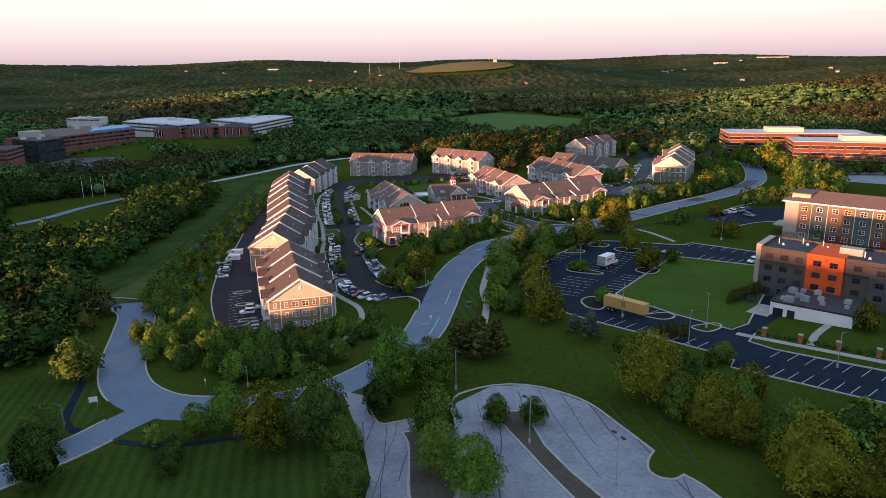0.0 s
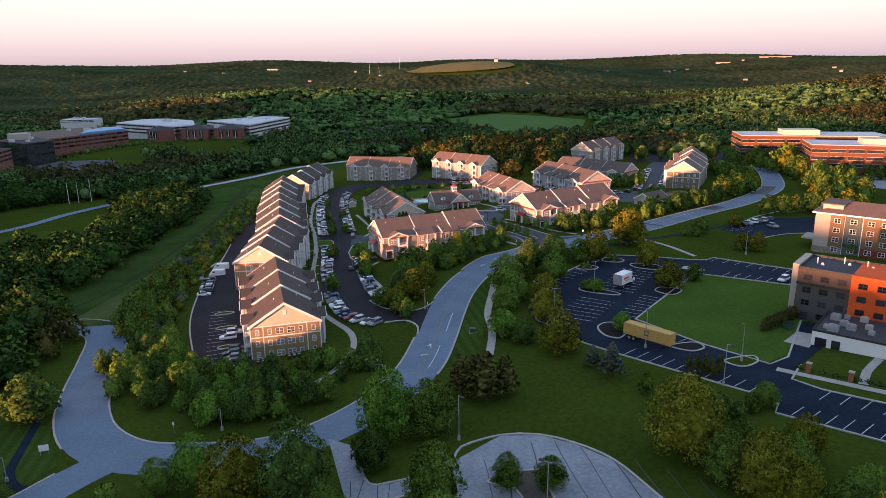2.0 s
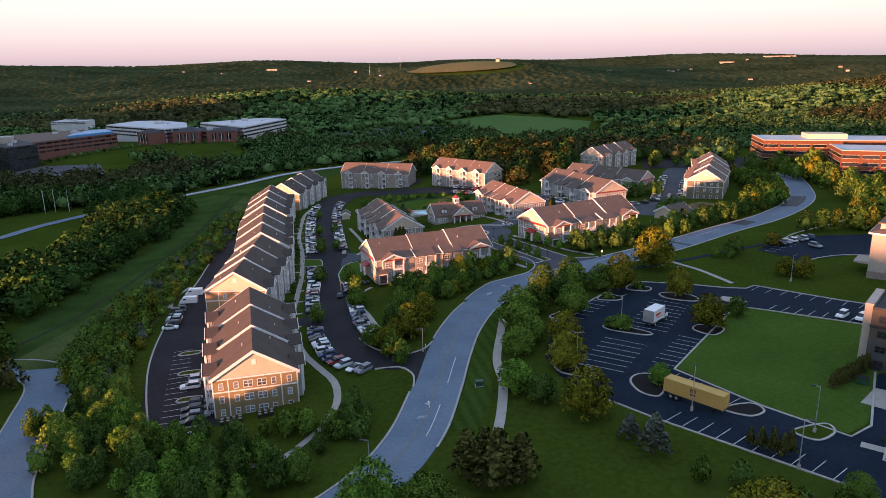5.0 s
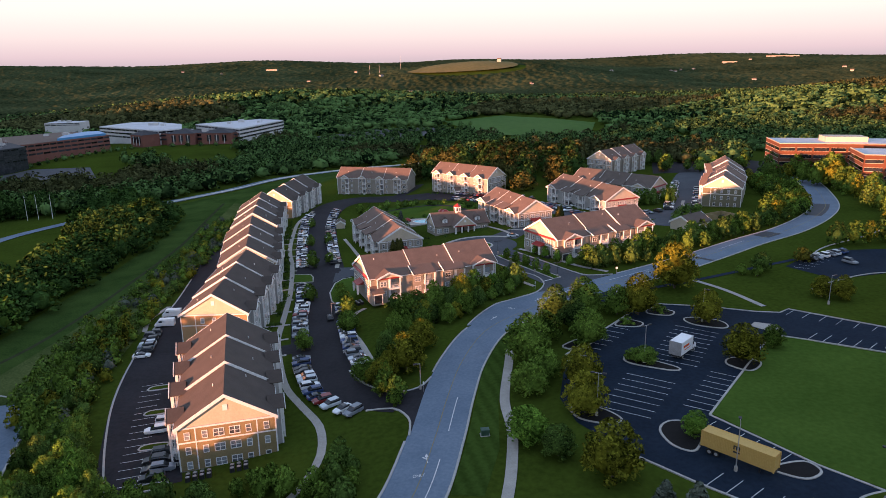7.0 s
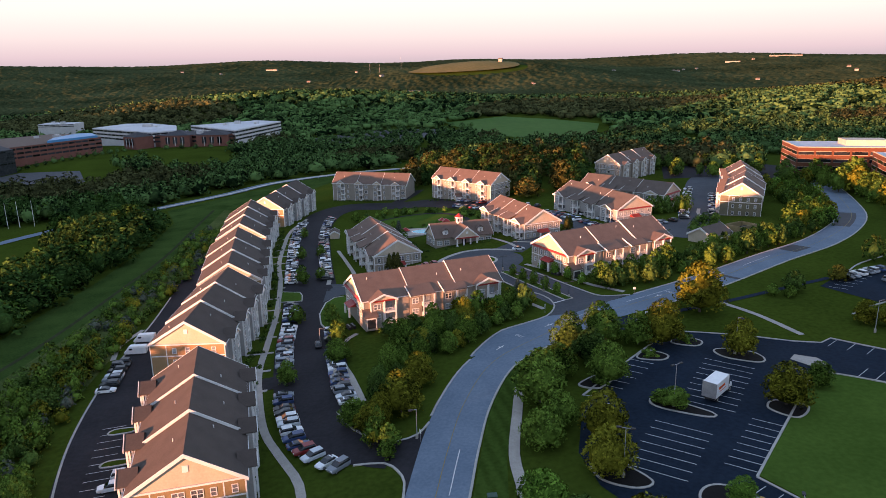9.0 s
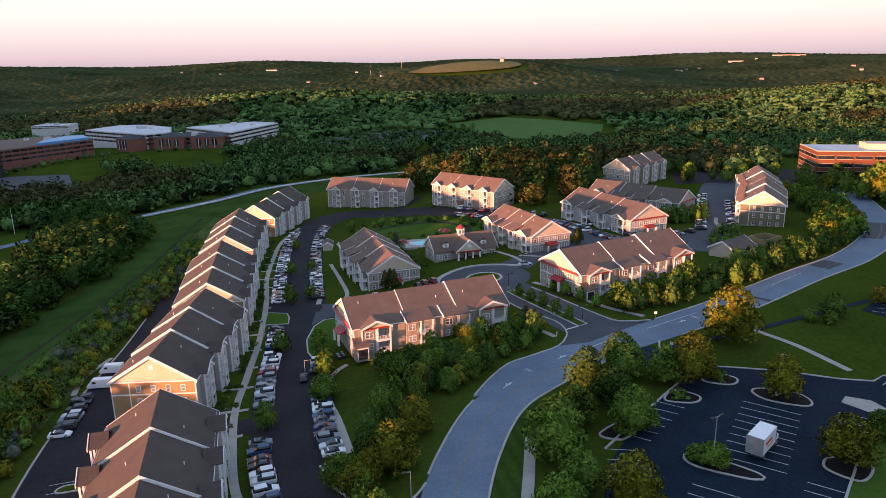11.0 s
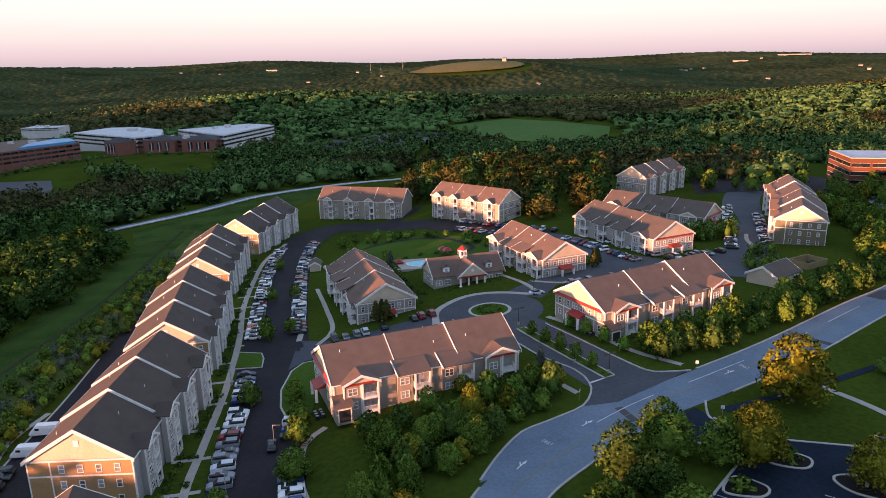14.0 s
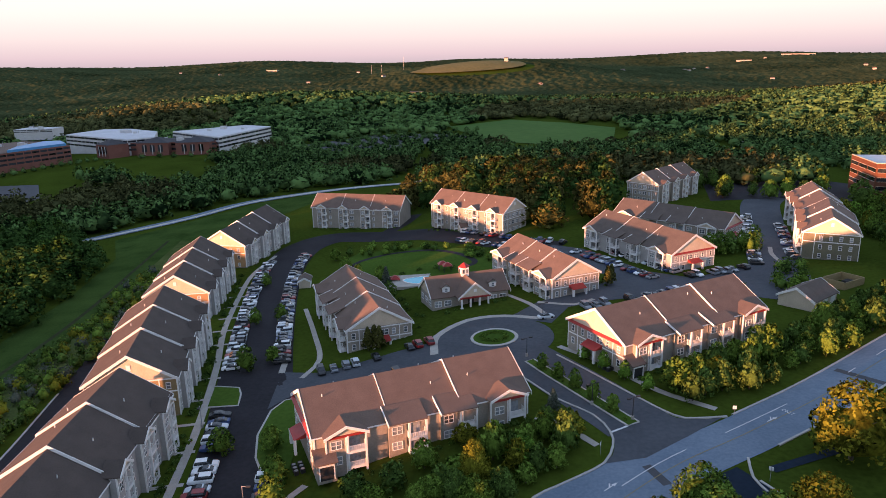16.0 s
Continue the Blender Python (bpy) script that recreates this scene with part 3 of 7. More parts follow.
patch("entry_median", [(26.5, 280.5), (24.2, 279.2), (11, 303), (7.5, 310), (9.5, 311)], 0.22, LAWN, "narrow kerbed grass median with small trees", grid=2)
kerb([(26.5, 280.5), (24.2, 279.2), (11, 303), (7.5, 310), (9.5, 311), (26.5, 280.5)], False)
kerb([(-2.8, 243.6), (-1.2, 247.4), (1.5, 253), (5.1, 258.6), (9, 261.3), (13.5, 264.2), (17.8, 267.5), (20.2, 272.7), (20.6, 277.5), (18.6, 284), (12, 292), (5.5, 303), (-2, 310)])
kerb([(43, 281.6), (37, 281.2), (33.5, 282.6), (28, 291), (21, 303), (15, 313)])
ribbon("stop_line", [(20.5, 277.1), (24.1, 279.2)], 0.5, 0.14, PAINT, "white stop line")

# boulevard kerbs, broken at the mouths
for side, cuts in ((-1, [(nearest(41, 281), nearest(2, 239)), (nearest(-9, 212), nearest(-13, 188)), (nearest(-100, 230), nearest(-100, 230))]), (1, [(nearest(44, 270), nearest(27, 258)), (nearest(-14, 163), nearest(-32, 136)), (nearest(-62, 132), nearest(-82, 142))])):
    at = 0
    for a, b in cuts + [(len(bl) - 1, len(bl))]:
        seg = road_edge(side, at, min(a, b) if b < len(bl) else len(bl))
        if len(seg) > 3:
            kerb([tuple(p) for p in seg], False)
        at = max(a, b)

FARLOT = [(-150, 830), (-70, 930), (0, 1000), (-60, 1060), (-140, 1060), (-210, 960)]
FIELD = [(-40, 1140), (50, 1205), (120, 1120), (168, 1020), (138, 880), (74, 890), (15, 940)]

# walks
for pts, w in (
    ([(-31.5, 176), (-30.4, 186), (-33, 197), (-39, 207), (-45, 217), (-50, 230), (-55.5, 248), (-58.5, 266), (-63, 292), (-70, 322), (-78, 350), (-85, 385), (-89, 412), (-88, 440)], 1.7),
    ([(-44, 164), (-37, 166), (-31.5, 176)], 1.6),
    ([(-34, 268), (-37, 262), (-35, 250), (-31, 240), (-26, 226)], 1.5),
    ([(-52, 318), (-54, 330), (-60, 350), (-66, 372), (-70, 396)], 1.6),
    ([(-46, 314), (-44, 325), (-50, 345), (-58, 368)], 1.4),
    ([(-14, 318), (-14, 330), (-6, 340), (4, 341.5), (14, 338)], 2.0),
    ([(16, 318), (24, 308), (33, 293), (42, 284.5)], 1.6),
    ([(16, 337), (12, 350), (2, 366), (-10, 384)], 1.5),
    ([(14, 352), (24, 348), (30, 352)], 1.5),
    ([(66, 274), (72, 264), (77, 250)], 1.6),
    ([(3.4, 166), (4.7, 175), (5.6, 188), (4.8, 200), (6.4, 216), (7.5, 226)], 2.0),
    ([(-100, 280), (-101, 268), (-98, 258)], 1.4),
    ([(7.5, 284), (12, 281), (17.5, 273)], 1.4),
    ([(66, 160), (80, 150), (104, 132), (124, 118)], 2.0),
    ([(80, 152), (84, 158), (90, 164)], 1.8),
    ([(98, 384), (100, 400), (104, 412)], 1.5),
):
    ribbon("pavement", pts, w, 0.12, CONCRETE, "pale concrete footpath")
for i in range(16):
    x, y = -48 - 2.35 * i, 226 + 11.3 * i
    ribbon("pavement", [(x - 7.2, y - 1.5), (x, y)], 1.1, 0.125, CONCRETE, "pale concrete footpath to a door")
ribbon("tarmac_path", [(-96, 156), (-92, 144), (-88.5, 134), (-84.5, 129.4), (-81.8, 128.4)], 1.8, 0.1, LOT, "dark tarmac footpath")
ribbon("tarmac_path", [(-72, 124), (-60, 122), (-44, 124), (-30, 121)], 1.6, 0.1, LOT, "dark tarmac footpath")
ribbon("tarmac_path", [(44, 264), (62, 272), (86, 284), (104, 292)], 1.8, 0.1, LOT, "dark tarmac footpath")
ribbon("dirt_track", [(-132, 228), (-127, 250), (-126, 280), (-128, 320), (-133, 370), (-144, 430), (-152, 480)], 1.5, 0.1, material("trodden_track", (0.030, 0.038, 0.018), (0.060, 0.066, 0.036), 0.3, 0.95, 0.5, 8, spec=0.0), "dark dirt track through the meadow")
patch("meadow", [(-128, 222), (-140, 240), (-142, 280), (-143, 330), (-150, 390), (-163, 450), (-184, 490), (-160, 522), (-134, 566), (-100, 596), (-92, 580), (-108, 530), (-118, 480), (-122, 400), (-112, 340), (-104, 290), (-98, 240), (-102, 222), (-112, 217)], 0.05, MEADOW, "rough green meadow slope")
patch("meadow", [(-124, 226), (-122, 250), (-121.5, 280), (-123.5, 320), (-128, 370), (-138, 430), (-145, 478), (-128, 470), (-122, 400), (-112, 340), (-104, 290), (-96, 240), (-98, 224), (-106, 214), (-118, 213), (-126, 219)], 0.09, ROUGH, "tall pale-tipped rough grass above the dirt track")
patch("lawn", [(43.5, 191.5), (55.3, 208), (70.9, 229.8), (77.3, 226.4), (112, 202.6), (104, 196), (90, 190), (84, 187), (71, 167), (65.7, 163.5), (55, 174.4)], 0.1, LAWN, "smooth mown lawn between car parks")
patch("mown_lawn", [(-26, 121), (-44, 126), (-60, 124), (-70, 123), (-78, 112), (-92, 92), (-80, 60), (-22, 60), (-21.5, 92), (-21, 108)], 0.05, STRIPED, "lawn with faint mowing stripes")
patch("mown_lawn", [(-97, 152), (-92, 152), (-84, 141), (-80.5, 136), (-83, 128), (-93, 113), (-120, 92), (-140, 120), (-128, 150), (-110, 156)], 0.05, STRIPED, "lawn with faint mowing stripes")
patch("mown_lawn", [(0, 168), (3, 182), (3.5, 200), (7, 222), (14, 238), (9, 240), (1.5, 225), (-0.5, 205), (-3, 184), (-5.5, 169)], 0.05, STRIPED, "mown grass verge beside the boulevard")
patch("mown_lawn", [(-3, 140), (6, 146), (14, 164), (22, 168), (34, 160), (46, 150), (54, 138), (46, 130), (34, 128), (29, 118), (24, 129), (18, 135), (10, 137), (4, 136)], 0.045, GRASS, "mown grass slope above the old car park")
for k in range(9):
    x, y, d = 2 + 4.3 * k, 134 - 2.6 * abs(k - 2.5), rng.uniform(-0.15, 0.15)
    row = []
    for j in range(rng.randint(4, 12)):
        row.append((x, y))
        d += rng.uniform(-0.22, 0.22)
        x, y = x + 1.9 * (0.42 + d), y - 4.1
    ribbon("tar_seam", row, rng.uniform(0.10, 0.22), 0.1, ROAD_PATCH, "dark tar seam in the old asphalt", 2.0)
for k in range(5):
    x, y = -21 + 2.3 * k, 124.0
    row = []
    for j in range(rng.randint(5, 9)):
        row.append((x, y))
        x, y = x + rng.uniform(-0.7, 0.9), y - 5.5
    ribbon("tar_seam", row, rng.uniform(0.10, 0.2), 0.1, ROAD_PATCH, "dark tar seam in the old asphalt", 2.0)
patch("green", [(-52, 440), (-58, 425), (-54, 405), (-40, 385), (-20, 378), (4, 392), (4, 410), (-8, 424), (-26, 436)], 0.1, LAWN, "mown communal green")
ribbon("green_path", [(-52, 408), (-50, 424), (-38, 432), (-22, 428), (-10, 416), (-4, 402), (-10, 394)], 2.2, 0.16, DRIVE, "dark curving path round the green", 2.0)
patch("far_car_park", FARLOT, 0.6, ROAD_PATCH, "far grey car park among trees", grid=30)
patch("campus_lawn", [(-345, 838), (-262, 835), (-215, 740), (-245, 690), (-310, 735), (-350, 800)], 0.5, GRASS, "mown lawn before the research campus", grid=20)
patch("campus_car_park", [(-425, 640), (-405, 690), (-350, 690), (-318, 640), (-325, 612), (-380, 612)], 0.6, ROAD_PATCH, "grey campus car park", grid=20)
patch("playing_field", FIELD, 0.8, FIELD_GRASS, "flat green playing field", grid=30)
ribbon("north_drive", [(-44, 474), (-38, 490), (-34, 506)], 7, 0.1, DRIVE, "short dark drive between the apartments")
ribbon("far_road", [(-330, 340), (-262, 380), (-248, 430), (-232, 460)], 9, 0.3, ROAD, "grey road among the woods")
ribbon("far_road", [(-215, 482), (-193, 503), (-165, 533), (-140, 572), (-93, 606), (-52, 625), (-20, 636)], 11, 0.3, ROAD, "pale grey road along the woods")

# ---- windows, balconies and apartment buildings ----
def lattice(xs, zs, keep, y0, y1):
    """A flat frame in one piece: the cells (i, j) of a grid that keep allows, from y0 to y1."""
    bm = bmesh.new()
    v = {(i, j, k): bm.verts.new((x, y, z)) for i, x in enumerate(xs) for j, z in enumerate(zs) for k, y in enumerate((y0, y1))}
    on = lambda i, j: 0 <= i < len(xs) - 1 and 0 <= j < len(zs) - 1 and keep(i, j)
    for i in range(len(xs) - 1):
        for j in range(len(zs) - 1):
            if not on(i, j):
                continue
            c = ((i, j), (i + 1, j), (i + 1, j + 1), (i, j + 1))
            bm.faces.new([v[(*p, 0)] for p in c])
            bm.faces.new([v[(*p, 1)] for p in c[::-1]])
            for n, (a, b) in enumerate(((0, -1), (1, 0), (0, 1), (-1, 0))):
                if not on(i + a, j + b):
                    p, q = c[n], c[(n + 1) % 4]
                    bm.faces.new((v[(*q, 0)], v[(*p, 0)], v[(*p, 1)], v[(*q, 1)]))
    bmesh.ops.delete(bm, geom=[w for w in bm.verts if not w.link_faces], context="VERTS")
    return bm


def window_frame(w, h, bars):
    t = 0.12
    xs = [-w / 2, -w / 2 + t] + ([-0.07, 0.07] if bars else []) + [w / 2 - t, w / 2]
    zs = [0, t, h / 2 - 0.04, h / 2 + 0.04, h - t, h]
    bm = lattice(xs, zs, lambda i, j: i % 2 == 0 or j % 2 == 0, -0.08, 0.02)
    me = mesh_of(bm, "window")
    me.materials.append(WHITE)
    return me


def pane_mesh(w, h):
    me = mesh_of(boxes((-w / 2 + 0.1, w / 2 - 0.1, -0.02, 0.01, 0.1, h - 0.1)), "pane")
    me.materials.append(GLASS)
    return me


WINDOWS = {k: (window_frame(*a), pane_mesh(a[0], a[1])) for k, a in {"double": (2.0, 1.65, True), "single": (1.05, 1.6, False), "small": (0.95, 1.2, False)}.items()}


def tinted(kind):
    """The same window with a dark tinted pane."""
    if kind + "_tinted" not in WINDOWS:
        f, p = WINDOWS[kind]
        q = p.copy()
        q.materials[0] = DARK_GLASS
        WINDOWS[kind + "_tinted"] = (f, q)
    return kind + "_tinted"


def window(parent, kind, m):
    f, p = WINDOWS[kind]
    part("pane", p, None, part("window", f, None, parent, m=m))


def balcony_meshes(w, d):
    deck = boxes((-w / 2, w / 2, -d, 0, -0.22, 0), (-w / 2 - 0.02, w / 2 + 0.02, -d - 0.03, -d + 0.05, -0.42, 0.04))
    n = int(w / 0.36)
    xs = [x for i in range(n + 1) for x in (-w / 2 + w * i / n - 0.022, -w / 2 + w * i / n + 0.022)]
    rail = lattice(xs, [0.08, 0.16, 0.98, 1.06], lambda i, j: i % 2 == 0 or j != 1, -d, -d + 0.06)
    me = mesh_of(rail, "tmp")
    rail = bmesh.new()
    rail.from_mesh(me)
    for s in (-1, 1):
        side = lattice([-d + 0.03 + (d - 0.03) * i / 8 for i in range(9)], [0.08, 0.16, 0.98, 1.06], lambda i, j: i % 2 == 0 or j != 1, -0.03, 0.03)
        sm = mesh_of(side, "tmp")
        sm.transform(Matrix.Translation((s * w / 2, 0, 0)) @ Matrix.Rotation(pi / 2, 4, "Z"))
        rail.from_mesh(sm)
    a, b = mesh_of(deck, "deck"), mesh_of(rail, "railing")
    a.materials.append(WHITE)
    b.materials.append(WHITE)
    return a, b


BALCONY = balcony_meshes(3.4, 1.7)
POST = mesh_of(boxes((-0.16, 0.16, -0.16, 0.16, 0, 1)), "post")
POST.materials.append(WHITE)
DOOR_GLASS = pane_mesh(2.2, 2.3)


def gable_roof(bm, x0, x1, yc, half, z_eave, z_ridge, over=0.45, thick=0.22):
    """Two sloping slabs with the ridge along x at y = yc."""
    k = (z_ridge - z_eave) / half
    for s in (-1, 1):
        e = half + over
        a = (x0, yc, z_ridge)
        b = (x0, yc + s * e, z_ridge - k * e)
        solid(bm, [a, b, (b[0], b[1], b[2] + thick), (a[0], a[1], a[2] + thick)][:: -s], (x1 - x0, 0, 0))


def rake(bm, x, yc, half, z_eave, z_ridge, over=0.5, w=0.12, h=0.42):
    """The white boards under the two slopes at a roof's end."""
    k = (z_ridge - z_eave) / half
    e = half + over
    for s in (-1, 1):
        p = [(x, yc, z_ridge - h), (x, yc + s * e, z_ridge - k * e - h), (x, yc + s * e, z_ridge - k * e + 0.28), (x, yc, z_ridge + 0.28)]
        solid(bm, p[:: -s], (w, 0, 0))


def ends_up(half, x0, x1, yc, z, rise):
    bm = bmesh.new()
    box(bm, x0, x1, yc - half, yc + half, -1.6, z)
    solid(bm, [(x0, yc - half, z), (x0, yc, z + rise), (x0, yc + half, z)], (x1 - x0, 0, 0))
    return bm


APARTMENTS = "apartment buildings"


def apartment(x, y, turn, length, width, storeys, wall, end_wall, label, steps=(0.0, 0.55, 1.0), pitch=0.62, base=0.0, roof=None, red=False, bays=((0.13, 1), (0.40, 0), (0.64, 0), (0.88, 1)), sides=(0,), ends=(0,), porch=False, band=True):
    """An apartment block: x along its length, its balcony front at y = 0, gabled ends."""
    cx, cy = x + length / 2 * cos(radians(turn)) - width / 2 * sin(radians(turn)), y + length / 2 * sin(radians(turn)) + width / 2 * cos(radians(turn))
    root = thing("apartment_building", x, y, gz(cx, cy) + base, turn, label, "building", APARTMENTS)
    fl = 3.05
    eave = storeys * fl + 0.45
    roof = roof or SHINGLE
    n, half = len(steps), width / 2
    cut = [length * i / n for i in range(n + 1)]
    for i, s in enumerate(steps):
        h = half + 0.25 * i
        rise = half * pitch
        part("wall", ends_up(h - 0.02 * i, cut[i], cut[i + 1], half, eave + s, rise), wall, root)
        top = eave + s + rise + 0.12
        k0 = 0.45 if i == 0 else 0.12
        part("roof", made(gable_roof, cut[i] - k0, cut[i + 1] + (0.45 if i == n - 1 else -0.02), half, h, top - rise * h / half, top), roof, root)
        part("rake_board", made(rake, cut[i] - k0 - 0.1, half, h, top - rise * h / half, top), WHITE, root)
        if i == n - 1:
            part("rake_board", made(rake, cut[-1] + 0.42, half, h, top - rise * h / half, top), WHITE, root)
        for s2 in (0, 1):
            yy = half - h - 0.56 if s2 == 0 else half + h + 0.42
            zz = top - rise * h / half - (rise / half) * 0.5
            part("gutter", boxes((cut[i] - k0, cut[i + 1], yy, yy + 0.14, zz - 0.02, zz + 0.2)), WHITE, root)
        for j in range(2):
            vx, vy = cut[i] + rng.uniform(2, length / n - 2), half + (1 if j else -1) * rng.uniform(0.2, 0.6) * h
            part("vent_pipe", made(tube, vx, vy, top - rise * abs(vy - half) / half, top - rise * abs(vy - half) / half + 0.75, 0.09, 0.09, 6), WHITE, root)
    # end faces: pale panels in the gable, storey band, stone foot
    for xe, out, i in [((0.0, -1, 0), (length, 1, n - 1))[e] for e in ends]:
        hh = half + 0.25 * i
        e, rise = eave + steps[i], half * pitch
        a, b = (xe - 0.06, 0.06) if out < 0 else (xe + 0.0, 0.06)
        panel = [(a, half - hh + 0.02, -0.2), (a, half + hh - 0.02, -0.2), (a, half + hh - 0.02, e - 0.35), (a, half - hh + 0.02, e - 0.35)]
        part("end_wall", made(solid, panel, (b, 0, 0)), end_wall, root)
        tri = [(a, half - hh * 0.93, e + 0.12), (a, half + hh * 0.93, e + 0.12), (a, half, e + rise * 0.93)]
        part("gable_panel", made(solid, tri, (b, 0, 0)), CREAM, root, "cream boarded gable")
        trims = bmesh.new()
        o = xe - 0.1 if out < 0 else xe + 0.02
        for z in (e - 0.35, e - fl - 0.2):
            box(trims, o, o + 0.08, half - hh, half + hh, z, z + 0.3)
        plain = end_wall in (TAN, SAGE_SHADED)
        for yy in (half - hh - 0.03, half + hh * 0.55, half + hh - 0.2) if plain else (half - hh - 0.03, half - hh * 0.62, half + hh * 0.62, half + hh - 0.2):
            box(trims, o, o + 0.085, yy, yy + 0.22, -0.2, e - 0.3)
        part("trim_board", trims, WHITE, root)
        if red:
            r = xe - 0.7 if out < 0 else xe
            if band:
                part("red_band", made(solid, [(r, half - hh * 0.95, e - 0.3), (r + 0.7, half - hh * 0.95, e - 0.3), (r + (0.7 if out < 0 else 0.0), half - hh * 0.95, e + 0.2)], (0, hh * 1.9, 0)), RED_METAL, root, "red metal pent roof strip")
            pr = xe - 2.4 if out < 0 else xe
            part("porch_roof", made(solid, [(pr, half - 2.4, 3.0), (pr + 2.4, half - 2.4, 3.0), (pr + (2.4 if out < 0 else 0.0), half - 2.4, 4.0)], (0, 4.8, 0)), RED_METAL, root, "small red metal porch roof")
            for yy in (half - 2.2, half + 2.2):
                part("post", POST, None, root, m=Matrix.Translation((xe + out * 2.2, yy, 0)) @ Matrix.Diagonal((1.6, 1.6, 3.0, 1)))
        if storeys > 2:
            part("stone_foot", boxes((o, o + 0.11, half - hh - 0.05, half + hh + 0.05, -1.6, 0.75)), STONE, root)
            part("louvre", boxes((o - 0.04, o + 0.12, half - 0.45, half + 0.45, e + rise * 0.45, e + rise * 0.45 + 1.2)), WHITE, root)
        wx = xe - 0.05 if out < 0 else xe + 0.05
        for s in range(storeys):
            for f, kind in ((-0.7, "single"), (-0.35, "single"), (0.0, "single"), (0.35, "single")) if plain else ((-0.8, "single"), (-0.43, "single"), (-0.15, "double"), (0.17, "double"), (0.45, "single"), (0.8, "single")):
                if red and s == 0 and abs(f) < 0.2:
                    continue
                window(root, kind, pose(wx, half + f * hh, s * fl + 0.95 + steps[i] * 0.5, 0, 0, -90 if out < 0 else 90))
    # long faces: gabled bays with balconies, windows between
    for side in sides:
        flip = 0 if side == 0 else 180
        for f, peaked in (bays if storeys < 3 else ((0.12, 1), (0.37, 1), (0.62, 1), (0.87, 1)) if n > 2 else ((0.2, 1), (0.5, 1), (0.8, 1))):
            bx = length * f
            i = min(n - 1, int(f * n))
            h = half + 0.25 * i
            yy = half - h if side == 0 else half + h
            m = pose(bx, yy, 0, 0, 0, flip) @ Matrix.Diagonal((0.66 if storeys > 2 else 1.0, 1, 1, 1))
            e, s = eave + steps[i], steps[i]
            if peaked:
                part("bay_wall", boxes((-3.6, 0.0, -1.2, 0.1, -1.4, e + 0.2)), wall, root, m=m)
                part("corner_board", boxes((-3.7, -3.45, -1.3, -1.0, -1.0, e + 0.2), (-0.16, 0.09, -1.28, -1.0, -1.0, e + 0.2)), WHITE, root, m=m)
                g = bmesh.new()
                gable_roof(g, -0.0, 1.0, 0, 3.75, e + 0.15, e + 1.75, 0.3, 0.18)
                me = mesh_of(g, "bay_roof")
                for v in me.vertices:
                    v.co = (-v.co.y, (v.co.x * (4.6 if storeys < 3 else 3.2) - 1.9), v.co.z)
                me.materials.append(roof)
                part("bay_roof", me, None, root, m=m)
                part("bay_gable", made(solid, [(-3.7, -1.5, e + 0.15), (3.7, -1.5, e + 0.15), (0, -1.5, e + 1.65)], (0, 0.3, 0)), CREAM, root, m=m)
                rb = bmesh.new()
                rake(rb, 0, 0, 3.75, e + 0.15, e + 1.75, 0.34, 0.12, 0.26)
                rme = mesh_of(rb, "rake_board")
                for v in rme.vertices:
                    v.co = (-v.co.y, v.co.x - 2.08, v.co.z)
                rme.materials.append(WHITE)
                part("rake_board", rme, None, root, m=m)
            else:
                part("bay_wall", boxes((-3.4, 0.0, -0.5, 0.1, -1.4, e - 0.3)), wall, root, m=m)
                part("bay_roof", made(solid, [(-3.7, 2.6, e + 1.55), (-3.7, -2.0, e - 0.05), (-3.7, -2.0, e + 0.15), (-3.7, 2.6, e + 1.78)], (7.4, 0, 0)), roof, root, m=m)
                part("rake_board", made(solid, [(-3.85, 2.6, e + 1.4), (-3.85, -2.1, e - 0.25), (-3.85, -2.1, e + 0.2), (-3.85, 2.6, e + 1.85)], (0.14, 0, 0)), WHITE, root, m=m)
            part("header_board", boxes((-3.75, 3.75, -1.75, -1.5, e - 0.25, e + 0.15)), RED_METAL if red and porch and peaked else WHITE, root, m=m)
            for k in range(storeys):
                window(root, "double", m @ pose(-1.8, -1.24 if peaked else -0.54, k * fl + 0.95))
                d = part("balcony", BALCONY[0], None, root, m=m @ pose(1.85, 0, k * fl + 0.25))
                part("railing", BALCONY[1], None, d)
                part("door", DOOR_GLASS, None, root, m=m @ pose(1.85, -0.03, k * fl + 0.25))
            for px in (0.2, 3.5):
                part("post", POST, None, root, m=m @ Matrix.Translation((px, -1.6, -1.0)) @ Matrix.Diagonal((1, 1, e + 0.9, 1)))
        nw = int(length / 3.6)
        for q in range(nw):
            wx = length * (q + 0.5) / nw
            if all(abs(wx - (length * f)) > (4.9 if storeys < 3 else 3.6) for f in ((0.12, 0.37, 0.62, 0.87) if storeys > 2 else [b[0] for b in bays])):
                i = min(n - 1, int(wx / length * n))
                h = half + 0.25 * i
                yy = half - h - 0.02 if side == 0 else half + h + 0.02
                for k in range(storeys):
                    window(root, "double" if q % 2 else "single", pose(wx, yy, k * fl + 0.95, 0, 0, flip))
        tb = bmesh.new()
        for i in range(n):
            h = half + 0.25 * i
            yy = half - h - 0.08 if side == 0 else half + h
            for xx in (cut[i] + 0.0, cut[i + 1] - 0.22):
                box(tb, xx, xx + 0.22, yy, yy + 0.08, -1.0, eave + steps[i])
            box(tb, cut[i], cut[i + 1], yy, yy + 0.07, eave + steps[i] - 0.35, eave + steps[i])
        part("trim_board", tb, WHITE, root)
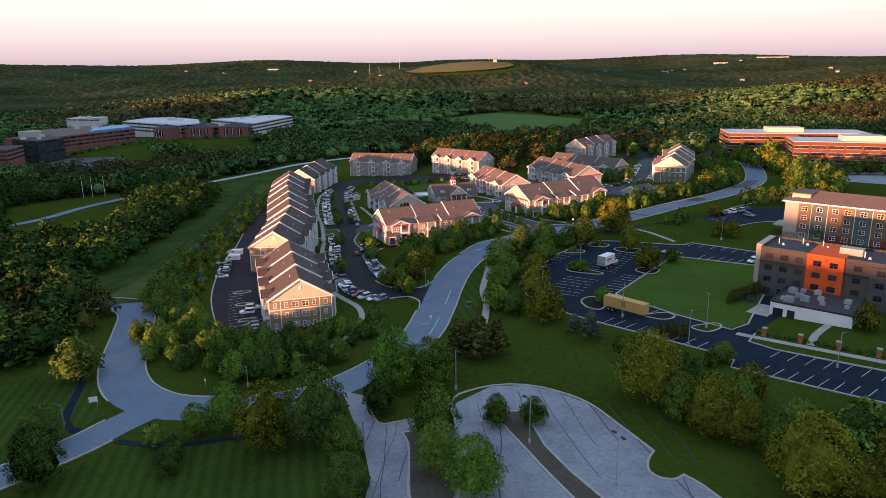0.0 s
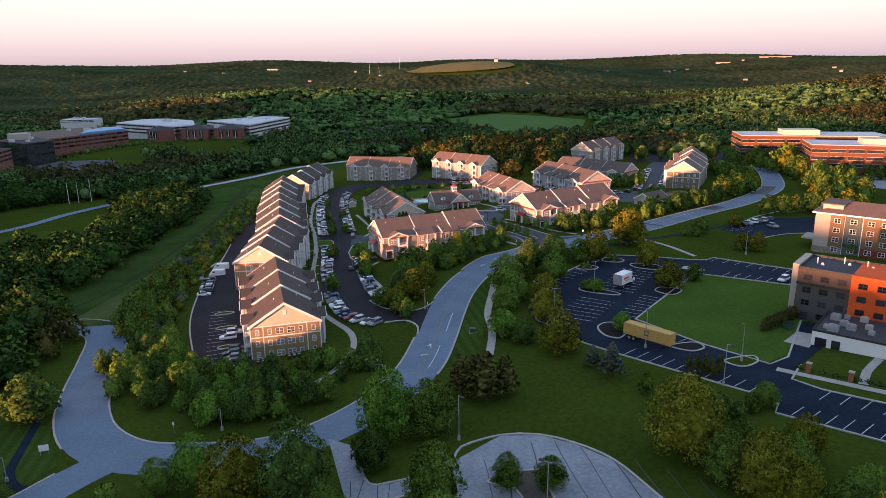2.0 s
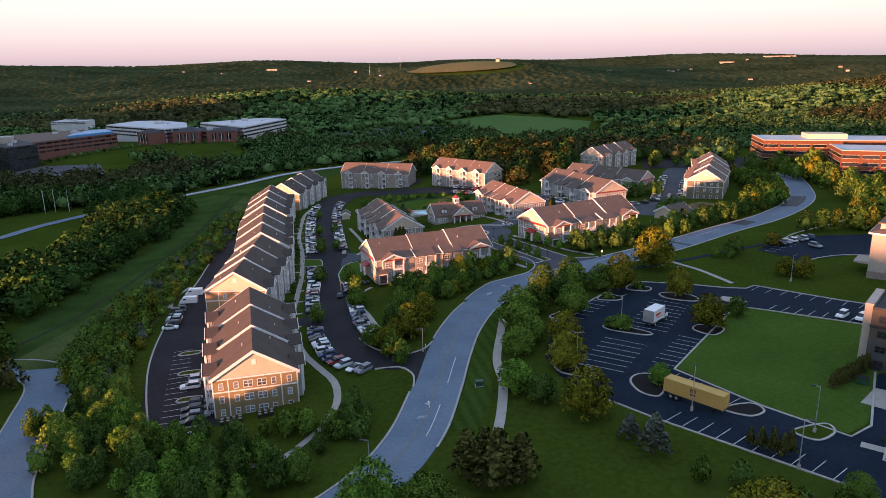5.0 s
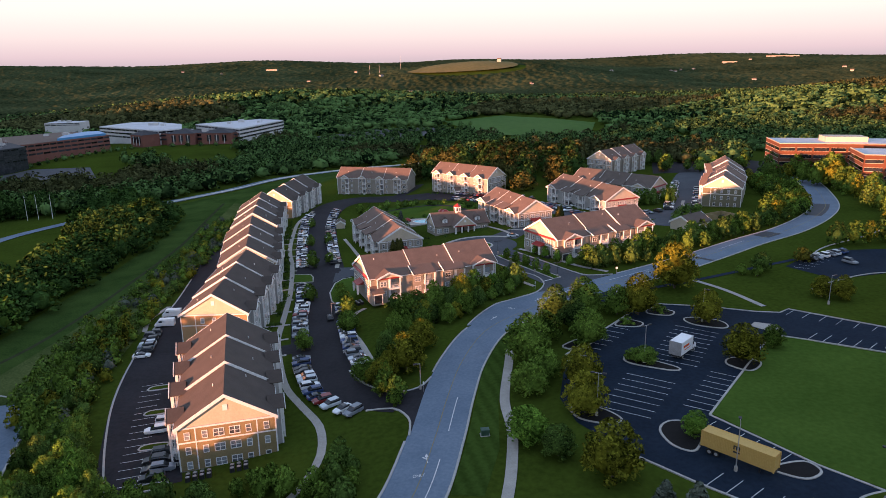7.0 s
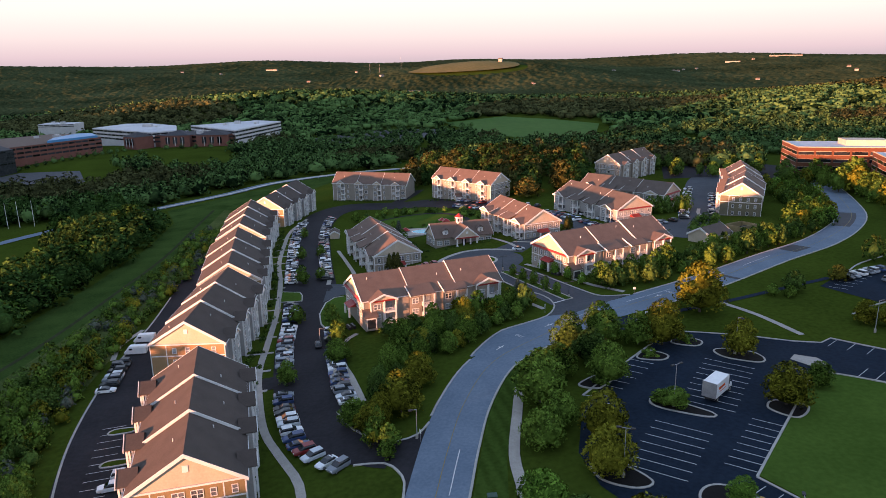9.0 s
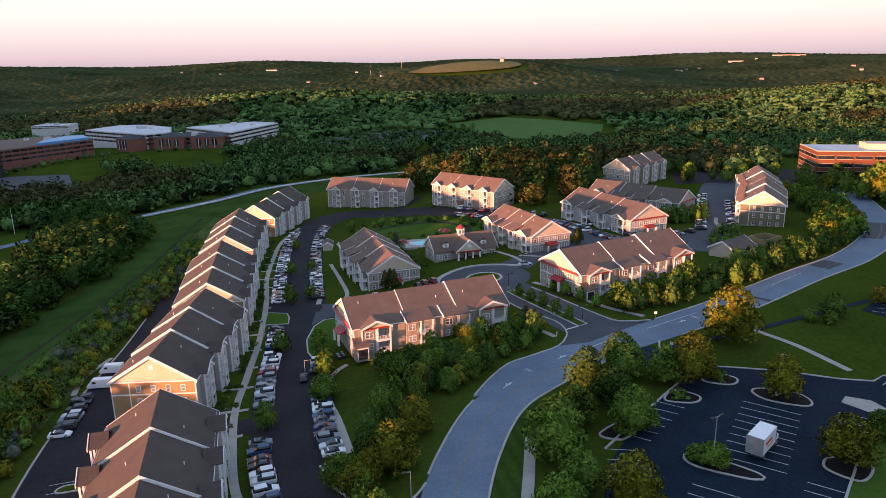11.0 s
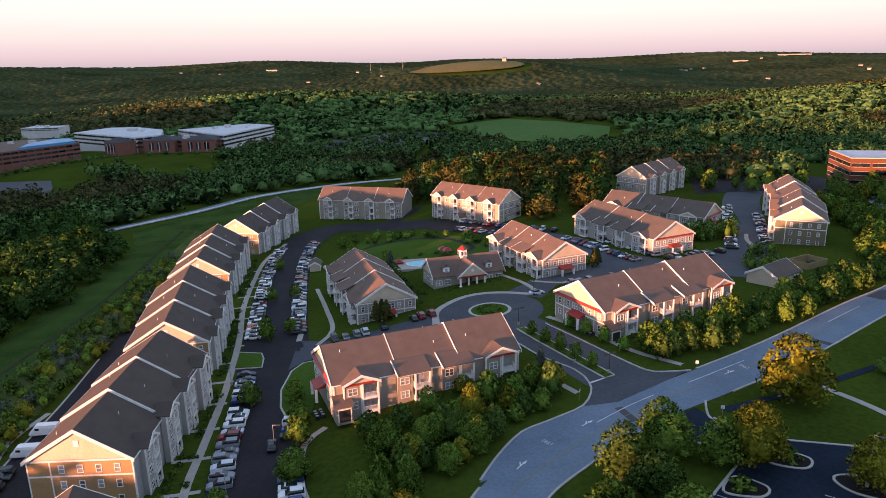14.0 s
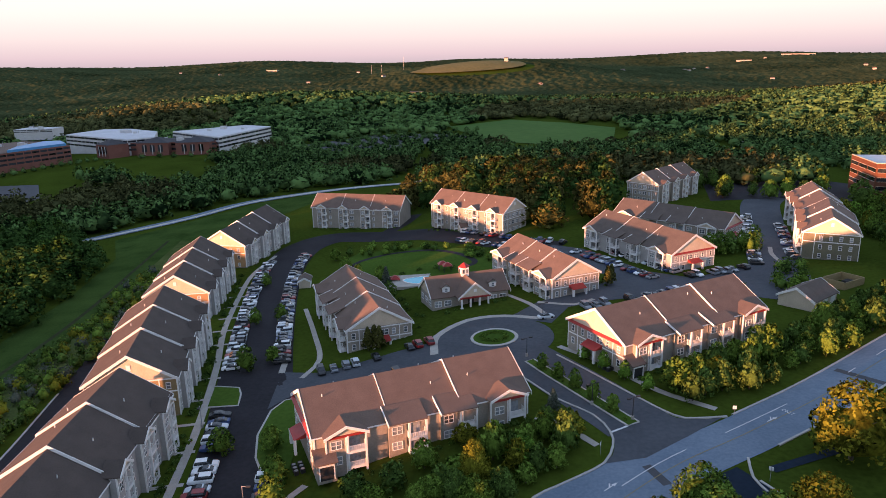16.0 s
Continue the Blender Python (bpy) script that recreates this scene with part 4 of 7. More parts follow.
    if porch:
        part("garage", boxes((-0.2, 3.2, -2.6, 0.0, -1.2, 2.6)), wall, root, "small lean-to garage")
        part("garage_roof", made(solid, [(-0.5, -3.0, 2.55), (-0.5, 0.1, 4.1), (-0.5, 0.1, 4.3), (-0.5, -3.0, 2.75)], (4.0, 0, 0)), roof, root)
        part("garage_door", boxes((0.3, 2.7, -2.66, -2.6, -0.6, 2.0)), DARK_METAL, root, "dark garage door")
        part("trim_board", boxes((0.1, 0.3, -2.7, -2.6, -0.6, 2.2), (2.7, 2.9, -2.7, -2.6, -0.6, 2.2), (0.1, 2.9, -2.7, -2.6, 2.0, 2.3)), WHITE, root)
    return root


apartment(-39.5, 189.5, 108, 42, 18, 3, GREYSID, OLIVE, "three-storey ochre and grey apartment building, white trim, stone foot", base=-0.6, sides=(0, 1), roof=SHINGLE_GREY)
apartment(-62.5, 245.5, 95, 42, 18, 3, GREYSID, TAN, "three-storey tan and grey apartment building, white trim, brown shingle roof", roof=SHINGLE_GREY)
apartment(-69, 298, 104.5, 46, 19, 3, GREYSID, OLIVE, "three-storey olive and grey apartment building, white trim, brown shingle roof", roof=SHINGLE_GREY)
apartment(-86.5, 362, 101.5, 46, 19, 3, GREYSID, TAN, "three-storey tan and grey apartment building, white trim, brown shingle roof", roof=SHINGLE_GREY)
apartment(-95, 423, 84, 46, 19, 3, GREYSID, TAN, "three-storey tan and grey apartment building, white trim, brown shingle roof", roof=SHINGLE_GREY)
apartment(-83.7, 491.8, -11.5, 45, 17, 3, TAUPE, TAUPE, "three-storey taupe apartment building with white balconies and brown roof", (0, 0, 0))
apartment(-23.5, 468, -38, 40, 16, 3, TAUPE, TAUPE, "three-storey taupe apartment building with white balconies and brown roof", (0, 0, 0), ends=(1,))
apartment(85, 497, 47, 40, 17, 3, TAUPE, TAUPE, "three-storey taupe apartment building with white balconies and brown roof", (0, 0.3, 0.6))
apartment(122.5, 387.7, 67, 34, 17, 3, TAUPE, SAGE_SHADED, "three-storey taupe apartment building with brown stepped roof", (0, 0.5), sides=(1,))
apartment(140, 428, 74, 36, 17, 3, TAUPE, TAUPE, "three-storey taupe apartment building with brown stepped roof", (0, 0.5), sides=(1,))
T2 = "two-storey taupe apartment building, white trim, red porch, brown roof"
apartment(-32.1, 268.5, 24.9, 42, 18, 2, TAUPE, TAUPE, T2, (0, 0.2, 0.6), 0.55, red=True, porch=True)
apartment(27.9, 300.6, 31.3, 44, 19, 2, TAUPE, TAUPE, T2, (0, 0.2, 0.6), 0.55, red=True, porch=True)
apartment(-20.8, 333.6, 112, 40, 17.5, 2, TAUPE, TAUPE, T2, (0, 0.3, 0.5), 0.58, red=True, sides=(1,), band=False)
apartment(33, 361.6, 117, 33, 16.5, 2, TAUPE, TAUPE, T2, (0, 0.3, 0.5), 0.58, red=True, sides=(1,), band=False)
apartment(75.8, 388.3, 119, 44, 19, 2, GREYSID, GREYSID, T2, (0, 0.2, 0.4), 0.55, red=True, sides=(1,), roof=SHINGLE_DARK)
apartment(100, 430, 139, 46, 17, 2, TAUPE, TAUPE, T2, (0, 0.2, 0.4), 0.55, red=True, sides=(1,), roof=SHINGLE_DARK)


# ---- clubhouse and pool ----
def clubhouse(x, y, turn):
    root = thing("clubhouse", x, y, gz(x, y), turn, "low taupe clubhouse with white portico and a red-capped cupola", "building")
    root.scale = (1.08, 1.08, 1.10)
    part("wall", ends_up(5.5, 0, 22, 5.5, 3.6, 4.0), TAUPE, root)
    part("roof", made(gable_roof, -0.5, 22.5, 5.5, 5.5, 3.7, 7.75), SHINGLE, root)
    for xx in (-0.6, 22.5):
        part("rake_board", made(rake, xx, 5.5, 5.5, 3.7, 7.75), WHITE, root)
    part("gable_panel", made(solid, [(-0.08, 0.4, 3.7), (-0.08, 10.6, 3.7), (-0.08, 5.5, 7.4)], (0.08, 0, 0)), CREAM, root)
    # cross gable with the columned portico
    bm = bmesh.new()
    gable_roof(bm, 0, 1, 0, 4.4, 3.9, 7.5, 0.4, 0.22)
    me = mesh_of(bm, "portico_roof")
    for v in me.vertices:
        v.co = (11 - v.co.y, v.co.x * 9 - 3.4, v.co.z)
    me.materials.append(SHINGLE)
    part("portico_roof", me, None, root)
    part("pediment", made(solid, [(6.8, -3.2, 3.9), (15.2, -3.2, 3.9), (11, -3.2, 7.3)], (0, 0.3, 0)), CREAM, root, "cream boarded pediment")
    part("pediment_vent", boxes((10.6, 11.4, -3.3, -3.15, 5.1, 5.9)), WHITE, root)
    part("red_band", boxes((6.6, 15.4, -3.7, -2.9, 3.55, 3.9)), RED_METAL, root)
    rb = bmesh.new()
    rake(rb, 0, 0, 4.4, 3.9, 7.5, 0.45, 0.14, 0.34)
    rme = mesh_of(rb, "rake_board")
    for v in rme.vertices:
        v.co = (11 - v.co.y, v.co.x - 3.5, v.co.z)
    rme.materials.append(WHITE)
    part("rake_board", rme, None, root)
    for cx in (7.2, 9.7, 12.3, 14.8):
        part("column", boxes((cx - 0.22, cx + 0.22, -3.4, -2.96, 0.9, 3.6), (cx - 0.4, cx + 0.4, -3.6, -2.8, -0.2, 1.0)), WHITE, root)
    part("porch_floor", boxes((6.4, 15.6, -3.8, 0.1, -0.6, 0.12)), CONCRETE, root)
    # cupola
    cu = part("cupola", boxes((9.9, 12.1, 4.4, 6.6, 6.2, 9.6)), WHITE, root, "white square cupola")
    part("cupola_roof", made(tube, 11, 5.5, 9.6, 10.9, 1.85, 0.1, 4), RED_METAL, cu, "red metal cap", m=Matrix.Identity(4))
    for a, b in ((10.5, 4.36), (11.5, 4.36), (9.86, 5.5)):
        part("cupola_window", boxes((a - 0.28, a + 0.28, b - 0.05, b + 0.05, 8.0, 9.1)), GLASS, cu)
    # dormers
    for dx in (4.2, 17.8):
        d = part("dormer", boxes((dx - 1.0, dx + 1.0, 0.9, 3.5, 4.0, 5.9)), WHITE, root)
        g = bmesh.new()
        gable_roof(g, 0, 1, 0, 1.15, 5.8, 6.7, 0.2, 0.12)
        gm = mesh_of(g, "dormer_roof")
        for v in gm.vertices:
            v.co = (dx - v.co.y, v.co.x * 3.4 + 0.7, v.co.z)
        gm.materials.append(SHINGLE)
        part("dormer_roof", gm, None, d)
        window(root, "small", pose(dx, 0.88, 4.5))
    for wx in (1.6, 4.3, 17.6, 20.4):
        window(root, "double", pose(wx, -0.02, 0.9))
    for wy in (2.2, 5.5, 8.8):
        window(root, "double", pose(-0.02, wy, 0.9, 0, 0, -90))
    part("door", boxes((10.2, 11.8, -0.08, 0.05, 0.1, 2.5)), DARK_METAL, root)


clubhouse(-16.3, 351.0, 21)


def pool(x, y, turn):
    z = gz(x, y) + 0.2
    deck = thing("pool_deck", x, y, z, turn, "pale paved pool terrace beside the clubhouse", "terrace")
    part("paving", boxes((-12, 12, -6.5, 6.5, -1.0, 0.0)), CONCRETE, deck)
    p = thing("swimming_pool", x, y, z, turn, "kidney-shaped turquoise outdoor swimming pool", "pool")
    out = [(8.0 * cos(a) + 1.4 * cos(2 * a), 3.6 * sin(a) + 0.8 * sin(2 * a + 0.6)) for a in [2 * pi * i / 28 for i in range(28)]]
    part("water", made(solid, [(u, v, 0.01) for u, v in out], (0, 0, 0.03)), POOL, p)
    rim = bmesh.new()
    for i in range(28):
        a, b = Vector((*out[i], 0)), Vector((*out[(i + 1) % 28], 0))
        solid(rim, [a * 1.0, b * 1.0, b * 1.08, a * 1.08], (0, 0, 0.09))
    part("coping", rim, WHITE, p)
    for k, (u, v) in enumerate(((-9.5, 2), (9.2, 5.5), (8, 8.5))):
        w = pose(x, y, 0, 0, 0, turn) @ Vector((u, v, 0))
        t = thing("pavilion", w.x, w.y, gz(w.x, w.y), turn, "small square pavilion with red canopy and posts", "pavilion", "pool pavilions")
        for a in (-1.3, 1.3):
            for b in (-1.3, 1.3):
                part("post", boxes((a - 0.07, a + 0.07, b - 0.07, b + 0.07, -0.5, 2.3)), DARK_METAL, t)
        part("canopy", made(tube, 0, 0, 2.25, 3.3, 2.4, 0.5, 4), RED_METAL, t, "red canopy", m=pose(0, 0, 0, 0, 0, 45))


pool(-21.5, 386, 12)


# ---- sheds and shelters ----
def garage(x, y, turn, l, w, label, eave=2.7, roof=SHINGLE_DARK, cat="garage"):
    g = thing("garage", x, y, gz(x, y), turn, label, cat)
    part("wall", ends_up(w / 2, 0, l, w / 2, eave, w * 0.28), CREAM, g)
    part("roof", made(gable_roof, -0.4, l + 0.4, w / 2, w / 2, eave + 0.1, eave + 0.1 + w * 0.28), roof, g)
    for xx in (-0.5, l + 0.35):
        part("rake_board", made(rake, xx, w / 2, w / 2, eave + 0.1, eave + 0.1 + w * 0.28), WHITE, g)
    for i in range(3):
        part("garage_door", boxes((l * (i + 0.5) / 3 - 1.3, l * (i + 0.5) / 3 + 1.3, -0.07, 0.02, 0.0, 2.2)), WHITE, g)


garage(84.6, 337.4, 40, 13, 9.5, "low garage with dark gabled roof and white rakes")
garage(-62, 392, 100, 6, 4, "small pale shelter with flat dark roof", 2.4, cat="shelter")
garage(-10, 452, 20, 5, 4, "small pale mail shelter with gabled roof", 2.4, cat="shelter")


def bin_yard(x, y, turn):
    e = thing("bin_yard", x, y, gz(x, y), turn, "brown walled refuse yard with bins inside", "enclosure")
    for r in ((0, 10, 0, 0.25, -0.5, 2.2), (0, 10, 6.75, 7, -0.5, 2.2), (0, 0.25, 0.25, 6.75, -0.5, 2.2), (9.75, 10, 0.25, 6.75, -0.5, 2.2)):
        part("wall", boxes(r), OLIVE, e)
    s = thing("skip", x + 3.2, y + 4.6, gz(x, y), turn, "dark steel refuse skip in the yard", "skip")
    part("body", boxes((-1.5, 1.5, -1, 1, 0, 1.5)), DARK_METAL, s)
    part("lid", boxes((-1.55, 1.55, -1.05, 1.05, 1.5, 1.58)), RUBBER, s)


bin_yard(101.5, 355, 33)


# ---- hotels ----
def facade_windows(root, x0, x1, n, rows, z0, step, y=-0.03, kind="double", turn=0):
    kind = tinted(kind)
    for i in range(n):
        for k in range(rows):
            window(root, kind, pose(x0 + (x1 - x0) * (i + 0.5) / n, y, z0 + k * step, 0, 0, turn))


BRONZE = window_frame(2.0, 1.5, True)
BRONZE.materials[0] = DARK_METAL


def bronze_windows(root, x0, x1, n, rows, z0, step, y):
    for i in range(n):
        for k in range(rows):
            f = part("window", BRONZE, None, root, m=pose(x0 + (x1 - x0) * (i + 0.5) / n, y, z0 + k * step))
            part("pane", boxes((-0.9, 0.9, -0.02, 0.01, 0.1, 1.4)), DARK_GLASS, f)


ORANGE = material("orange_render", (0.62, 0.085, 0.016), (0.74, 0.115, 0.022), 0.3, 0.8, 0.1, 8)
MOCHA = material("brown_render", (0.085, 0.070, 0.058), (0.120, 0.098, 0.080), 0.3, 0.85, 0.1, 8)
ASH = material("grey_render", (0.062, 0.064, 0.066), (0.092, 0.094, 0.096), 0.3, 0.85, 0.1, 8)
PALE = material("pale_render", (0.36, 0.33, 0.29), (0.46, 0.42, 0.37), 0.3, 0.8, 0.1, 8)
SLATE = material("slate_green_render", (0.080, 0.106, 0.102), (0.115, 0.145, 0.138), 0.3, 0.85, 0.1, 8)
CLAY = material("clay_render", (0.165, 0.108, 0.060), (0.215, 0.145, 0.084), 0.3, 0.85, 0.1, 8)
RUSTRED = material("rust_red_render", (0.16, 0.032, 0.028), (0.22, 0.048, 0.040), 0.3, 0.85, 0.1, 8)


def orange_hotel(x, y, turn):
    r = thing("hotel", x, y, -1.4, turn, "four-storey brown hotel with an orange panel and flat dark roof", "building")
    part("wall", boxes((0, 12, 0, 14, -1, 14.2), (21, 27, 0.3, 14, -1, 13.6)), MOCHA, r)
    part("grey_wall", boxes((27, 60, -0.6, 14, -1, 13.4)), ASH, r, "dark grey rendered wall")
    part("lower_wall", boxes((-0.05, 12.0, -0.08, 0.0, -1, 7.4)), ASH, r, "dark grey lower storeys")
    part("orange_panel", boxes((12, 21, -0.5, 13.8, -1, 14.6)), ORANGE, r, "bright orange rendered panel")
    part("band", boxes((-0.1, 12, -0.3, 0, 10.3, 10.8), (21, 27, 0, 0.3, 10.0, 10.5)), DARK_METAL, r)
    part("end_fin", boxes((-1.6, -0.0, 1.0, 13.5, -1, 15.0)), PALE, r, "pale end wall")
    roof = part("roof", boxes((0.3, 59.7, 0.6, 13.6, 14.22, 14.3)), ROOF_DARK, r, "dark flat roof membrane")
    par = bmesh.new()
    for b in ((0, 12, -0.15, 0.3, 14.2, 14.75), (21, 60, 0.0, 0.35, 13.4, 14.6), (0, 60, 13.6, 14, 14.2, 14.9), (0, 0.3, 0.3, 13.6, 14.2, 14.75)):
        box(par, *b)
    part("parapet", par, DARK_METAL, r)
    bronze_windows(r, 0.5, 12, 3, 4, 1.6, 3.3, -0.1)
    bronze_windows(r, 12.6, 20.6, 2, 4, 1.6, 3.3, -0.52)
    bronze_windows(r, 21.3, 26.8, 1, 4, 1.6, 3.3, 0.27)
    bronze_windows(r, 27.5, 59, 8, 4, 1.4, 3.3, -0.62)
    part("service_door", boxes((0.6, 3.2, -0.14, -0.06, -0.6, 2.0)), DARK_METAL, r)
    for i in range(9):
        px, py = 3 + 5.6 * i + rng.uniform(-1, 1), rng.uniform(2.5, 11)
        part("vent_pipe", made(tube, px, py, 14.3, 16.0, 0.13, 0.13, 8), WHITE, r)
        part("vent_cap", made(tube, px + 1.3, py - 0.6, 14.3, 14.9, 0.45, 0.2, 10), WHITE, r)
    part("roof_unit", boxes((18.5, 24, 5, 8, 14.3, 16.2), (18.7, 23.8, 4.8, 5.0, 14.7, 15.8)), PALE, r, "pale rooftop air unit")
    # low annex
    a = part("annex_wall", boxes((8, 27, -16, -0.7, -1, 4.4)), WHITE, r, "white low annex wall")
    part("annex_roof", boxes((8.3, 26.7, -15.7, -0.8, 4.42, 4.5)), ROOF_DARK, a, "dark flat roof membrane")
    part("annex_parapet", boxes((7.9, 27.1, -16.1, -15.7, 4.3, 4.75), (7.9, 8.3, -15.7, -0.7, 4.3, 4.75), (26.7, 27.1, -15.7, -0.7, 4.3, 4.75)), DARK_METAL, a)
    part("brick_foot", boxes((7.9, 27.1, -16.14, -16.0, -1, 0.7)), BRICK, a)
    part("annex_door", boxes((8.8, 11.2, -16.12, -16.0, 0.1, 2.9), (12.2, 14.0, -16.12, -16.0, 0.1, 2.9)), DARK_GLASS, a)
    for i in range(11):
        ux, uy, s = rng.uniform(10, 25), rng.uniform(-14, -2), rng.uniform(0.5, 1.1)
        u = part("roof_unit", boxes((ux - s, ux + s, uy - s * 0.8, uy + s * 0.8, 4.5, 4.5 + s * 1.2), (ux - s * 0.7, ux + s * 0.7, uy - s * 0.5, uy + s * 0.5, 4.5 + s * 1.2, 4.6 + s * 1.35)), METAL if i % 3 else PALE, a)


orange_hotel(83, 190.5, -38.5)


def pale_hotel(x, y, turn):
    r = thing("hotel", x, y, gz(x, y), turn, "four-storey clay and slate hotel with a low hipped roof", "building")
    part("wall", boxes((8, 70, 0, 17, -1.5, 13.2)), CLAY, r)
    part("end_wall", boxes((-0.4, 8, -0.6, 17.6, -1.5, 13.8)), PALE, r, "pale rendered end bay")
    part("end_front", boxes((4.2, 8.2, -0.72, -0.6, 2.4, 13.2)), CLAY, r)
    for i, x0 in enumerate((8.3, 22, 36, 50)):
        part("slate_panel", boxes((x0, x0 + 5.2, -0.14, 0.0, -1, 13.0)), SLATE, r, "slate green wall panel")
        part("red_foot", boxes((x0 + 5.2, x0 + 13.6, -0.1, 0.0, -1, 3.0)), RUSTRED, r, "rust red lower panel")
        facade_windows(r, x0 + 0.1, x0 + 5.1, 1, 4, 1.0, 3.2, -0.16, "double")
        facade_windows(r, x0 + 5.6, x0 + 13.4, 2, 4, 1.0, 3.2, -0.12, "double")
        part("trim_board", boxes((x0 - 0.1, x0 + 0.1, -0.2, 0, -1, 13), (x0 + 5.1, x0 + 5.3, -0.2, 0, -1, 13)), WHITE, r)
    facade_windows(r, 4.4, 8.1, 1, 4, 1.0, 3.2, -0.74, "double")
    part("stone_foot", boxes((-0.5, 8.1, -0.7, -0.6, -1.5, 2.2), (-0.5, -0.38, -0.7, 17.6, -1.5, 2.2)), STONE, r)
    bm = bmesh.new()
    lo = [bm.verts.new(p) for p in ((-1.2, -1.4, 13.5), (70.5, -1.4, 13.5), (70.5, 18.4, 13.5), (-1.2, 18.4, 13.5))]
    lo2 = [bm.verts.new(v.co + Vector((0, 0, 0.3))) for v in lo]
    hi = [bm.verts.new(p) for p in ((9, 8.5, 16.8), (62, 8.5, 16.8))]
    bm.faces.new(lo[::-1])
    for i in range(4):
        bm.faces.new((lo[i], lo[(i + 1) % 4], lo2[(i + 1) % 4], lo2[i]))
    bm.faces.new((lo2[0], lo2[1], hi[1], hi[0]))
    bm.faces.new((lo2[1], lo2[2], hi[1]))
    bm.faces.new((lo2[2], lo2[3], hi[0], hi[1]))
    bm.faces.new((lo2[3], lo2[0], hi[0]))
    part("roof", bm, SHINGLE, r, "brown hipped roof")
    part("eave_board", boxes((-1.25, 70.5, -1.5, -1.4, 13.4, 13.85), (-1.3, -1.2, -1.4, 18.4, 13.4, 13.85)), WHITE, r)
    part("end_tower", boxes((1, 7, 2, 12, 14.0, 16.2)), PALE, r)
    part("tower_roof", boxes((0.4, 7.6, 1.4, 12.6, 16.2, 16.5)), SHINGLE, r)
    part("entrance_canopy", boxes((-5, -0.5, 4, 12, 3.0, 3.6)), PALE, r)


pale_hotel(116.5, 250.3, -38.5)


# ---- brick offices to the east, research campus to the west ----
OFFICE_BRICK = material("orange_brick", (0.115, 0.045, 0.026), (0.165, 0.064, 0.034), 0.3, 0.9, 0.2, 12)


def brick_office(x, y, turn, l, w, storeys, z):
    r = thing("office_building", x, y, z, turn, "long orange-brick office building with ribbon windows and pale roof", "building", "brick offices")
    h = storeys * 4.2
    part("wall", boxes((0, l, 0, w, -3, h + 1.2)), OFFICE_BRICK, r)
    part("roof", boxes((0.5, l - 0.5, 0.5, w - 0.5, h + 1.22, h + 1.3)), ROOF_PALE, r, "pale flat roof")
    part("coping", boxes((-0.1, l + 0.1, -0.1, 0.5, h + 1.2, h + 1.6), (-0.1, 0.5, 0.5, w, h + 1.2, h + 1.6)), CREAM, r)
    for s in range(storeys):
        z0 = s * 4.2 + 1.3
        n = int(l / 9)
        for i in range(n):
            a, b = l * i / n + 0.6, l * (i + 1) / n - 0.6
            f = part("window", boxes((a, b, -0.12, 0.0, z0 - 0.15, z0), (a, b, -0.12, 0.0, z0 + 1.8, z0 + 1.95)), CREAM, r)
            part("pane", boxes((a, b, -0.06, 0.0, z0, z0 + 1.8)), DARK_GLASS, f)
        m = max(1, int(w / 9))
        for i in range(m):
            a, b = w * i / m + 0.6, w * (i + 1) / m - 0.6
            f = part("window", boxes((-0.12, 0, a, b, z0 - 0.15, z0), (-0.12, 0, a, b, z0 + 1.8, z0 + 1.95)), CREAM, r)
            part("pane", boxes((-0.06, 0, a, b, z0, z0 + 1.8)), DARK_GLASS, f)
    part("plant_room", boxes((l * 0.3, l * 0.55, w * 0.3, w * 0.7, h + 1.3, h + 4.4)), CREAM, r, "cream rooftop plant room")


brick_office(182, 489, -10, 92, 34, 3, 1.6)
brick_office(203, 437, -16, 96, 32, 3, 1.2)

BLUE_ROOF = material("blue_metal_roof", (0.05, 0.22, 0.48), (0.09, 0.32, 0.60), 0.1, 0.4, 0.05, 8)
CAMPUS_BRICK = material("dark_red_brick", (0.15, 0.065, 0.05), (0.23, 0.10, 0.08), 0.2, 0.9, 0.2, 12)
BAND = material("pale_band", (0.45, 0.45, 0.46), (0.62, 0.62, 0.63), 0.1, 0.8, 0.1, 8)


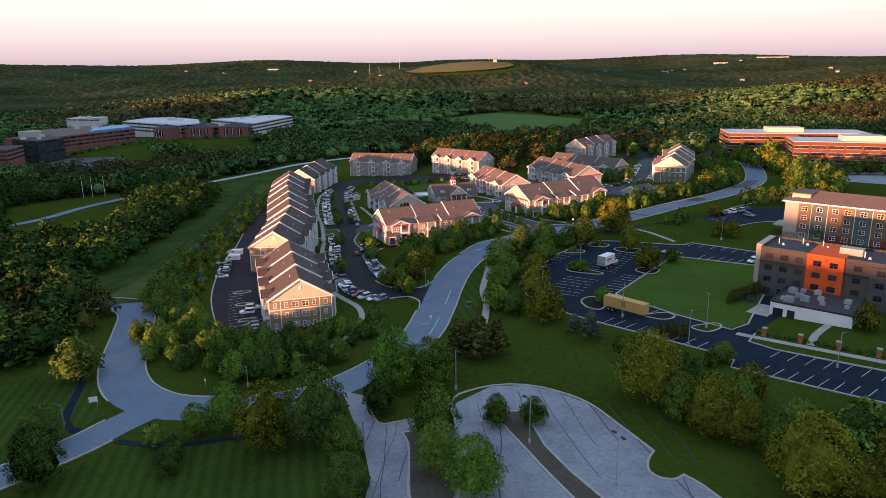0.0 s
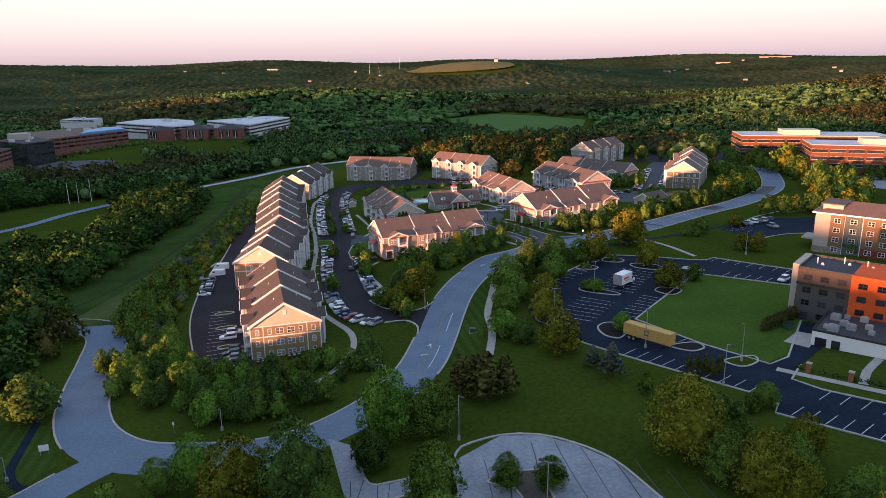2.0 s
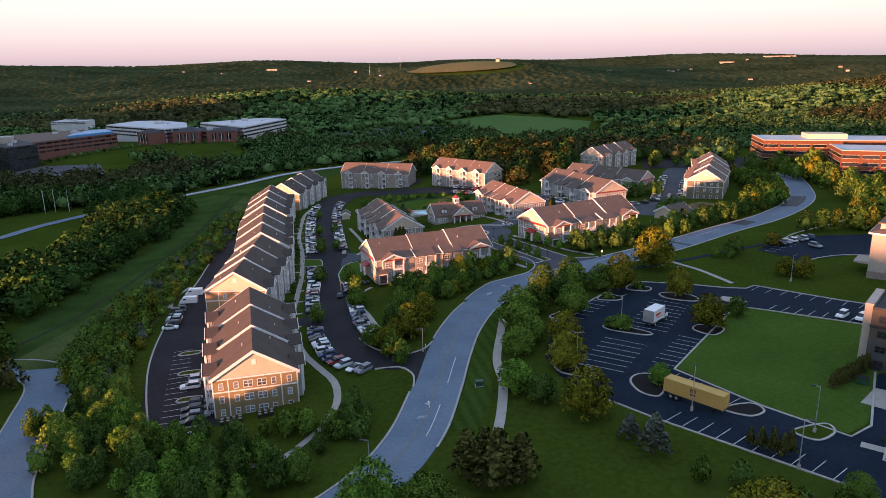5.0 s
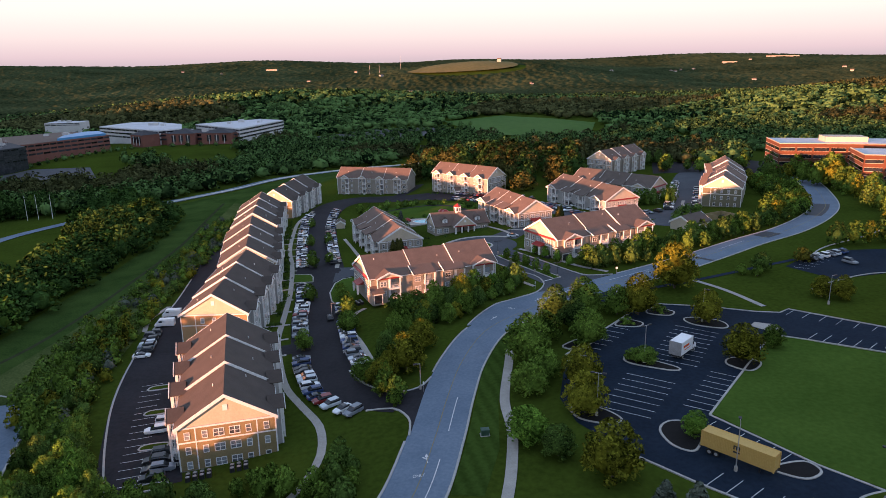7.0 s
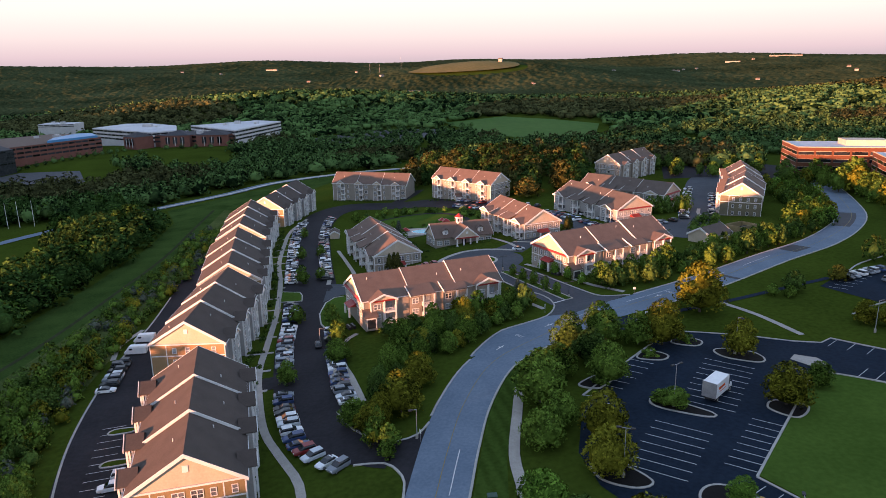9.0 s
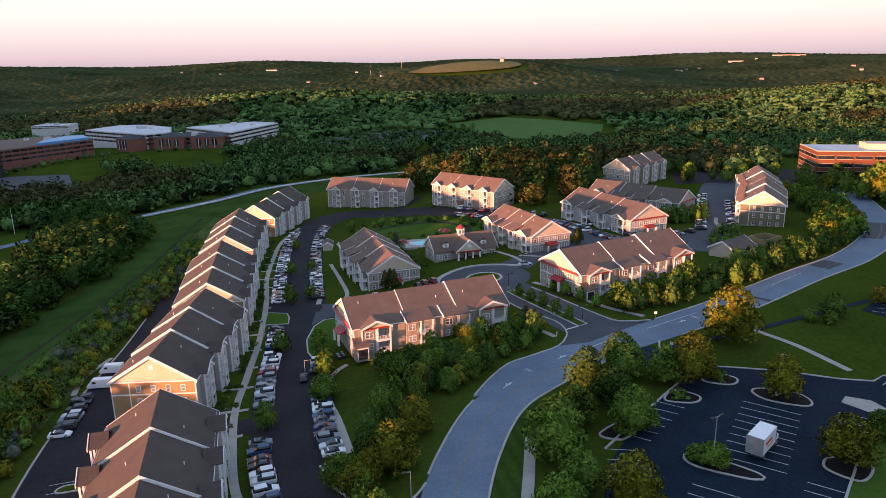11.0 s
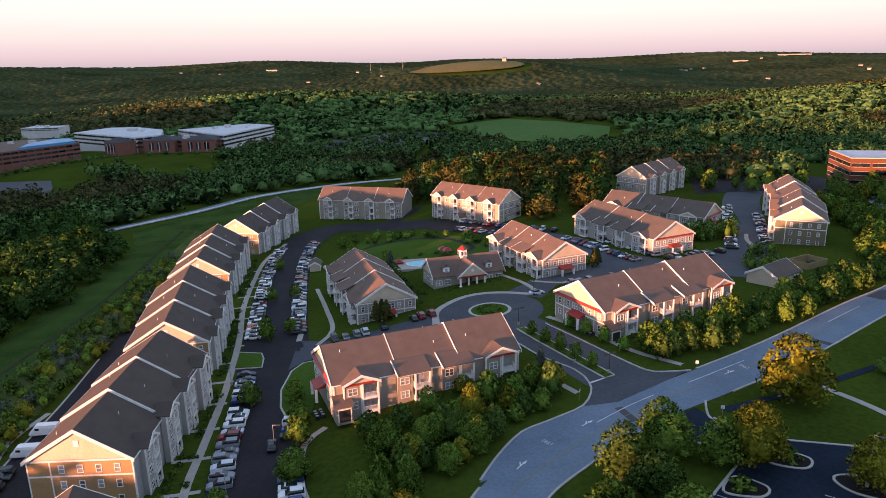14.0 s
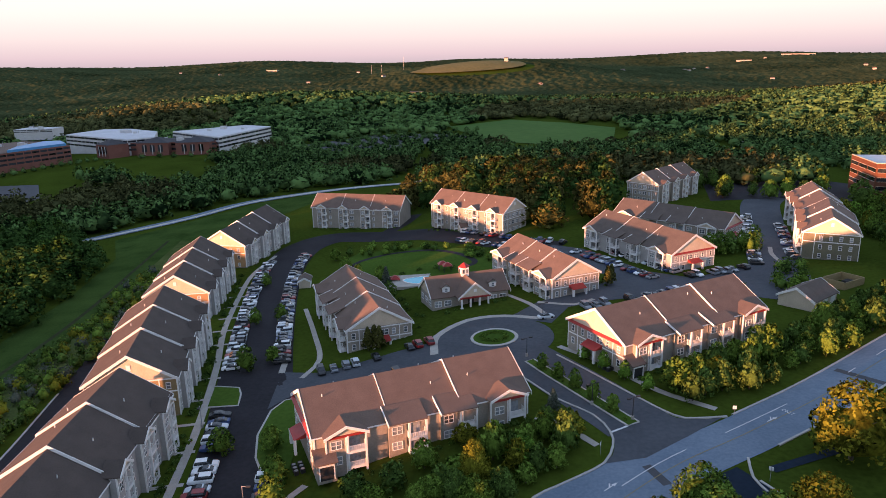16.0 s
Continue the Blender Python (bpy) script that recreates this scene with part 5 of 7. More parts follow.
def campus_block(outline, top, wall, label, roof=ROOF_PALE, storeys=3, fronts=(0,), z=-17.0):
    """A block over an outline, with ribbon windows on the named sides."""
    x0, y0 = outline[0]
    r = thing("campus_building", x0, y0, z, 0, label, "building", "research campus")
    o = [(x - x0, y - y0) for x, y in outline]
    h = top - z
    part("wall", made(solid, [(x, y, -10) for x, y in o], (0, 0, h + 10)), wall, r)
    cx, cy = sum(p[0] for p in o) / len(o), sum(p[1] for p in o) / len(o)
    part("roof", made(solid, [(cx + (x - cx) * 0.985, cy + (y - cy) * 0.985, h) for x, y in o], (0, 0, 0.3)), roof, r)
    for k in fronts:
        a, b = Vector(o[k]), Vector(o[(k + 1) % len(o)])
        ln = (b - a).length
        m = Matrix.Translation((a.x, a.y, 0)) @ Matrix.Rotation(atan2(b.y - a.y, b.x - a.x), 4, "Z")
        n = max(2, int(ln / 8))
        for s in range(storeys):
            z0 = h * (s + 0.3) / storeys
            for i in range(n):
                c, d = ln * i / n + 0.5, ln * (i + 1) / n - 0.5
                part("window", boxes((c, d, -0.15, 0, z0, z0 + h / storeys * 0.45)), DARK_GLASS, r, m=m)
    for i in range(3):
        px, py, s = cx + rng.uniform(-18, 18), cy + rng.uniform(-14, 14), rng.uniform(1.2, 3)
        part("roof_unit", boxes((px - s, px + s, py - s, py + s, h, h + 0.8 + s)), BAND, r)
        part("roof_mast", made(tube, px + 4, py, h, h + 5.5, 0.22, 0.14, 6), METAL, r)
    return r


campus_block([(-349, 945), (-268, 869), (-249, 994), (-288, 1019)], -4.5, BAND, "white-banded research building with ribbon windows", fronts=(0, 1))
campus_block([(-463, 925), (-358, 856), (-340, 880), (-368, 948), (-420, 990), (-452, 987)], -4.5, BAND, "pale research building with flat roof and masts", fronts=(0, 1))
campus_block([(-366, 858), (-268, 862), (-290, 900), (-345, 905)], -8, CAMPUS_BRICK, "low red-brick research wing with grey roof", ROOF_DARK, 2)
wing = campus_block([(-432, 718), (-394, 815), (-420, 845), (-470, 860), (-510, 790)], -5, CAMPUS_BRICK, "long red-brick office wing with brown roof", SHINGLE, 3, (0, 1))
part("blue_roof", made(solid, [(14, 40, 11.9), (36, 94, 11.9), (14, 122, 11.9), (0, 116, 11.9), (2, 72, 11.9)], (0, 0, 2.6)), BLUE_ROOF, wing, "bright blue metal roof")
pav = campus_block([(-462, 690), (-420, 665), (-412, 697), (-452, 735)], -4, DARK_GLASS, "glass office pavilion with a pale drum on top", ROOF_DARK, 5, (0, 1))
part("drum", made(tube, 6, 22, 12.8, 19, 10.5, 10.5, 24), PALE, pav, "pale round rooftop drum")
part("end_wall", boxes((-8, -0.2, 0, 30, -10, 13.4)), CAMPUS_BRICK, pav, "red-brick end wall")
campus_block([(-446, 606), (-416, 612), (-425, 650), (-462, 644)], -6, CAMPUS_BRICK, "red-brick office block at the drive", ROOF_DARK, 3, (0, 1))
campus_block([(-640, 1098), (-590, 1106), (-594, 1140), (-644, 1132)], -12.5, BAND, "low white building among trees", storeys=2)
for bx, by, half, turn in ((-331, 866, 16, 4), (-290, 868, 17, 4), (-370, 848, 11, -32)):
    hb = thing("entrance_pavilion", bx, by, -17, turn, "brick entrance pavilion with grey pyramid roof", "building", "research campus")
    part("wall", boxes((-half, half, -half, half, -10, 9.5)), CAMPUS_BRICK, hb)
    part("roof", made(tube, 0, 0, 9.5, 14.2, half * 1.46, 1.0, 4), ROOF_DARK, hb, m=Matrix.Rotation(pi / 4, 4, "Z"))
    for k in (-0.5, 0, 0.5):
        part("window", boxes((k * half - 2.4, k * half + 2.4, -half - 0.12, -half + 0.05, 0.5, 7.5)), DARK_GLASS, hb)
        part("column", boxes((k * half - 0.3, k * half + 0.3, -half - 0.5, -half - 0.13, -2, 7.8)), BAND, hb)


# ---- vehicles ----
PAINTS = {k: material(f"{k}_car_paint", c, tuple(v * 1.15 for v in c), 0.3, 0.3, 0.0, spec=0.6) for k, c in {
    "white": (0.78, 0.79, 0.80), "silver": (0.56, 0.60, 0.64), "grey": (0.20, 0.22, 0.25), "black": (0.012, 0.013, 0.016), "blue": (0.03, 0.06, 0.16), "red": (0.22, 0.018, 0.02)}.items()}
LAMP_GLASS = material("lamp_lens", (0.5, 0.5, 0.48), (0.7, 0.7, 0.66), 1, 0.15, 0.0)
TAIL = material("tail_lens", (0.25, 0.01, 0.01), (0.35, 0.02, 0.02), 1, 0.2, 0.0)
CAR_GLASS = material("car_glass", (0.010, 0.012, 0.015), (0.03, 0.035, 0.042), 0.5, 0.05, 0.0, spec=0.7)


def loft(bm, rows, half):
    """A body from side-profile rows (x, z low, z high, half-width low, half-width high)."""
    rings = []
    for x, z0, z1, w0, w1 in rows:
        zm = z0 + (z1 - z0) * 0.6
        rings.append([bm.verts.new(p) for p in ((x, -w0, z0), (x, -max(w0, w1), zm), (x, -w1, z1), (x, w1, z1), (x, max(w0, w1), zm), (x, w0, z0))])
    for a, b in zip(rings, rings[1:]):
        for i in range(6):
            bm.faces.new((a[i], a[(i + 1) % 6], b[(i + 1) % 6], b[i]))
    bm.faces.new(rings[0][::-1])
    bm.faces.new(rings[-1])


def wheel_mesh(r, w, n=14):
    bm = bmesh.new()
    tube(bm, 0, 0, -w / 2, w / 2, r, r, n)
    me = mesh_of(bm, "tyre")
    me.transform(Matrix.Rotation(pi / 2, 4, "X"))
    return me


TYRE, RIM = wheel_mesh(0.33, 0.22), wheel_mesh(0.21, 0.235, 10)
TYRE.materials.append(RUBBER)
RIM.materials.append(METAL)
CAR_SHAPES = {
    "sedan": ([(-2.3, .45, .75, .78, .7), (-2.2, .3, .88, .86, .8), (-1.4, .25, .95, .9, .82), (0.9, .25, .93, .9, .82), (1.7, .27, .84, .88, .8), (2.2, .32, .72, .82, .7), (2.32, .42, .62, .72, .62)],
              [(-1.75, .93, .96, .72, .7), (-1.1, .93, 1.38, .78, .56), (0.15, .93, 1.44, .78, .58), (1.05, .91, .95, .74, .7)], 1.35, 1.36),
    "suv": ([(-2.3, .5, .95, .82, .76), (-2.22, .36, 1.05, .9, .84), (-1.4, .32, 1.08, .94, .86), (1.0, .32, 1.05, .94, .86), (1.9, .34, .98, .9, .8), (2.3, .42, .82, .84, .72), (2.36, .5, .7, .74, .66)],
            [(-2.15, 1.04, 1.1, .78, .74), (-1.85, 1.04, 1.66, .84, .66), (0.2, 1.04, 1.72, .84, .68), (1.1, 1.02, 1.08, .8, .74)], 1.4, 1.72),
    "van": ([(-2.9, .45, 1.1, .95, .9), (-2.85, .35, 1.25, .98, .94), (1.7, .35, 1.25, .98, .94), (2.6, .38, 1.1, .94, .84), (2.85, .5, .8, .84, .7)],
            [(-2.88, 1.24, 2.4, .95, .82), (1.2, 1.24, 2.45, .95, .84), (1.6, 1.24, 2.3, .95, .8), (2.3, 1.16, 1.3, .9, .8)], 1.85, 2.45),
}
CAR_STOCK = {}


def car(kind, paint, x, y, turn, label, group):
    near = y < 240 and x < 0
    key = (kind, paint, near)
    m = pose(x, y, gz(x, y) + 0.1, 0, 0, turn)
    if key in CAR_STOCK:
        c = copy_thing(CAR_STOCK[key], m)
        return tagged(c, label, "car", group)
    root = thing("car", x, y, gz(x, y) + 0.1, turn, label, "car", group)
    body, top, axle, high = CAR_SHAPES[kind]
    bm = bmesh.new()
    loft(bm, body, 0.9)
    part("body", bm, PAINTS[paint], root, smooth=False)
    bm = bmesh.new()
    loft(bm, top, 0.8)
    part("cabin", bm, PAINTS[paint] if kind == "van" else CAR_GLASS, root, "dark tinted glass cabin" if kind != "van" else "")
    a, b = top[1][0], top[2][0]
    wtop = top[1][4]
    if kind != "van":
        part("roof_panel", boxes((a - 0.05, b + 0.05, -wtop - 0.04, wtop + 0.04, high - 0.06, high + 0.03)), PAINTS[paint], root)
    else:
        part("windscreen", boxes((1.95, 2.1, -0.75, 0.75, 1.5, 2.0)), CAR_GLASS, root, m=Matrix.Translation((-0.1, 0, 0.05)))
        part("side_window", boxes((0.6, 1.5, -0.96, 0.96, 1.45, 1.95)), CAR_GLASS, root)
    for sx in (-axle, axle):
        for sy in (-0.8, 0.8):
            w = part("wheel", TYRE, None, root, m=Matrix.Translation((sx, sy, 0.33)))
            if near:
                part("rim", RIM, None, w)
    for sy in (-0.62, 0.62) if near else ():
        z = 0.66 if kind == "sedan" else 0.8
        part("headlight", boxes((body[-2][0] - 0.02, body[-2][0] + 0.1, sy - 0.16, sy + 0.16, z - 0.08, z + 0.06)), LAMP_GLASS, root)
        part("tail_light", boxes((body[0][0] - 0.02, body[0][0] + 0.12, sy - 0.14, sy + 0.14, z, z + 0.16)), TAIL, root)
    CAR_STOCK[key] = root
    return root


MIX = ["white", "white", "silver", "silver", "grey", "grey", "grey", "black", "black", "black", "blue", "blue", "red"]


def car_row(line, offset, a, b, skip, group, face, pitch=2.75, place="in a marked stall"):
    """Cars side by side along a line from a to b metres, offset to its left."""
    s = np.r_[0, np.cumsum(np.linalg.norm(np.diff(line, axis=0), axis=1))]
    side = beside(line, offset)
    at = a
    while at < b:
        i = int(np.searchsorted(s, at))
        if i >= len(line) - 1:
            break
        if rng.random() > skip:
            t = line[i + 1] - line[i]
            turn = degrees(atan2(t[1], t[0])) + (90 if offset > 0 else -90) + (180 if rng.random() < 0.25 else 0) + rng.uniform(-2, 2)
            kind, paint = rng.choice(["sedan", "sedan", "suv", "suv", "suv"]), rng.choice(MIX)
            car(kind, paint, side[i][0] + rng.uniform(-.15, .15), side[i][1] + rng.uniform(-.15, .15), turn + face, f"{paint} {kind} parked {place} by the apartments", group)
        at += pitch


dl = spline(DRIVEWAY, 1.0)
ds = np.r_[0, np.cumsum(np.linalg.norm(np.diff(dl, axis=0), axis=1))]
at_y = lambda y: float(ds[int(np.argmin(np.abs(dl[:, 1] - y) + (dl[:, 1] > 470) * 50 + (dl[:, 0] > -10) * 50))])
for a, b in ((206, 237), (251, 279), (284, 300), (323, 352), (357, 392), (398, 428)):
    car_row(dl, 6.3 if a > 210 else 6.8, at_y(a), at_y(b), 0.08, "cars along the residents' drive", 0)
for a, b in ((224, 258), (264, 271), (323, 356), (360, 400), (405, 436)):
    car_row(dl, -6.3, at_y(a), at_y(b), 0.06, "cars along the residents' drive", 0)
car_row(dl, 6.0, at_y(455) + 12, at_y(455) + 62, 0.25, "cars round the green", 0)
car_row(dl, -6.0, at_y(455) + 20, at_y(455) + 80, 0.3, "cars round the green", 0)
sl = spline([(-42, 313.5), (-28, 318.5), (-14, 324.5)], 1.0)
car_row(sl, 2.2, 1, 30, 0.12, "cars beside the clubhouse", 0)
sl = spline([(-37, 302), (-22, 310), (-12, 314)], 1.0)
car_row(sl, -1.5, 2, 18, 0.3, "cars beside the clubhouse", 0)
sl = spline([(36, 408), (48, 386), (56, 372)], 1.0)
car_row(sl, -4, 0, 42, 0.15, "cars in the apartment court", 0)
car_row(sl, 7, 8, 42, 0.4, "cars in the apartment court", 0)
sl = spline([(24, 345), (40, 351), (56, 358)], 1.0)
car_row(sl, -1.5, 2, 36, 0.3, "cars in the apartment court", 0)
sl = spline([(64, 372), (76, 377), (88, 383)], 1.0)
car_row(sl, 1.5, 0, 24, 0.1, "cars in the apartment court", 0)
cl = spline([(78, 350), (90, 370), (100, 400), (110, 430), (120, 460), (134, 496)], 1.0)
car_row(cl, 6.2, 40, 120, 0.2, "cars in the apartment court", 0)
car_row(cl, -6.2, 48, 110, 0.3, "cars in the apartment court", 0)
sl = spline([(-88.5, 238), (-93, 256), (-96, 270)], 1.0)
car_row(sl, 1.0, 1, 18, 0.0, "cars behind the apartments", 0)
for x, y in ((-93.5, 262), (-95, 270.5)):
    car("van", "white", x, y, 190, "white panel van parked behind the apartments", "vans behind the apartments")
for x, y, p, k in ((-68, 199, "white", "suv"), (-62, 184.5, "black", "sedan"), (-61, 181.5, "black", "suv"), (-63, 187.5, "black", "suv")):
    car(k, p, x, y, 200, f"{p} {k} parked beside the apartment wall", "cars behind the apartments")
for x, y in ((93.5, 220), (97, 217.5)):
    car("suv", "white", x, y, 222, "white suv parked by the lawn", "cars by the hotel")
sl = spline([(102, 284), (114, 292), (126, 297)], 1.0)
for cx, cy, cp in ((-67.5, 203.0, "silver"), (-62.6, 190.4, "black"), (-61.6, 187.6, "black"), (-60.4, 184.8, "grey")):
    car("suv", cp, cx, cy, 18, f"{cp} car parked behind the ochre apartments", "cars behind the apartments")
car_row(sl, 1.5, 0, 24, 0.5, "cars by the hotel", 0, place="on the hotel forecourt")
car_row(sl, -8, 0, 24, 0.7, "cars by the hotel", 0, place="on the hotel forecourt")
car("sedan", "black", -43.5, 262, 104, "black sedan driving on the residents' drive", "cars under way")
car("sedan", "silver", 15, 338, 20, "silver sedan on the court drive", "cars under way")


def lorry(x, y, turn):
    r = thing("box_truck", x, y, gz(x, y) + 0.1, turn, "white box truck with orange lettering bars, parked in the car park", "truck")
    r.scale = (1.2, 1.14, 1.2)
    part("cargo_box", boxes((-3.6, 1.5, -1.22, 1.22, 0.95, 3.5)), PAINTS["white"], r)
    for bx in (-3.65, 1.45):
        part("box_trim", boxes((bx, bx + 0.1, -1.25, 1.25, 0.9, 3.53)), METAL, r)
    cab = bmesh.new()
    loft(cab, [(1.65, .6, 2.3, 1.05, .95), (2.3, .6, 2.35, 1.05, .9), (2.9, .6, 1.5, 1.02, .92), (3.7, .6, 1.35, .95, .85)], 1)
    part("cab", cab, PAINTS["white"], r)
    part("windscreen", boxes((2.45, 2.75, -0.85, 0.85, 1.55, 2.1)), CAR_GLASS, r)
    part("side_window", boxes((1.8, 2.4, -1.06, 1.06, 1.5, 2.1)), CAR_GLASS, r)
    for s in (-1, 1):
        part("letter_bar", boxes((-2.6, -0.2, s * 1.225 - 0.01, s * 1.225 + 0.01, 2.2, 2.65), (-2.2, 0.4, s * 1.225 - 0.01, s * 1.225 + 0.01, 1.7, 1.85)), ORANGE, r)
        for sx in (-2.4, 2.7):
            part("rim", RIM, None, part("wheel", TYRE, None, r, m=Matrix.Translation((sx, s * 0.95, 0.42)) @ Matrix.Diagonal((1.3, 1.3, 1.3, 1))))
        part("headlight", boxes((3.66, 3.74, s * 0.65 - 0.15, s * 0.65 + 0.15, 0.9, 1.1)), LAMP_GLASS, r)
    part("chassis", boxes((-3.5, 3.0, -0.45, 0.45, 0.5, 0.95)), DARK_METAL, r)


lorry(46.4, 219.4, 49)
CONTAINER = material("yellow_container_paint", (0.50, 0.32, 0.09), (0.62, 0.41, 0.13), 0.4, 0.6, 0.1, 8)


def container(x, y, turn):
    r = thing("container_trailer", x, y, gz(x, y) + 0.1, turn, "yellow shipping container on a wheeled chassis, parked across stalls", "trailer")
    bm = boxes((-6.0, 6.0, -1.16, 1.16, 1.25, 4.05))
    for i in range(44):
        a = -5.9 + i * 0.268
        for s in (-1, 1):
            box(bm, a, a + 0.14, s * 1.18 - 0.025, s * 1.18 + 0.025, 1.4, 3.9)
    part("container", bm, CONTAINER, r)
    part("corner_post", boxes(*[(sx * 6.02 - 0.1, sx * 6.02 + 0.1, sy * 1.14 - 0.1, sy * 1.14 + 0.1, 1.2, 4.12) for sx in (-1, 1) for sy in (-1, 1)]), CONTAINER, r)
    part("top_rail", boxes((-6.1, 6.1, -1.24, -1.1, 4.0, 4.12), (-6.1, 6.1, 1.1, 1.24, 4.0, 4.12)), CONTAINER, r)
    part("chassis", boxes((-6.1, 6.1, -0.5, 0.5, 0.95, 1.25), (-6.4, -5.9, -0.9, 0.9, 0.9, 1.2)), DARK_METAL, r)
    # plain emblem bars on the long sides
    for s in (-1, 1):
        e = []
        for a in (-0.55, -0.1, 0.35):
            e.append((a, a + 0.2, s * 1.215 - 0.01, s * 1.215 + 0.01, 2.75, 3.45))
        e.append((-0.55, 0.55, s * 1.215 - 0.01, s * 1.215 + 0.01, 3.35, 3.5))
        e.append((-0.55, 0.55, s * 1.215 - 0.01, s * 1.215 + 0.01, 2.2, 2.5))
        part("emblem", boxes(*e), DARK_METAL, r)
    for sx in (-4.6, -3.4, ):
        for sy in (-0.85, 0.85):
            part("rim", RIM, None, part("wheel", TYRE, None, r, m=Matrix.Translation((sx, sy, 0.5)) @ Matrix.Diagonal((1.5, 1.6, 1.5, 1))))
    for sy in (-0.6, 0.6):
        part("landing_leg", boxes((3.6, 3.8, sy - 0.09, sy + 0.09, 0.0, 1.0)), DARK_METAL, r)


container(42.3, 174.9, -44)


# ---- lamps, signs, small things ----
def street_lamp(x, y, h=8.5, arms=1, label="grey steel car park lamp post on a concrete foot", turn=0, mat=None):
    mat = mat or METAL
    r = thing("street_lamp", x, y, gz(x, y) + 0.1, turn, label, "lamp post", "lamp posts")
    part("foot", made(tube, 0, 0, -0.3, 0.8, 0.3, 0.28, 10), CONCRETE, r)
    part("pole", made(tube, 0, 0, 0.8, h, 0.1, 0.06, 8), mat, r)
    for i in range(arms):
        a = pose(0, 0, 0, 0, 0, 360 / arms * i)
        part("arm", boxes((0, 0.9, -0.04, 0.04, h - 0.1, h)), mat, r, m=a)
        part("lamp_head", boxes((0.7, 1.5, -0.22, 0.22, h - 0.12, h + 0.1)), DARK_METAL, r, m=a)


for x, y, h, n in ((36.5, 214.8, 9, 2), (11.2, 111.7, 9, 2), (23.8, 97.9, 9, 2), (-2.4, 134.6, 9, 1), (57, 239, 9, 1), (22, 192, 9, 2), (41, 172.5, 9, 1), (60, 164, 9, 1), (52, 152.5, 9, 1), (80, 140, 8, 1), (94, 250, 8, 1), (-13, 208, 6, 1), (-47, 246, 5, 1), (-54.5, 240, 5, 1), (-62, 292, 5, 1), (-33, 236, 5, 1), (-43, 262, 5, 1), (-19, 156, 7, 1), (-87, 131, 5, 1), (-52, 140 + 8, 5, 1)):
    street_lamp(x, y, h, n, turn=rng.uniform(0, 360))
for x, y in ((19, 288), (8, 313), (25.5, 281.5), (14, 337)):
    street_lamp(x, y, 4.6, 2, "black twin-headed entry road lantern post", 30, DARK_METAL)
for i in range(14):
    street_lamp(-120 + 32 * i + rng.uniform(-8, 8), 690 + rng.uniform(-40, 90), 10, 1, "tall grey lamp post of the far car park")
for x, y in ((-271, 472), (-266, 475), (-257, 475)):
    f = thing("flagpole", x, y, gz(x, y), 0, "tall white bare flagpole", "flagpole", "flagpoles")
    part("pole", made(tube, 0, 0, -0.5, 15, 0.16, 0.08, 8), WHITE, f)
    part("finial", made(tube, 0, 0, 15, 15.4, 0.16, 0.05, 8), METAL, f)


def board_sign(x, y, turn, w, h, label):
    s = thing("sign", x, y, gz(x, y), turn, label, "sign")
    part("panel", boxes((-w / 2, w / 2, -0.05, 0.05, 1.0, 1.0 + h)), WHITE, s)
    for a in (-w / 2 + 0.15, w / 2 - 0.15):
        part("post", boxes((a - 0.06, a + 0.06, 0.05, 0.15, -0.3, 1.0 + h)), METAL, s)


board_sign(-85.2, 140, 20, 1.8, 1.3, "white blank-backed board sign on two posts in grass")
for x, y in ((17.5, 270), (-12.2, 206.5), (44, 281), (-62, 141.5 + 6), (42.5, 261)):
    s = thing("road_sign", x, y, gz(x, y), rng.uniform(0, 360), "small white road sign on a thin steel post", "sign", "road signs")
    part("post", made(tube, 0, 0, -0.3, 2.6, 0.035, 0.035, 6), METAL, s)
    part("panel", boxes((-0.35, 0.35, -0.03, 0.0, 1.9, 2.6)), WHITE, s)
u = thing("utility_box", 0.5, 187, gz(0.5, 187), 8, "green steel utility cabinet on a pad beside the road", "utility box")
part("pad", boxes((-0.9, 0.9, -0.7, 0.7, -0.1, 0.12)), CONCRETE, u)
part("cabinet", boxes((-0.75, 0.75, -0.55, 0.55, 0.12, 1.2), (-0.8, 0.8, -0.6, 0.6, 1.2, 1.27)), material("green_cabinet_paint", (0.03, 0.07, 0.05), (0.05, 0.1, 0.07), 1, 0.5), u)
for i, (x, y) in enumerate(((76, 185), (78.6, 183))):
    s = thing("refuse_bin", x, y, gz(x, y) + 0.1, -38, "green steel refuse bin beside the hotel", "bin", "refuse bins")
    part("body", boxes((-1.1, 1.1, -0.8, 0.8, 0.1, 1.4)), material("bin_green", (0.015, 0.06, 0.03), (0.03, 0.09, 0.05), 1, 0.5), s)
    part("lid", boxes((-1.15, 1.15, -0.85, 0.85, 1.4, 1.5)), RUBBER, s)
for i in range(7):
    x, y = 72 + 6.4 * i, 158.5 - 4.7 * i
    s = thing("brick_pier", x, y, gz(x, y), -38, "square brick garden pier with pale cap", "pier", "brick piers")
    part("shaft", boxes((-0.45, 0.45, -0.45, 0.45, -0.3, 2.0)), BRICK, s)
    part("cap", boxes((-0.55, 0.55, -0.55, 0.55, 2.0, 2.15)), CONCRETE, s)
def condensers(x, y, turn, count, label):
    for i in range(count):
        p = pose(x, y, 0, 0, 0, turn) @ Vector((1.25 * (i // 2), -1.2 * (i % 2), 0))
        c = thing("air_conditioner", p.x, p.y, gz(p.x, p.y), turn, label, "air conditioner", "condenser units")
        part("casing", boxes((-0.42, 0.42, -0.42, 0.42, 0, 0.85)), DARK_METAL, c)
        part("grille", made(tube, 0, 0, 0.85, 0.9, 0.36, 0.36, 10), METAL, c)


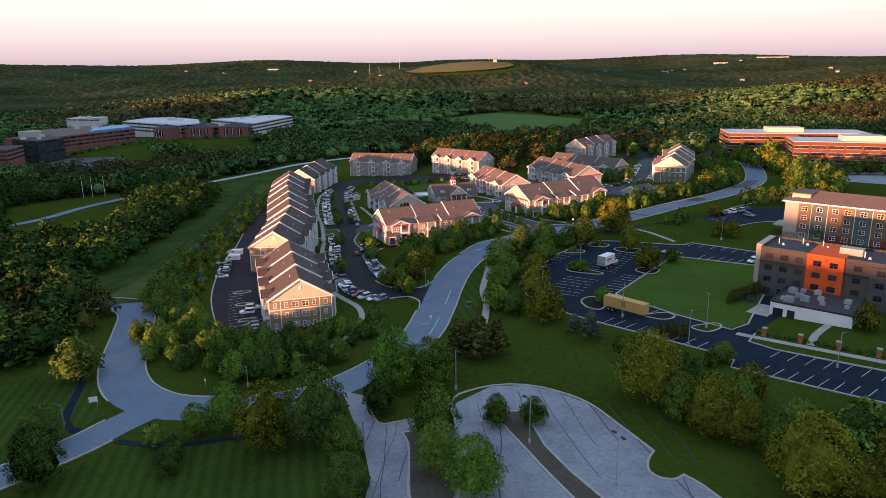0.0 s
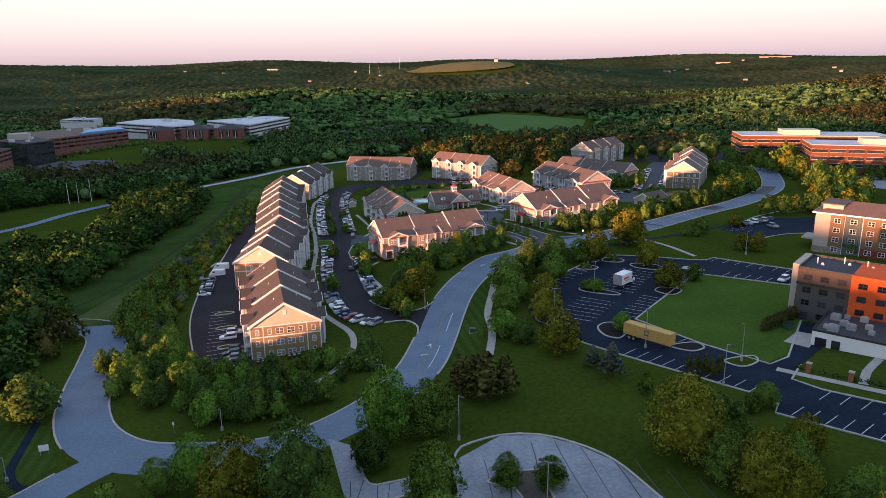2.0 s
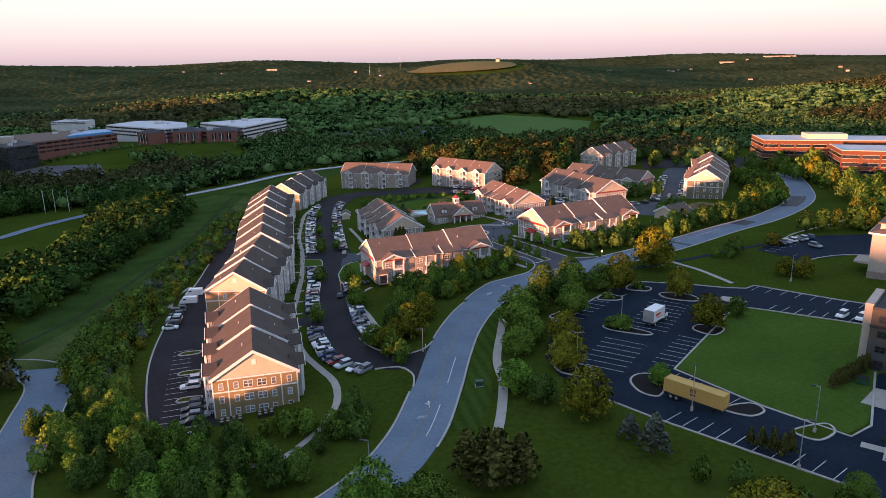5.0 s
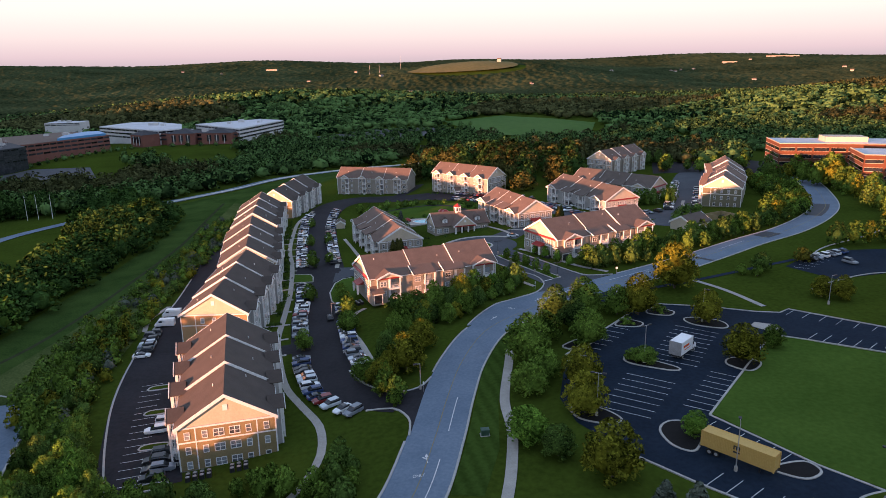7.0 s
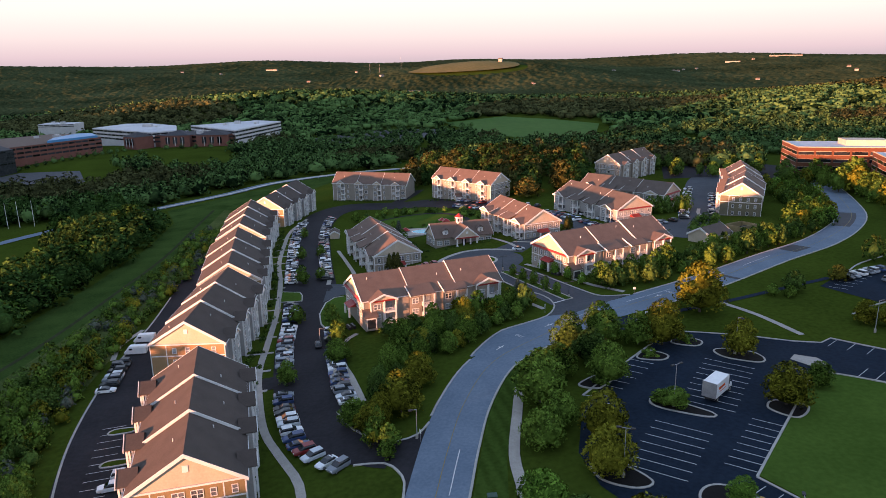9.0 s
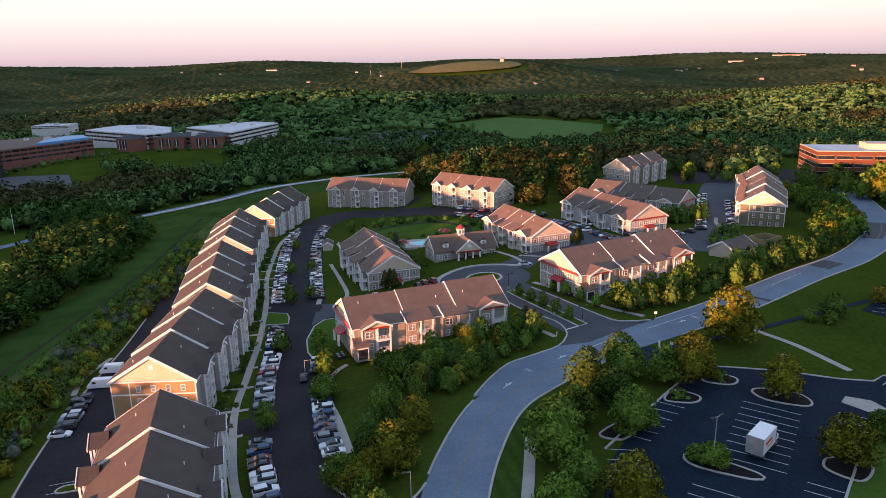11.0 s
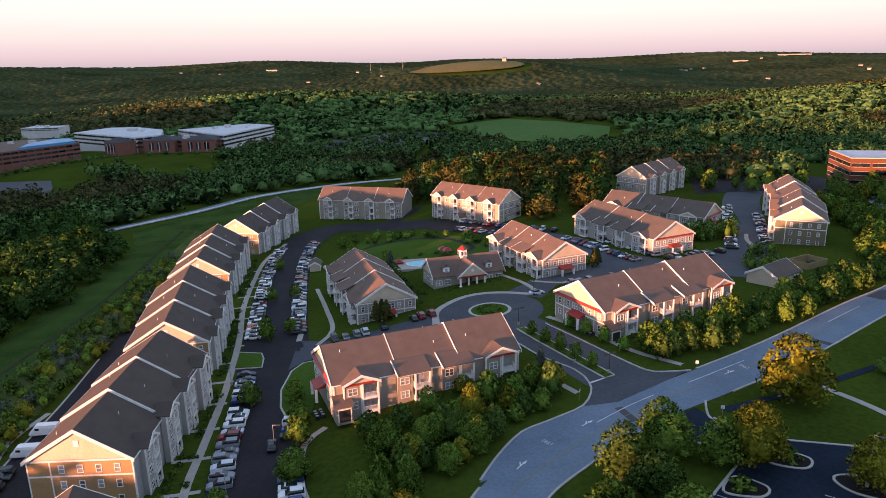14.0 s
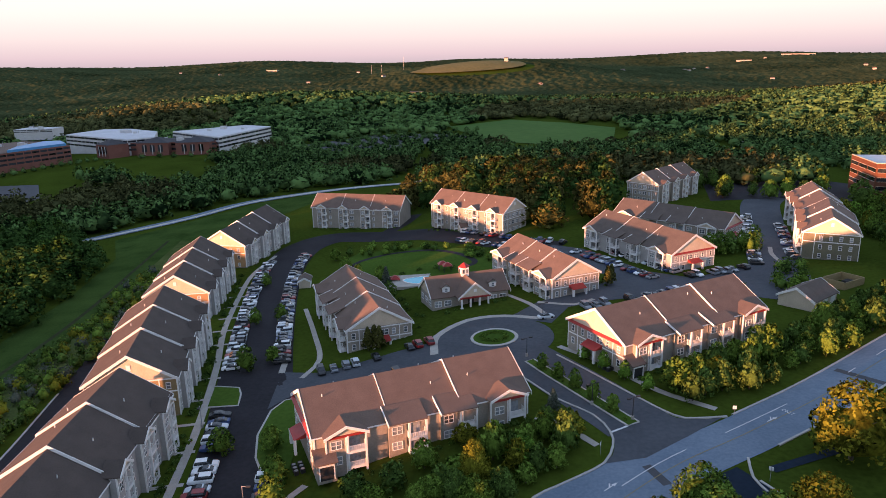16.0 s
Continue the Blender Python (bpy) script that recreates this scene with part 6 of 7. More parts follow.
condensers(-54.5, 182.2, 18, 8, "dark air-conditioner condenser beside the stone foot")
condensers(-47, 184.6, 18, 6, "dark air-conditioner condenser beside the stone foot")
condensers(-36.6, 272, 115, 6, "dark air-conditioner condenser beside the apartment wall")
condensers(25, 303, 121, 6, "dark air-conditioner condenser beside the apartment wall")
# guard rail along the far road
gl = beside(spline([(-215, 482), (-193, 503), (-165, 533), (-140, 572), (-93, 606), (-52, 625), (-20, 636)], 3), -5)
gr = thing("guard_rail", 0, 0, 0, 0, "pale road guard rail on short posts", "guard rail")
bm = bmesh.new()
ring = [[bm.verts.new((a[0] + dx, a[1] - dx, gz(*a) + dz)) for dx, dz in ((0, 0.7), (0.1, 0.7), (0.1, 1.4), (0, 1.4))] for a in gl]
for a, b in zip(ring, ring[1:]):
    for k in range(4):
        bm.faces.new((a[k], b[k], b[(k + 1) % 4], a[(k + 1) % 4]))
part("rail", bm, WHITE, gr)
for a in gl[::2]:
    part("post", made(tube, a[0], a[1], gz(*a) - 0.3, gz(*a) + 1.3, 0.12, 0.12, 6), WHITE, gr)


# ---- trees ----
def ico(n):
    bm = bmesh.new()
    bmesh.ops.create_icosphere(bm, subdivisions=n, radius=1)
    bm.verts.ensure_lookup_table()
    v = np.array([v.co[:] for v in bm.verts])
    f = np.array([[w.index for w in p.verts] for p in bm.faces])
    bm.free()
    return v, f


ICO1, ICO2 = ico(1), ico(2)


def mesh_from(name, v, tris, mat, normals=None):
    """A mesh from arrays of corners and triangles, with the corners' normals where they are given."""
    me = bpy.data.meshes.new(name)
    v, tris = np.asarray(v, np.float32), np.asarray(tris, np.int32)
    me.vertices.add(len(v))
    me.vertices.foreach_set("co", v.ravel())
    me.loops.add(tris.size)
    me.loops.foreach_set("vertex_index", tris.ravel())
    me.polygons.add(len(tris))
    me.polygons.foreach_set("loop_start", np.arange(0, tris.size, 3, dtype=np.int32))
    me.update(calc_edges=True)
    if mat:
        me.materials.append(mat)
    if normals is not None:
        me.polygons.foreach_set("use_smooth", np.ones(len(tris), bool))
        me.normals_split_custom_set_from_vertices(np.asarray(normals, np.float32))
    return me


def crown(rs, lobes, leaves, leaf, wide, high, shape="round", base=ICO1, heart=0.5):
    """Corners, triangles and normals of a crown: clumps of small leaf sprays round a dense heart. Its foot is at z = 0."""
    def reach(h):
        if shape == "cone":
            return wide * (1.02 - h) ** 0.85
        return wide * np.sin(pi * np.clip(h, 0.02, 0.995) ** 0.72) ** 0.62
    bv, bf = base
    h = (bv[:, 2] + 1) / 2
    flat = np.hypot(bv[:, 0], bv[:, 1])[:, None] + 1e-6
    core = np.concatenate([bv[:, :2] / flat * np.minimum(flat * 1.1, 1) * (reach(0.06 + 0.80 * h) * heart)[:, None], (0.06 + (0.5 + 0.24 * heart) * h)[:, None] * high], 1)
    core *= 1 + rs.uniform(-0.2, 0.2, (len(bv), 1)) * heart
    vs, fs, n, ns = [core], [bf], len(bv), [bv]
    m = max(2, leaves // lobes)
    mid = np.array([0, 0, high * 0.38])
    for k in range(lobes):
        h = 0.10 + 0.84 * ((k + rs.uniform(0.2, 0.8)) / lobes) ** 0.9
        a, r = k * 2.399 + rs.uniform(-0.5, 0.5), reach(h)
        out = np.array([cos(a), sin(a), 0.0])
        g = wide * rs.uniform(0.24, 0.36) * (0.75 if shape == "cone" else 1.0)
        g = min(g, r * 0.8 + 0.1)
        c = out * max(0.0, r - g * 0.85) * rs.uniform(0.9, 1.08) + np.array([0, 0, high * h - g * 0.2])
        d = rs.normal(size=(m, 3)) + out * 0.8 + np.array([0, 0, 0.75])
        d /= np.linalg.norm(d, axis=1)[:, None]
        p = c + d * np.array([g, g, g * 0.85]) * rs.uniform(0.62, 1.12, (m, 1))
        nrm = d + rs.normal(size=(m, 3)) * 0.55
        nrm /= np.linalg.norm(nrm, axis=1)[:, None]
        t = np.cross(nrm, rs.normal(size=(m, 3)))
        t /= np.linalg.norm(t, axis=1)[:, None] + 1e-9
        b = np.cross(nrm, t)
        z = leaf * rs.uniform(0.55, 1.35, (m, 1))
        fold = nrm * z * 0.16
        q = np.stack([p - t * z * 0.36 - fold, p + b * z * 0.62, p + t * z * 0.36 - fold, p - b * z * 0.62], 1).reshape(-1, 3)
        q[:, 2] = np.maximum(q[:, 2], 0.03 * high)
        i = np.arange(m)[:, None] * 4 + n
        vs.append(q)
        fs.append(np.concatenate([i + [0, 3, 1], i + [1, 3, 2]]))
        # leaves are lit as the round of their clump and of the whole crown
        o = p - mid
        o /= np.linalg.norm(o, axis=1)[:, None] + 1e-9
        e = d * 0.75 + o * 0.45 + nrm * 0.35
        ns.append(np.repeat(e / np.linalg.norm(e, axis=1)[:, None], 4, axis=0))
        n += 4 * m
    return np.concatenate(vs), np.concatenate(fs), np.concatenate(ns)


def trunk_mesh(rs, h, r, limbs):
    bm = bmesh.new()
    tube(bm, 0, 0, -0.5, h * 0.55, r * 1.25, r * 0.7, 8)
    for k in range(limbs):
        a, t = k * 2.4 + rs.uniform(0, 0.6), rs.uniform(0.25, 0.5)
        p, e = Vector((0, 0, h * t)), Vector((cos(a) * h * 0.25, sin(a) * h * 0.25, h * (t + 0.27)))
        m = Matrix.Translation(p) @ (e - p).to_track_quat("Z", "Y").to_matrix().to_4x4()
        b2 = bmesh.new()
        tube(b2, 0, 0, 0, (e - p).length, r * 0.45, r * 0.2, 5)
        me = mesh_of(b2, "limb")
        me.transform(m)
        bm.from_mesh(me)
        bpy.data.meshes.remove(me)
    me = mesh_of(bm, "trunk")
    me.materials.append(BARK)
    return me


# templates: crowns 10 m wide (round) and cones 5 m wide, set on trunks
TREES, FINE = {}, {}
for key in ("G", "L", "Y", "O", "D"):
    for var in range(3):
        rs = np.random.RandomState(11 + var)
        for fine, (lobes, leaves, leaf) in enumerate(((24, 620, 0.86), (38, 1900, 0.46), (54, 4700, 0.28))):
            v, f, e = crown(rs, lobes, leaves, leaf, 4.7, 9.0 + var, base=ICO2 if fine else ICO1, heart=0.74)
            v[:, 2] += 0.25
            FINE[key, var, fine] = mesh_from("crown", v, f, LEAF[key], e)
        TREES[key, var] = (None, trunk_mesh(rs, 9.0 + var, 0.22, 5))
for key in ("P", "S"):
    for var in range(2):
        rs = np.random.RandomState(41 + var)
        v, f, e = crown(rs, 46, 1300, 0.50, 2.6, 8.0 + var, "cone", heart=0.7)
        v[:, 2] += 0.6
        TREES[key, var] = (mesh_from("crown", v, f, LEAF[key], e), trunk_mesh(rs, 8.0, 0.16, 0))
BUSH = {}
for key in ("G", "D"):
    for var in range(2):
        v, f, e = crown(np.random.RandomState(31 + var), 12, 260, 1.25, 5.0, 8.0)
        BUSH[key, var] = mesh_from("foliage", v, f, LEAF[key], e)
NAMES = {"G": "green leafy", "L": "bright light-green", "Y": "yellowing early-autumn", "O": "rust-tinged olive", "D": "dark green", "P": "dark green conifer", "S": "blue-grey spruce"}


def tree(x, y, width, key, tall=0.85, where="on the grass", group="trees"):
    key = {"C": "S"}.get(key, key)
    var = rng.randrange(2 if key in "PS" else 3)
    k = width / (4.8 if key in "PS" else 8.6)
    kind = "conifer" if key in "PS" else "tree"
    label = f"{NAMES[key]} {'tree ' if kind == 'tree' else ''}standing {where}"
    m = pose(x, y, gz(x, y) - 0.05, 0, 0, rng.uniform(0, 360))
    if key in "PS" and width > 4:
        tall *= 0.72
    size = Matrix.Diagonal((k, k, k * tall, 1))
    root = new("tree")
    root.matrix_basis = m @ size
    tagged(root, label, "tree", group)
    part("trunk", TREES[key, var][1], None, root)
    part("crown", TREES[key, var][0] or FINE[key, var, 2 if width > 4.4 and y < 150 else int(width > 4.4 and y < 262 or width > 7 and y < 320)], None, root)
    return root


def bush(x, y, width, key, where="in the planting bed", group="bushes"):
    k = width / 10
    root = new("bush", BUSH[key, rng.randrange(2)])
    root.matrix_basis = pose(x, y, gz(x, y) - 0.25 * k - 0.05, 0, 0, rng.uniform(0, 360)) @ Matrix.Diagonal((k, k, k * 0.75, 1)) @ Matrix.Translation((0, 0, -1.2))
    tagged(root, f"low rounded {NAMES[key]} bush {where}", "bush", group)
    return root


SOUTH = [(36, 127, 13, "Y"), (44, 124, 7.5, "G"), (44, 113, 10, "Y"), (55, 124, 6.8, "Y"), (48, 110, 7.8, "Y"), (52, 106, 6.8, "G"), (53, 95, 12.5, "Y"), (60, 94, 7, "Y"), (1, 97, 9.3, "L"), (5.5, 118.5, 5.0, "G"), (12.5, 118.5, 5.2, "G"), (57, 144, 5.2, "G"), (50, 117, 7, "G"), (58, 110, 8, "G"), (64, 104, 8, "D"), (66, 96, 9, "Y"), (40, 118, 7, "G")]
# the tree at (-97, 155) has dark leaves in place of shade
WEST = [(-50, 128, 8.3, "L"), (-39, 119, 12, "Y"), (-29, 118, 11.5, "D"), (-22.5, 111, 6.8, "G"), (-20, 99, 7.6, "D"), (-16, 137, 11, "L"), (-8, 138, 10.4, "G"), (-18, 127, 6.6, "D"), (-6, 114, 9, "G"), (-5, 104, 8, "G"), (-56, 126, 6.1, "G"), (-56, 112, 4.9, "D"), (-57, 117, 4, "D"), (-63, 122, 4.4, "G"), (-86, 122, 8.5, "D"), (-79, 109, 9.2, "D"), (-97, 155, 11, "D")]
# the one at (20, 242) is likewise darkened by its leaf colour, not shaded
MIDDLE = [(21, 172, 10, "Y"), (21, 204, 8.4, "Y"), (8, 184, 7.7, "L"), (11, 219, 11, "G"), (58, 215, 8.8, "Y"), (68, 223, 5.4, "G"), (27, 163, 4.6, "S"), (30, 158, 6, "S"), (3, 150, 9, "P"), (-2, 153, 7.5, "P"), (7, 152, 7, "P"), (1, 157, 6.5, "P"), (10, 203, 7.8, "G"), (20, 242, 8.2, "D"), (29, 252, 8.4, "G"), (26, 226, 8.5, "G"), (20, 193.5, 8.4, "Y"), (13, 179, 6.3, "D"), (16, 230, 8, "G")]
EAST = [(58, 267, 13, "Y"), (42.3, 245, 9.5, "Y"), (58, 239, 7.8, "Y"), (37, 246, 7.8, "G"), (38, 184, 4.5, "L"), (89, 282, 5.9, "D"), (105, 289, 5.6, "O"), (95, 256, 6, "Y"), (99, 253, 5.6, "Y"), (37, 293, 7, "G"), (30, 249, 8, "G"), (24, 236, 8, "D"), (82, 279, 3.6, "G"), (86, 277, 3.6, "G"), (14, 210, 7, "G"), (46, 297, 5, "Y"), (126, 245, 6, "G"), (97, 160, 6.5, "Y")]
FRONT = [(-17, 219, 9.4, "Y"), (-14, 230, 7.1, "Y"), (-26, 216, 6.6, "G"), (-22, 211, 6.4, "Y"), (-40, 270, 4.9, "G"), (-36, 250, 6.4, "G"), (4, 268, 5.5, "L"), (-6, 276, 4.7, "Y"), (-7, 264, 5.4, "G"), (-13, 269, 4.5, "G"), (-20, 253, 7.1, "G"), (-15, 250, 6, "Y"), (13, 276, 5.8, "Y"), (11, 285, 3.4, "S"), (-11, 258, 5.5, "G"), (-2, 260, 5, "Y"), (-24, 262, 5, "D"), (-18, 264, 5, "D"), (9, 279, 4, "D")]
for rows, where in ((SOUTH, "beside the old car park"), (WEST, "on the verge beside the road"), (MIDDLE, "on the grass between road and car park"), (EAST, "at the edge of the car park"), (FRONT, "before the apartments")):
    for x, y, w, k in rows:
        tree(x, y, w, k, rng.uniform(0.92, 1.14) if y < 142 else rng.uniform(0.78, 1.0), where, f"trees {where}")


# ---- woods: uncountable trees as stuff ----
def wood(name, pts, width, spread, tpls, mat, label, rise=1.0):
    """One mesh of many trees, from a few templates."""
    rs = np.random.RandomState(len(pts) % 977)
    pts = np.asarray(pts)
    if not len(pts):
        return
    z = land(pts[:, 0], pts[:, 1])
    vs, fs, es, n = [], [], [], 0
    which = rs.randint(0, len(tpls), len(pts))
    a, k = rs.uniform(0, 2 * pi, len(pts)), width / 10 * rs.uniform(1 - spread, 1 + spread, len(pts))
    kz = rise * width / 10 * rs.uniform(0.82, 1.12, len(pts))
    for t, (v, f, e) in enumerate(tpls):
        i = np.nonzero(which == t)[0]
        if not len(i):
            continue
        c, s = np.cos(a[i])[:, None], np.sin(a[i])[:, None]
        x = (v[None, :, 0] * c - v[None, :, 1] * s) * k[i][:, None] + pts[i, 0][:, None]
        y = (v[None, :, 0] * s + v[None, :, 1] * c) * k[i][:, None] + pts[i, 1][:, None]
        w = v[None, :, 2] * kz[i][:, None] + z[i][:, None]
        vs.append(np.stack([x, y, w], -1).reshape(-1, 3))
        es.append(np.stack([e[None, :, 0] * c - e[None, :, 1] * s, e[None, :, 0] * s + e[None, :, 1] * c, e[None, :, 2] + 0 * c], -1).reshape(-1, 3))
        fs.append((f[None] + (np.arange(len(i)) * len(v))[:, None, None] + n).reshape(-1, 3))
        n += len(i) * len(v)
    tagged(new(name, mesh_from(name, np.concatenate(vs), np.concatenate(fs), mat, np.concatenate(es))), label, "woodland", kind="stuff")


def scatter(x0, x1, y0, y1, step, keep, seed):
    rs = np.random.RandomState(seed)
    gx, gy = np.meshgrid(np.arange(x0, x1, step), np.arange(y0, y1, step))
    p = np.stack([gx.ravel(), gy.ravel()], 1) + rs.uniform(-0.62, 0.62, (gx.size, 2)) * step
    return p[keep(p[:, 0], p[:, 1])]


near_t = [crown(np.random.RandomState(70 + i), 22, 340, 0.98, 5.2, 9.5 + i) for i in range(4)]
mid_t = [crown(np.random.RandomState(80 + i), 14, 112, 1.25, 5.4, 7.6 + 0.6 * i, heart=0.74) for i in range(5)]
far_t = [crown(np.random.RandomState(90 + i), 5, 15, 2.4, 6.0, 9.0, heart=0.92) for i in range(5)]


def inside(x, y, poly):
    c, n = False, len(poly)
    for i in range(n):
        (x1, y1), (x2, y2) = poly[i], poly[(i + 1) % n]
        if (y1 > y) != (y2 > y) and x < (x2 - x1) * (y - y1) / (y2 - y1) + x1:
            c = not c
    return c


def thicket(poly, count, low, high, keys, where, gap=2.6, joined=False):
    """Trees strewn over an outline, none too close to its neighbour: single ones, or joined where they cannot be told apart."""
    xs, ys = [p[0] for p in poly], [p[1] for p in poly]
    done, tries = [], 0
    while len(done) < count and tries < count * 60:
        tries += 1
        x, y = rng.uniform(min(xs), max(xs)), rng.uniform(min(ys), max(ys))
        if inside(x, y, poly) and all(hypot(x - a, y - b) > gap for a, b in done):
            done.append((x, y))
            if not joined:
                tree(x, y, rng.uniform(low, high) * 0.86, rng.choice(keys), rng.uniform(1.0, 1.4), where=where, group=f"plants {where}")
    if joined:
        for key in sorted(set(keys)):
            wood("thicket", [p for i, p in enumerate(done) if keys[i % len(keys)] == key], (low + high) / 2, 0.25, near_t if (low + high) / 2 > 4.5 else mid_t, LEAF[key], f"dense {NAMES[key]} thicket {where}", 1.15)


thicket([(-74, 158), (-82, 168), (-84, 186), (-76, 186), (-66, 172), (-60, 176), (-46, 172), (-38, 164), (-30, 158), (-40, 151), (-56, 150.5)], 42, 4.2, 7.4, "GGLDDG", "between road and apartments", 3.4)
thicket([(-93, 178), (-88, 196), (-82, 200), (-78, 188), (-72, 172), (-80, 163), (-88, 166)], 26, 3.6, 6.0, "GGDLDG", "on the bank below the apartments", 3.2)
thicket([(-46, 176), (-38, 180), (-34, 176), (-30, 166), (-22, 170), (-20, 178), (-26, 186), (-30, 172)], 16, 3, 5, "GDG", "beside the curved path", 3.0)
thicket([(-88, 196), (-98, 212), (-110, 240), (-118, 280), (-121, 320), (-127, 370), (-136, 420), (-118, 420), (-112, 370), (-107, 330), (-103, 290), (-98, 250), (-92, 225), (-85, 200)], 170, 2.4, 5.0, "GGDYDGDS", "on the slope behind the apartments", 3.6, True)
thicket([(-86, 192), (-92, 214), (-97, 238), (-101, 258), (-112, 262), (-114, 240), (-106, 214), (-96, 192)], 46, 4.2, 5.6, "GDGYDG", "on the bank beside the rear drive", 3.4, True)
thicket([(-24, 206), (-16, 200), (-15, 204), (-20, 212), (-22, 226), (-12, 236), (-8, 246), (0, 256), (12, 266), (16, 268), (8, 277), (-8, 268), (-20, 246), (-25, 226)], 38, 3.6, 6.2, "GGYDG", "on the bank before the apartments", 3.0)
# mostly dark leaves along the boulevard, put in for missing shade
thicket([(38, 286), (50, 291), (70, 304), (92, 320), (112, 336), (128, 350), (118, 352), (100, 340), (84, 330), (74, 322), (58, 312), (44, 302), (36, 296)], 56, 3.8, 6.6, "DGDDGD", "along the boulevard", 3.6)
thicket([(132, 352), (146, 372), (156, 400), (166, 430), (176, 470), (156, 470), (148, 440), (144, 410), (136, 390), (126, 372), (122, 360)], 62, 4.5, 8, "GGYGLD", "beside the bend of the road", 4.0, True)
thicket([(80, 356), (88, 352), (96, 368), (104, 380), (98, 386), (88, 372)], 12, 3.0, 5.0, "GD", "among the apartments", 3.6, True)
thicket([(78, 398), (96, 404), (100, 418), (86, 414), (76, 406)], 14, 4, 6.5, "GD", "among the apartments", 3.4, True)
thicket([(158, 330), (172, 364), (184, 404), (192, 440), (198, 470), (204, 440), (198, 420), (196, 390), (190, 350), (178, 324)], 40, 6, 10, "GGDGY", "before the brick offices", 5, True)
thicket([(120, 305), (150, 322), (168, 316), (160, 300), (140, 306)], 14, 5, 9, "GDY", "beside the hotel", 4, True)
thicket([(70, 112), (84, 100), (92, 92), (80, 80), (64, 90), (58, 100)], 22, 6, 9, "GYDG", "below the hotel car park", 4, True)
thicket([(-58, 432), (-50, 446), (-30, 440), (-14, 428), (2, 414), (8, 400), (4, 392), (-12, 422), (-34, 434), (-50, 430)], 26, 2.5, 4.5, "GD", "round the green", 3, True)
thicket([(34, 152), (40, 149), (47, 144), (55, 141), (52, 136), (44, 138), (36, 144)], 7, 3, 4.6, "GD", "below the car park kerb", 3)
thicket([(46, 161), (52, 158), (53, 155), (47, 157)], 5, 2.2, 3.0, "PPS", "as a dark hedge", 1.4)
for x, y, w in ((188, 452, 10), (194, 446, 11), (197, 456, 12), (185, 462, 8), (199, 441, 9), (192, 436, 8), (179, 470, 8)):
    tree(x, y, w, rng.choice("GYG"), 1.15, "before the brick offices", "office trees")
for i in range(8):
    tree(172 + 6.2 * i + rng.uniform(-2, 2), 482 - 0.8 * i + rng.uniform(-3, 3), rng.uniform(7.5, 10.5), rng.choice("DGG"), 1.1, "before the brick offices", "office trees")
for i in range(13):
    tree(205 + 7.0 * i + rng.uniform(-2, 2), 424 - 2.0 * i + rng.uniform(-4, 2), rng.uniform(7, 10), rng.choice("GDG"), 0.9, "before the brick offices", "office trees")
for i in range(9):
    for j in range(2):
        tree(118 + 8.4 * i + rng.uniform(-3, 3), 512 + 30 * j + 0.4 * i + rng.uniform(-7, 7), rng.uniform(5.0, 8.5), rng.choice("DGGD"), rng.uniform(0.95, 1.25), "on the office car park", "office car park trees")
# planting round the clubhouse and the pool
for x, y, w, k in ((-21, 349, 2.0, "D"), (-19, 347.4, 1.8, "D"), (-12, 347.5, 1.9, "D"), (-9.5, 349.5, 1.7, "G"), (2, 354, 2.0, "D"), (4.5, 355.5, 1.8, "D"), (-24, 355, 2.2, "D"), (-25, 360, 2.4, "D"), (-27, 366, 2.6, "D"), (-30, 374, 2.6, "D"), (-33, 380, 2.8, "G"), (-36, 388, 2.6, "D"), (-30, 398, 2.4, "D"), (-24, 399.5, 2.4, "D"), (-18, 399, 2.6, "D"), (-12, 397.5, 2.4, "D")):
    bush(x, y, w, k, "round the clubhouse garden", "garden bushes")
for x, y, w, k in ((-31, 369, 4.5, "D"), (-34, 384, 4.0, "S"), (-37, 392, 4.4, "G"), (-46, 398, 4.6, "G"), (-53, 412, 4.4, "G"), (-60, 428, 4.2, "G"), (4, 372, 4.0, "G"), (9, 388, 4.4, "D")):
    tree(x, y, w, k, 1.1, "beside the pool garden", "garden trees")
# foundation planting and hedges
for bx, by, turn, l, w in ((-32.1, 268.5, 24.9, 42, 18), (27.9, 300.6, 31.3, 44, 19), (-20.8, 333.6, 112, 40, 17.5), (33, 361.6, 117, 33, 16.5), (75.8, 388.3, 119, 44, 19), (-83.7, 491.8, -11.5, 45, 17), (-23.5, 468, -38, 40, 16), (-62.5, 245.5, 95, 42, 18), (-69, 298, 104.5, 46, 19), (-86.5, 362, 101.5, 46, 19)):
    m = pose(bx, by, 0, 0, 0, turn)
    for i in range(int(l / 2.6)):
        if rng.random() < 0.75:
            p = m @ Vector((1.3 + 2.6 * i, -3.2 + rng.uniform(-.5, .4), 0))
            bush(p.x, p.y, rng.uniform(1.3, 2.3), rng.choice("DGD"), "against the apartment wall", "foundation bushes")
for i in range(12):
    a = 2 * pi * i / 12
    bush(0.8 + 3 * cos(a), 326 + 3 * sin(a), 1.9, "G", "on the round island", "island hedge")
for i in range(9):
    bush(24 - 1.6 * i, 281.5 + 2.9 * i, 1.5, "G", "on the entry median", "median bushes")
for i in range(5):
    tree(22.5 - 2.9 * i, 285 + 5.2 * i, 2.8, "G", 1.3, "on the entry median", "median trees")
for i in range(4):
    tree(31 - 3.4 * i, 293 + 5.6 * i, 2.8, "L", 1.2, "beside the entry walk", "median trees")
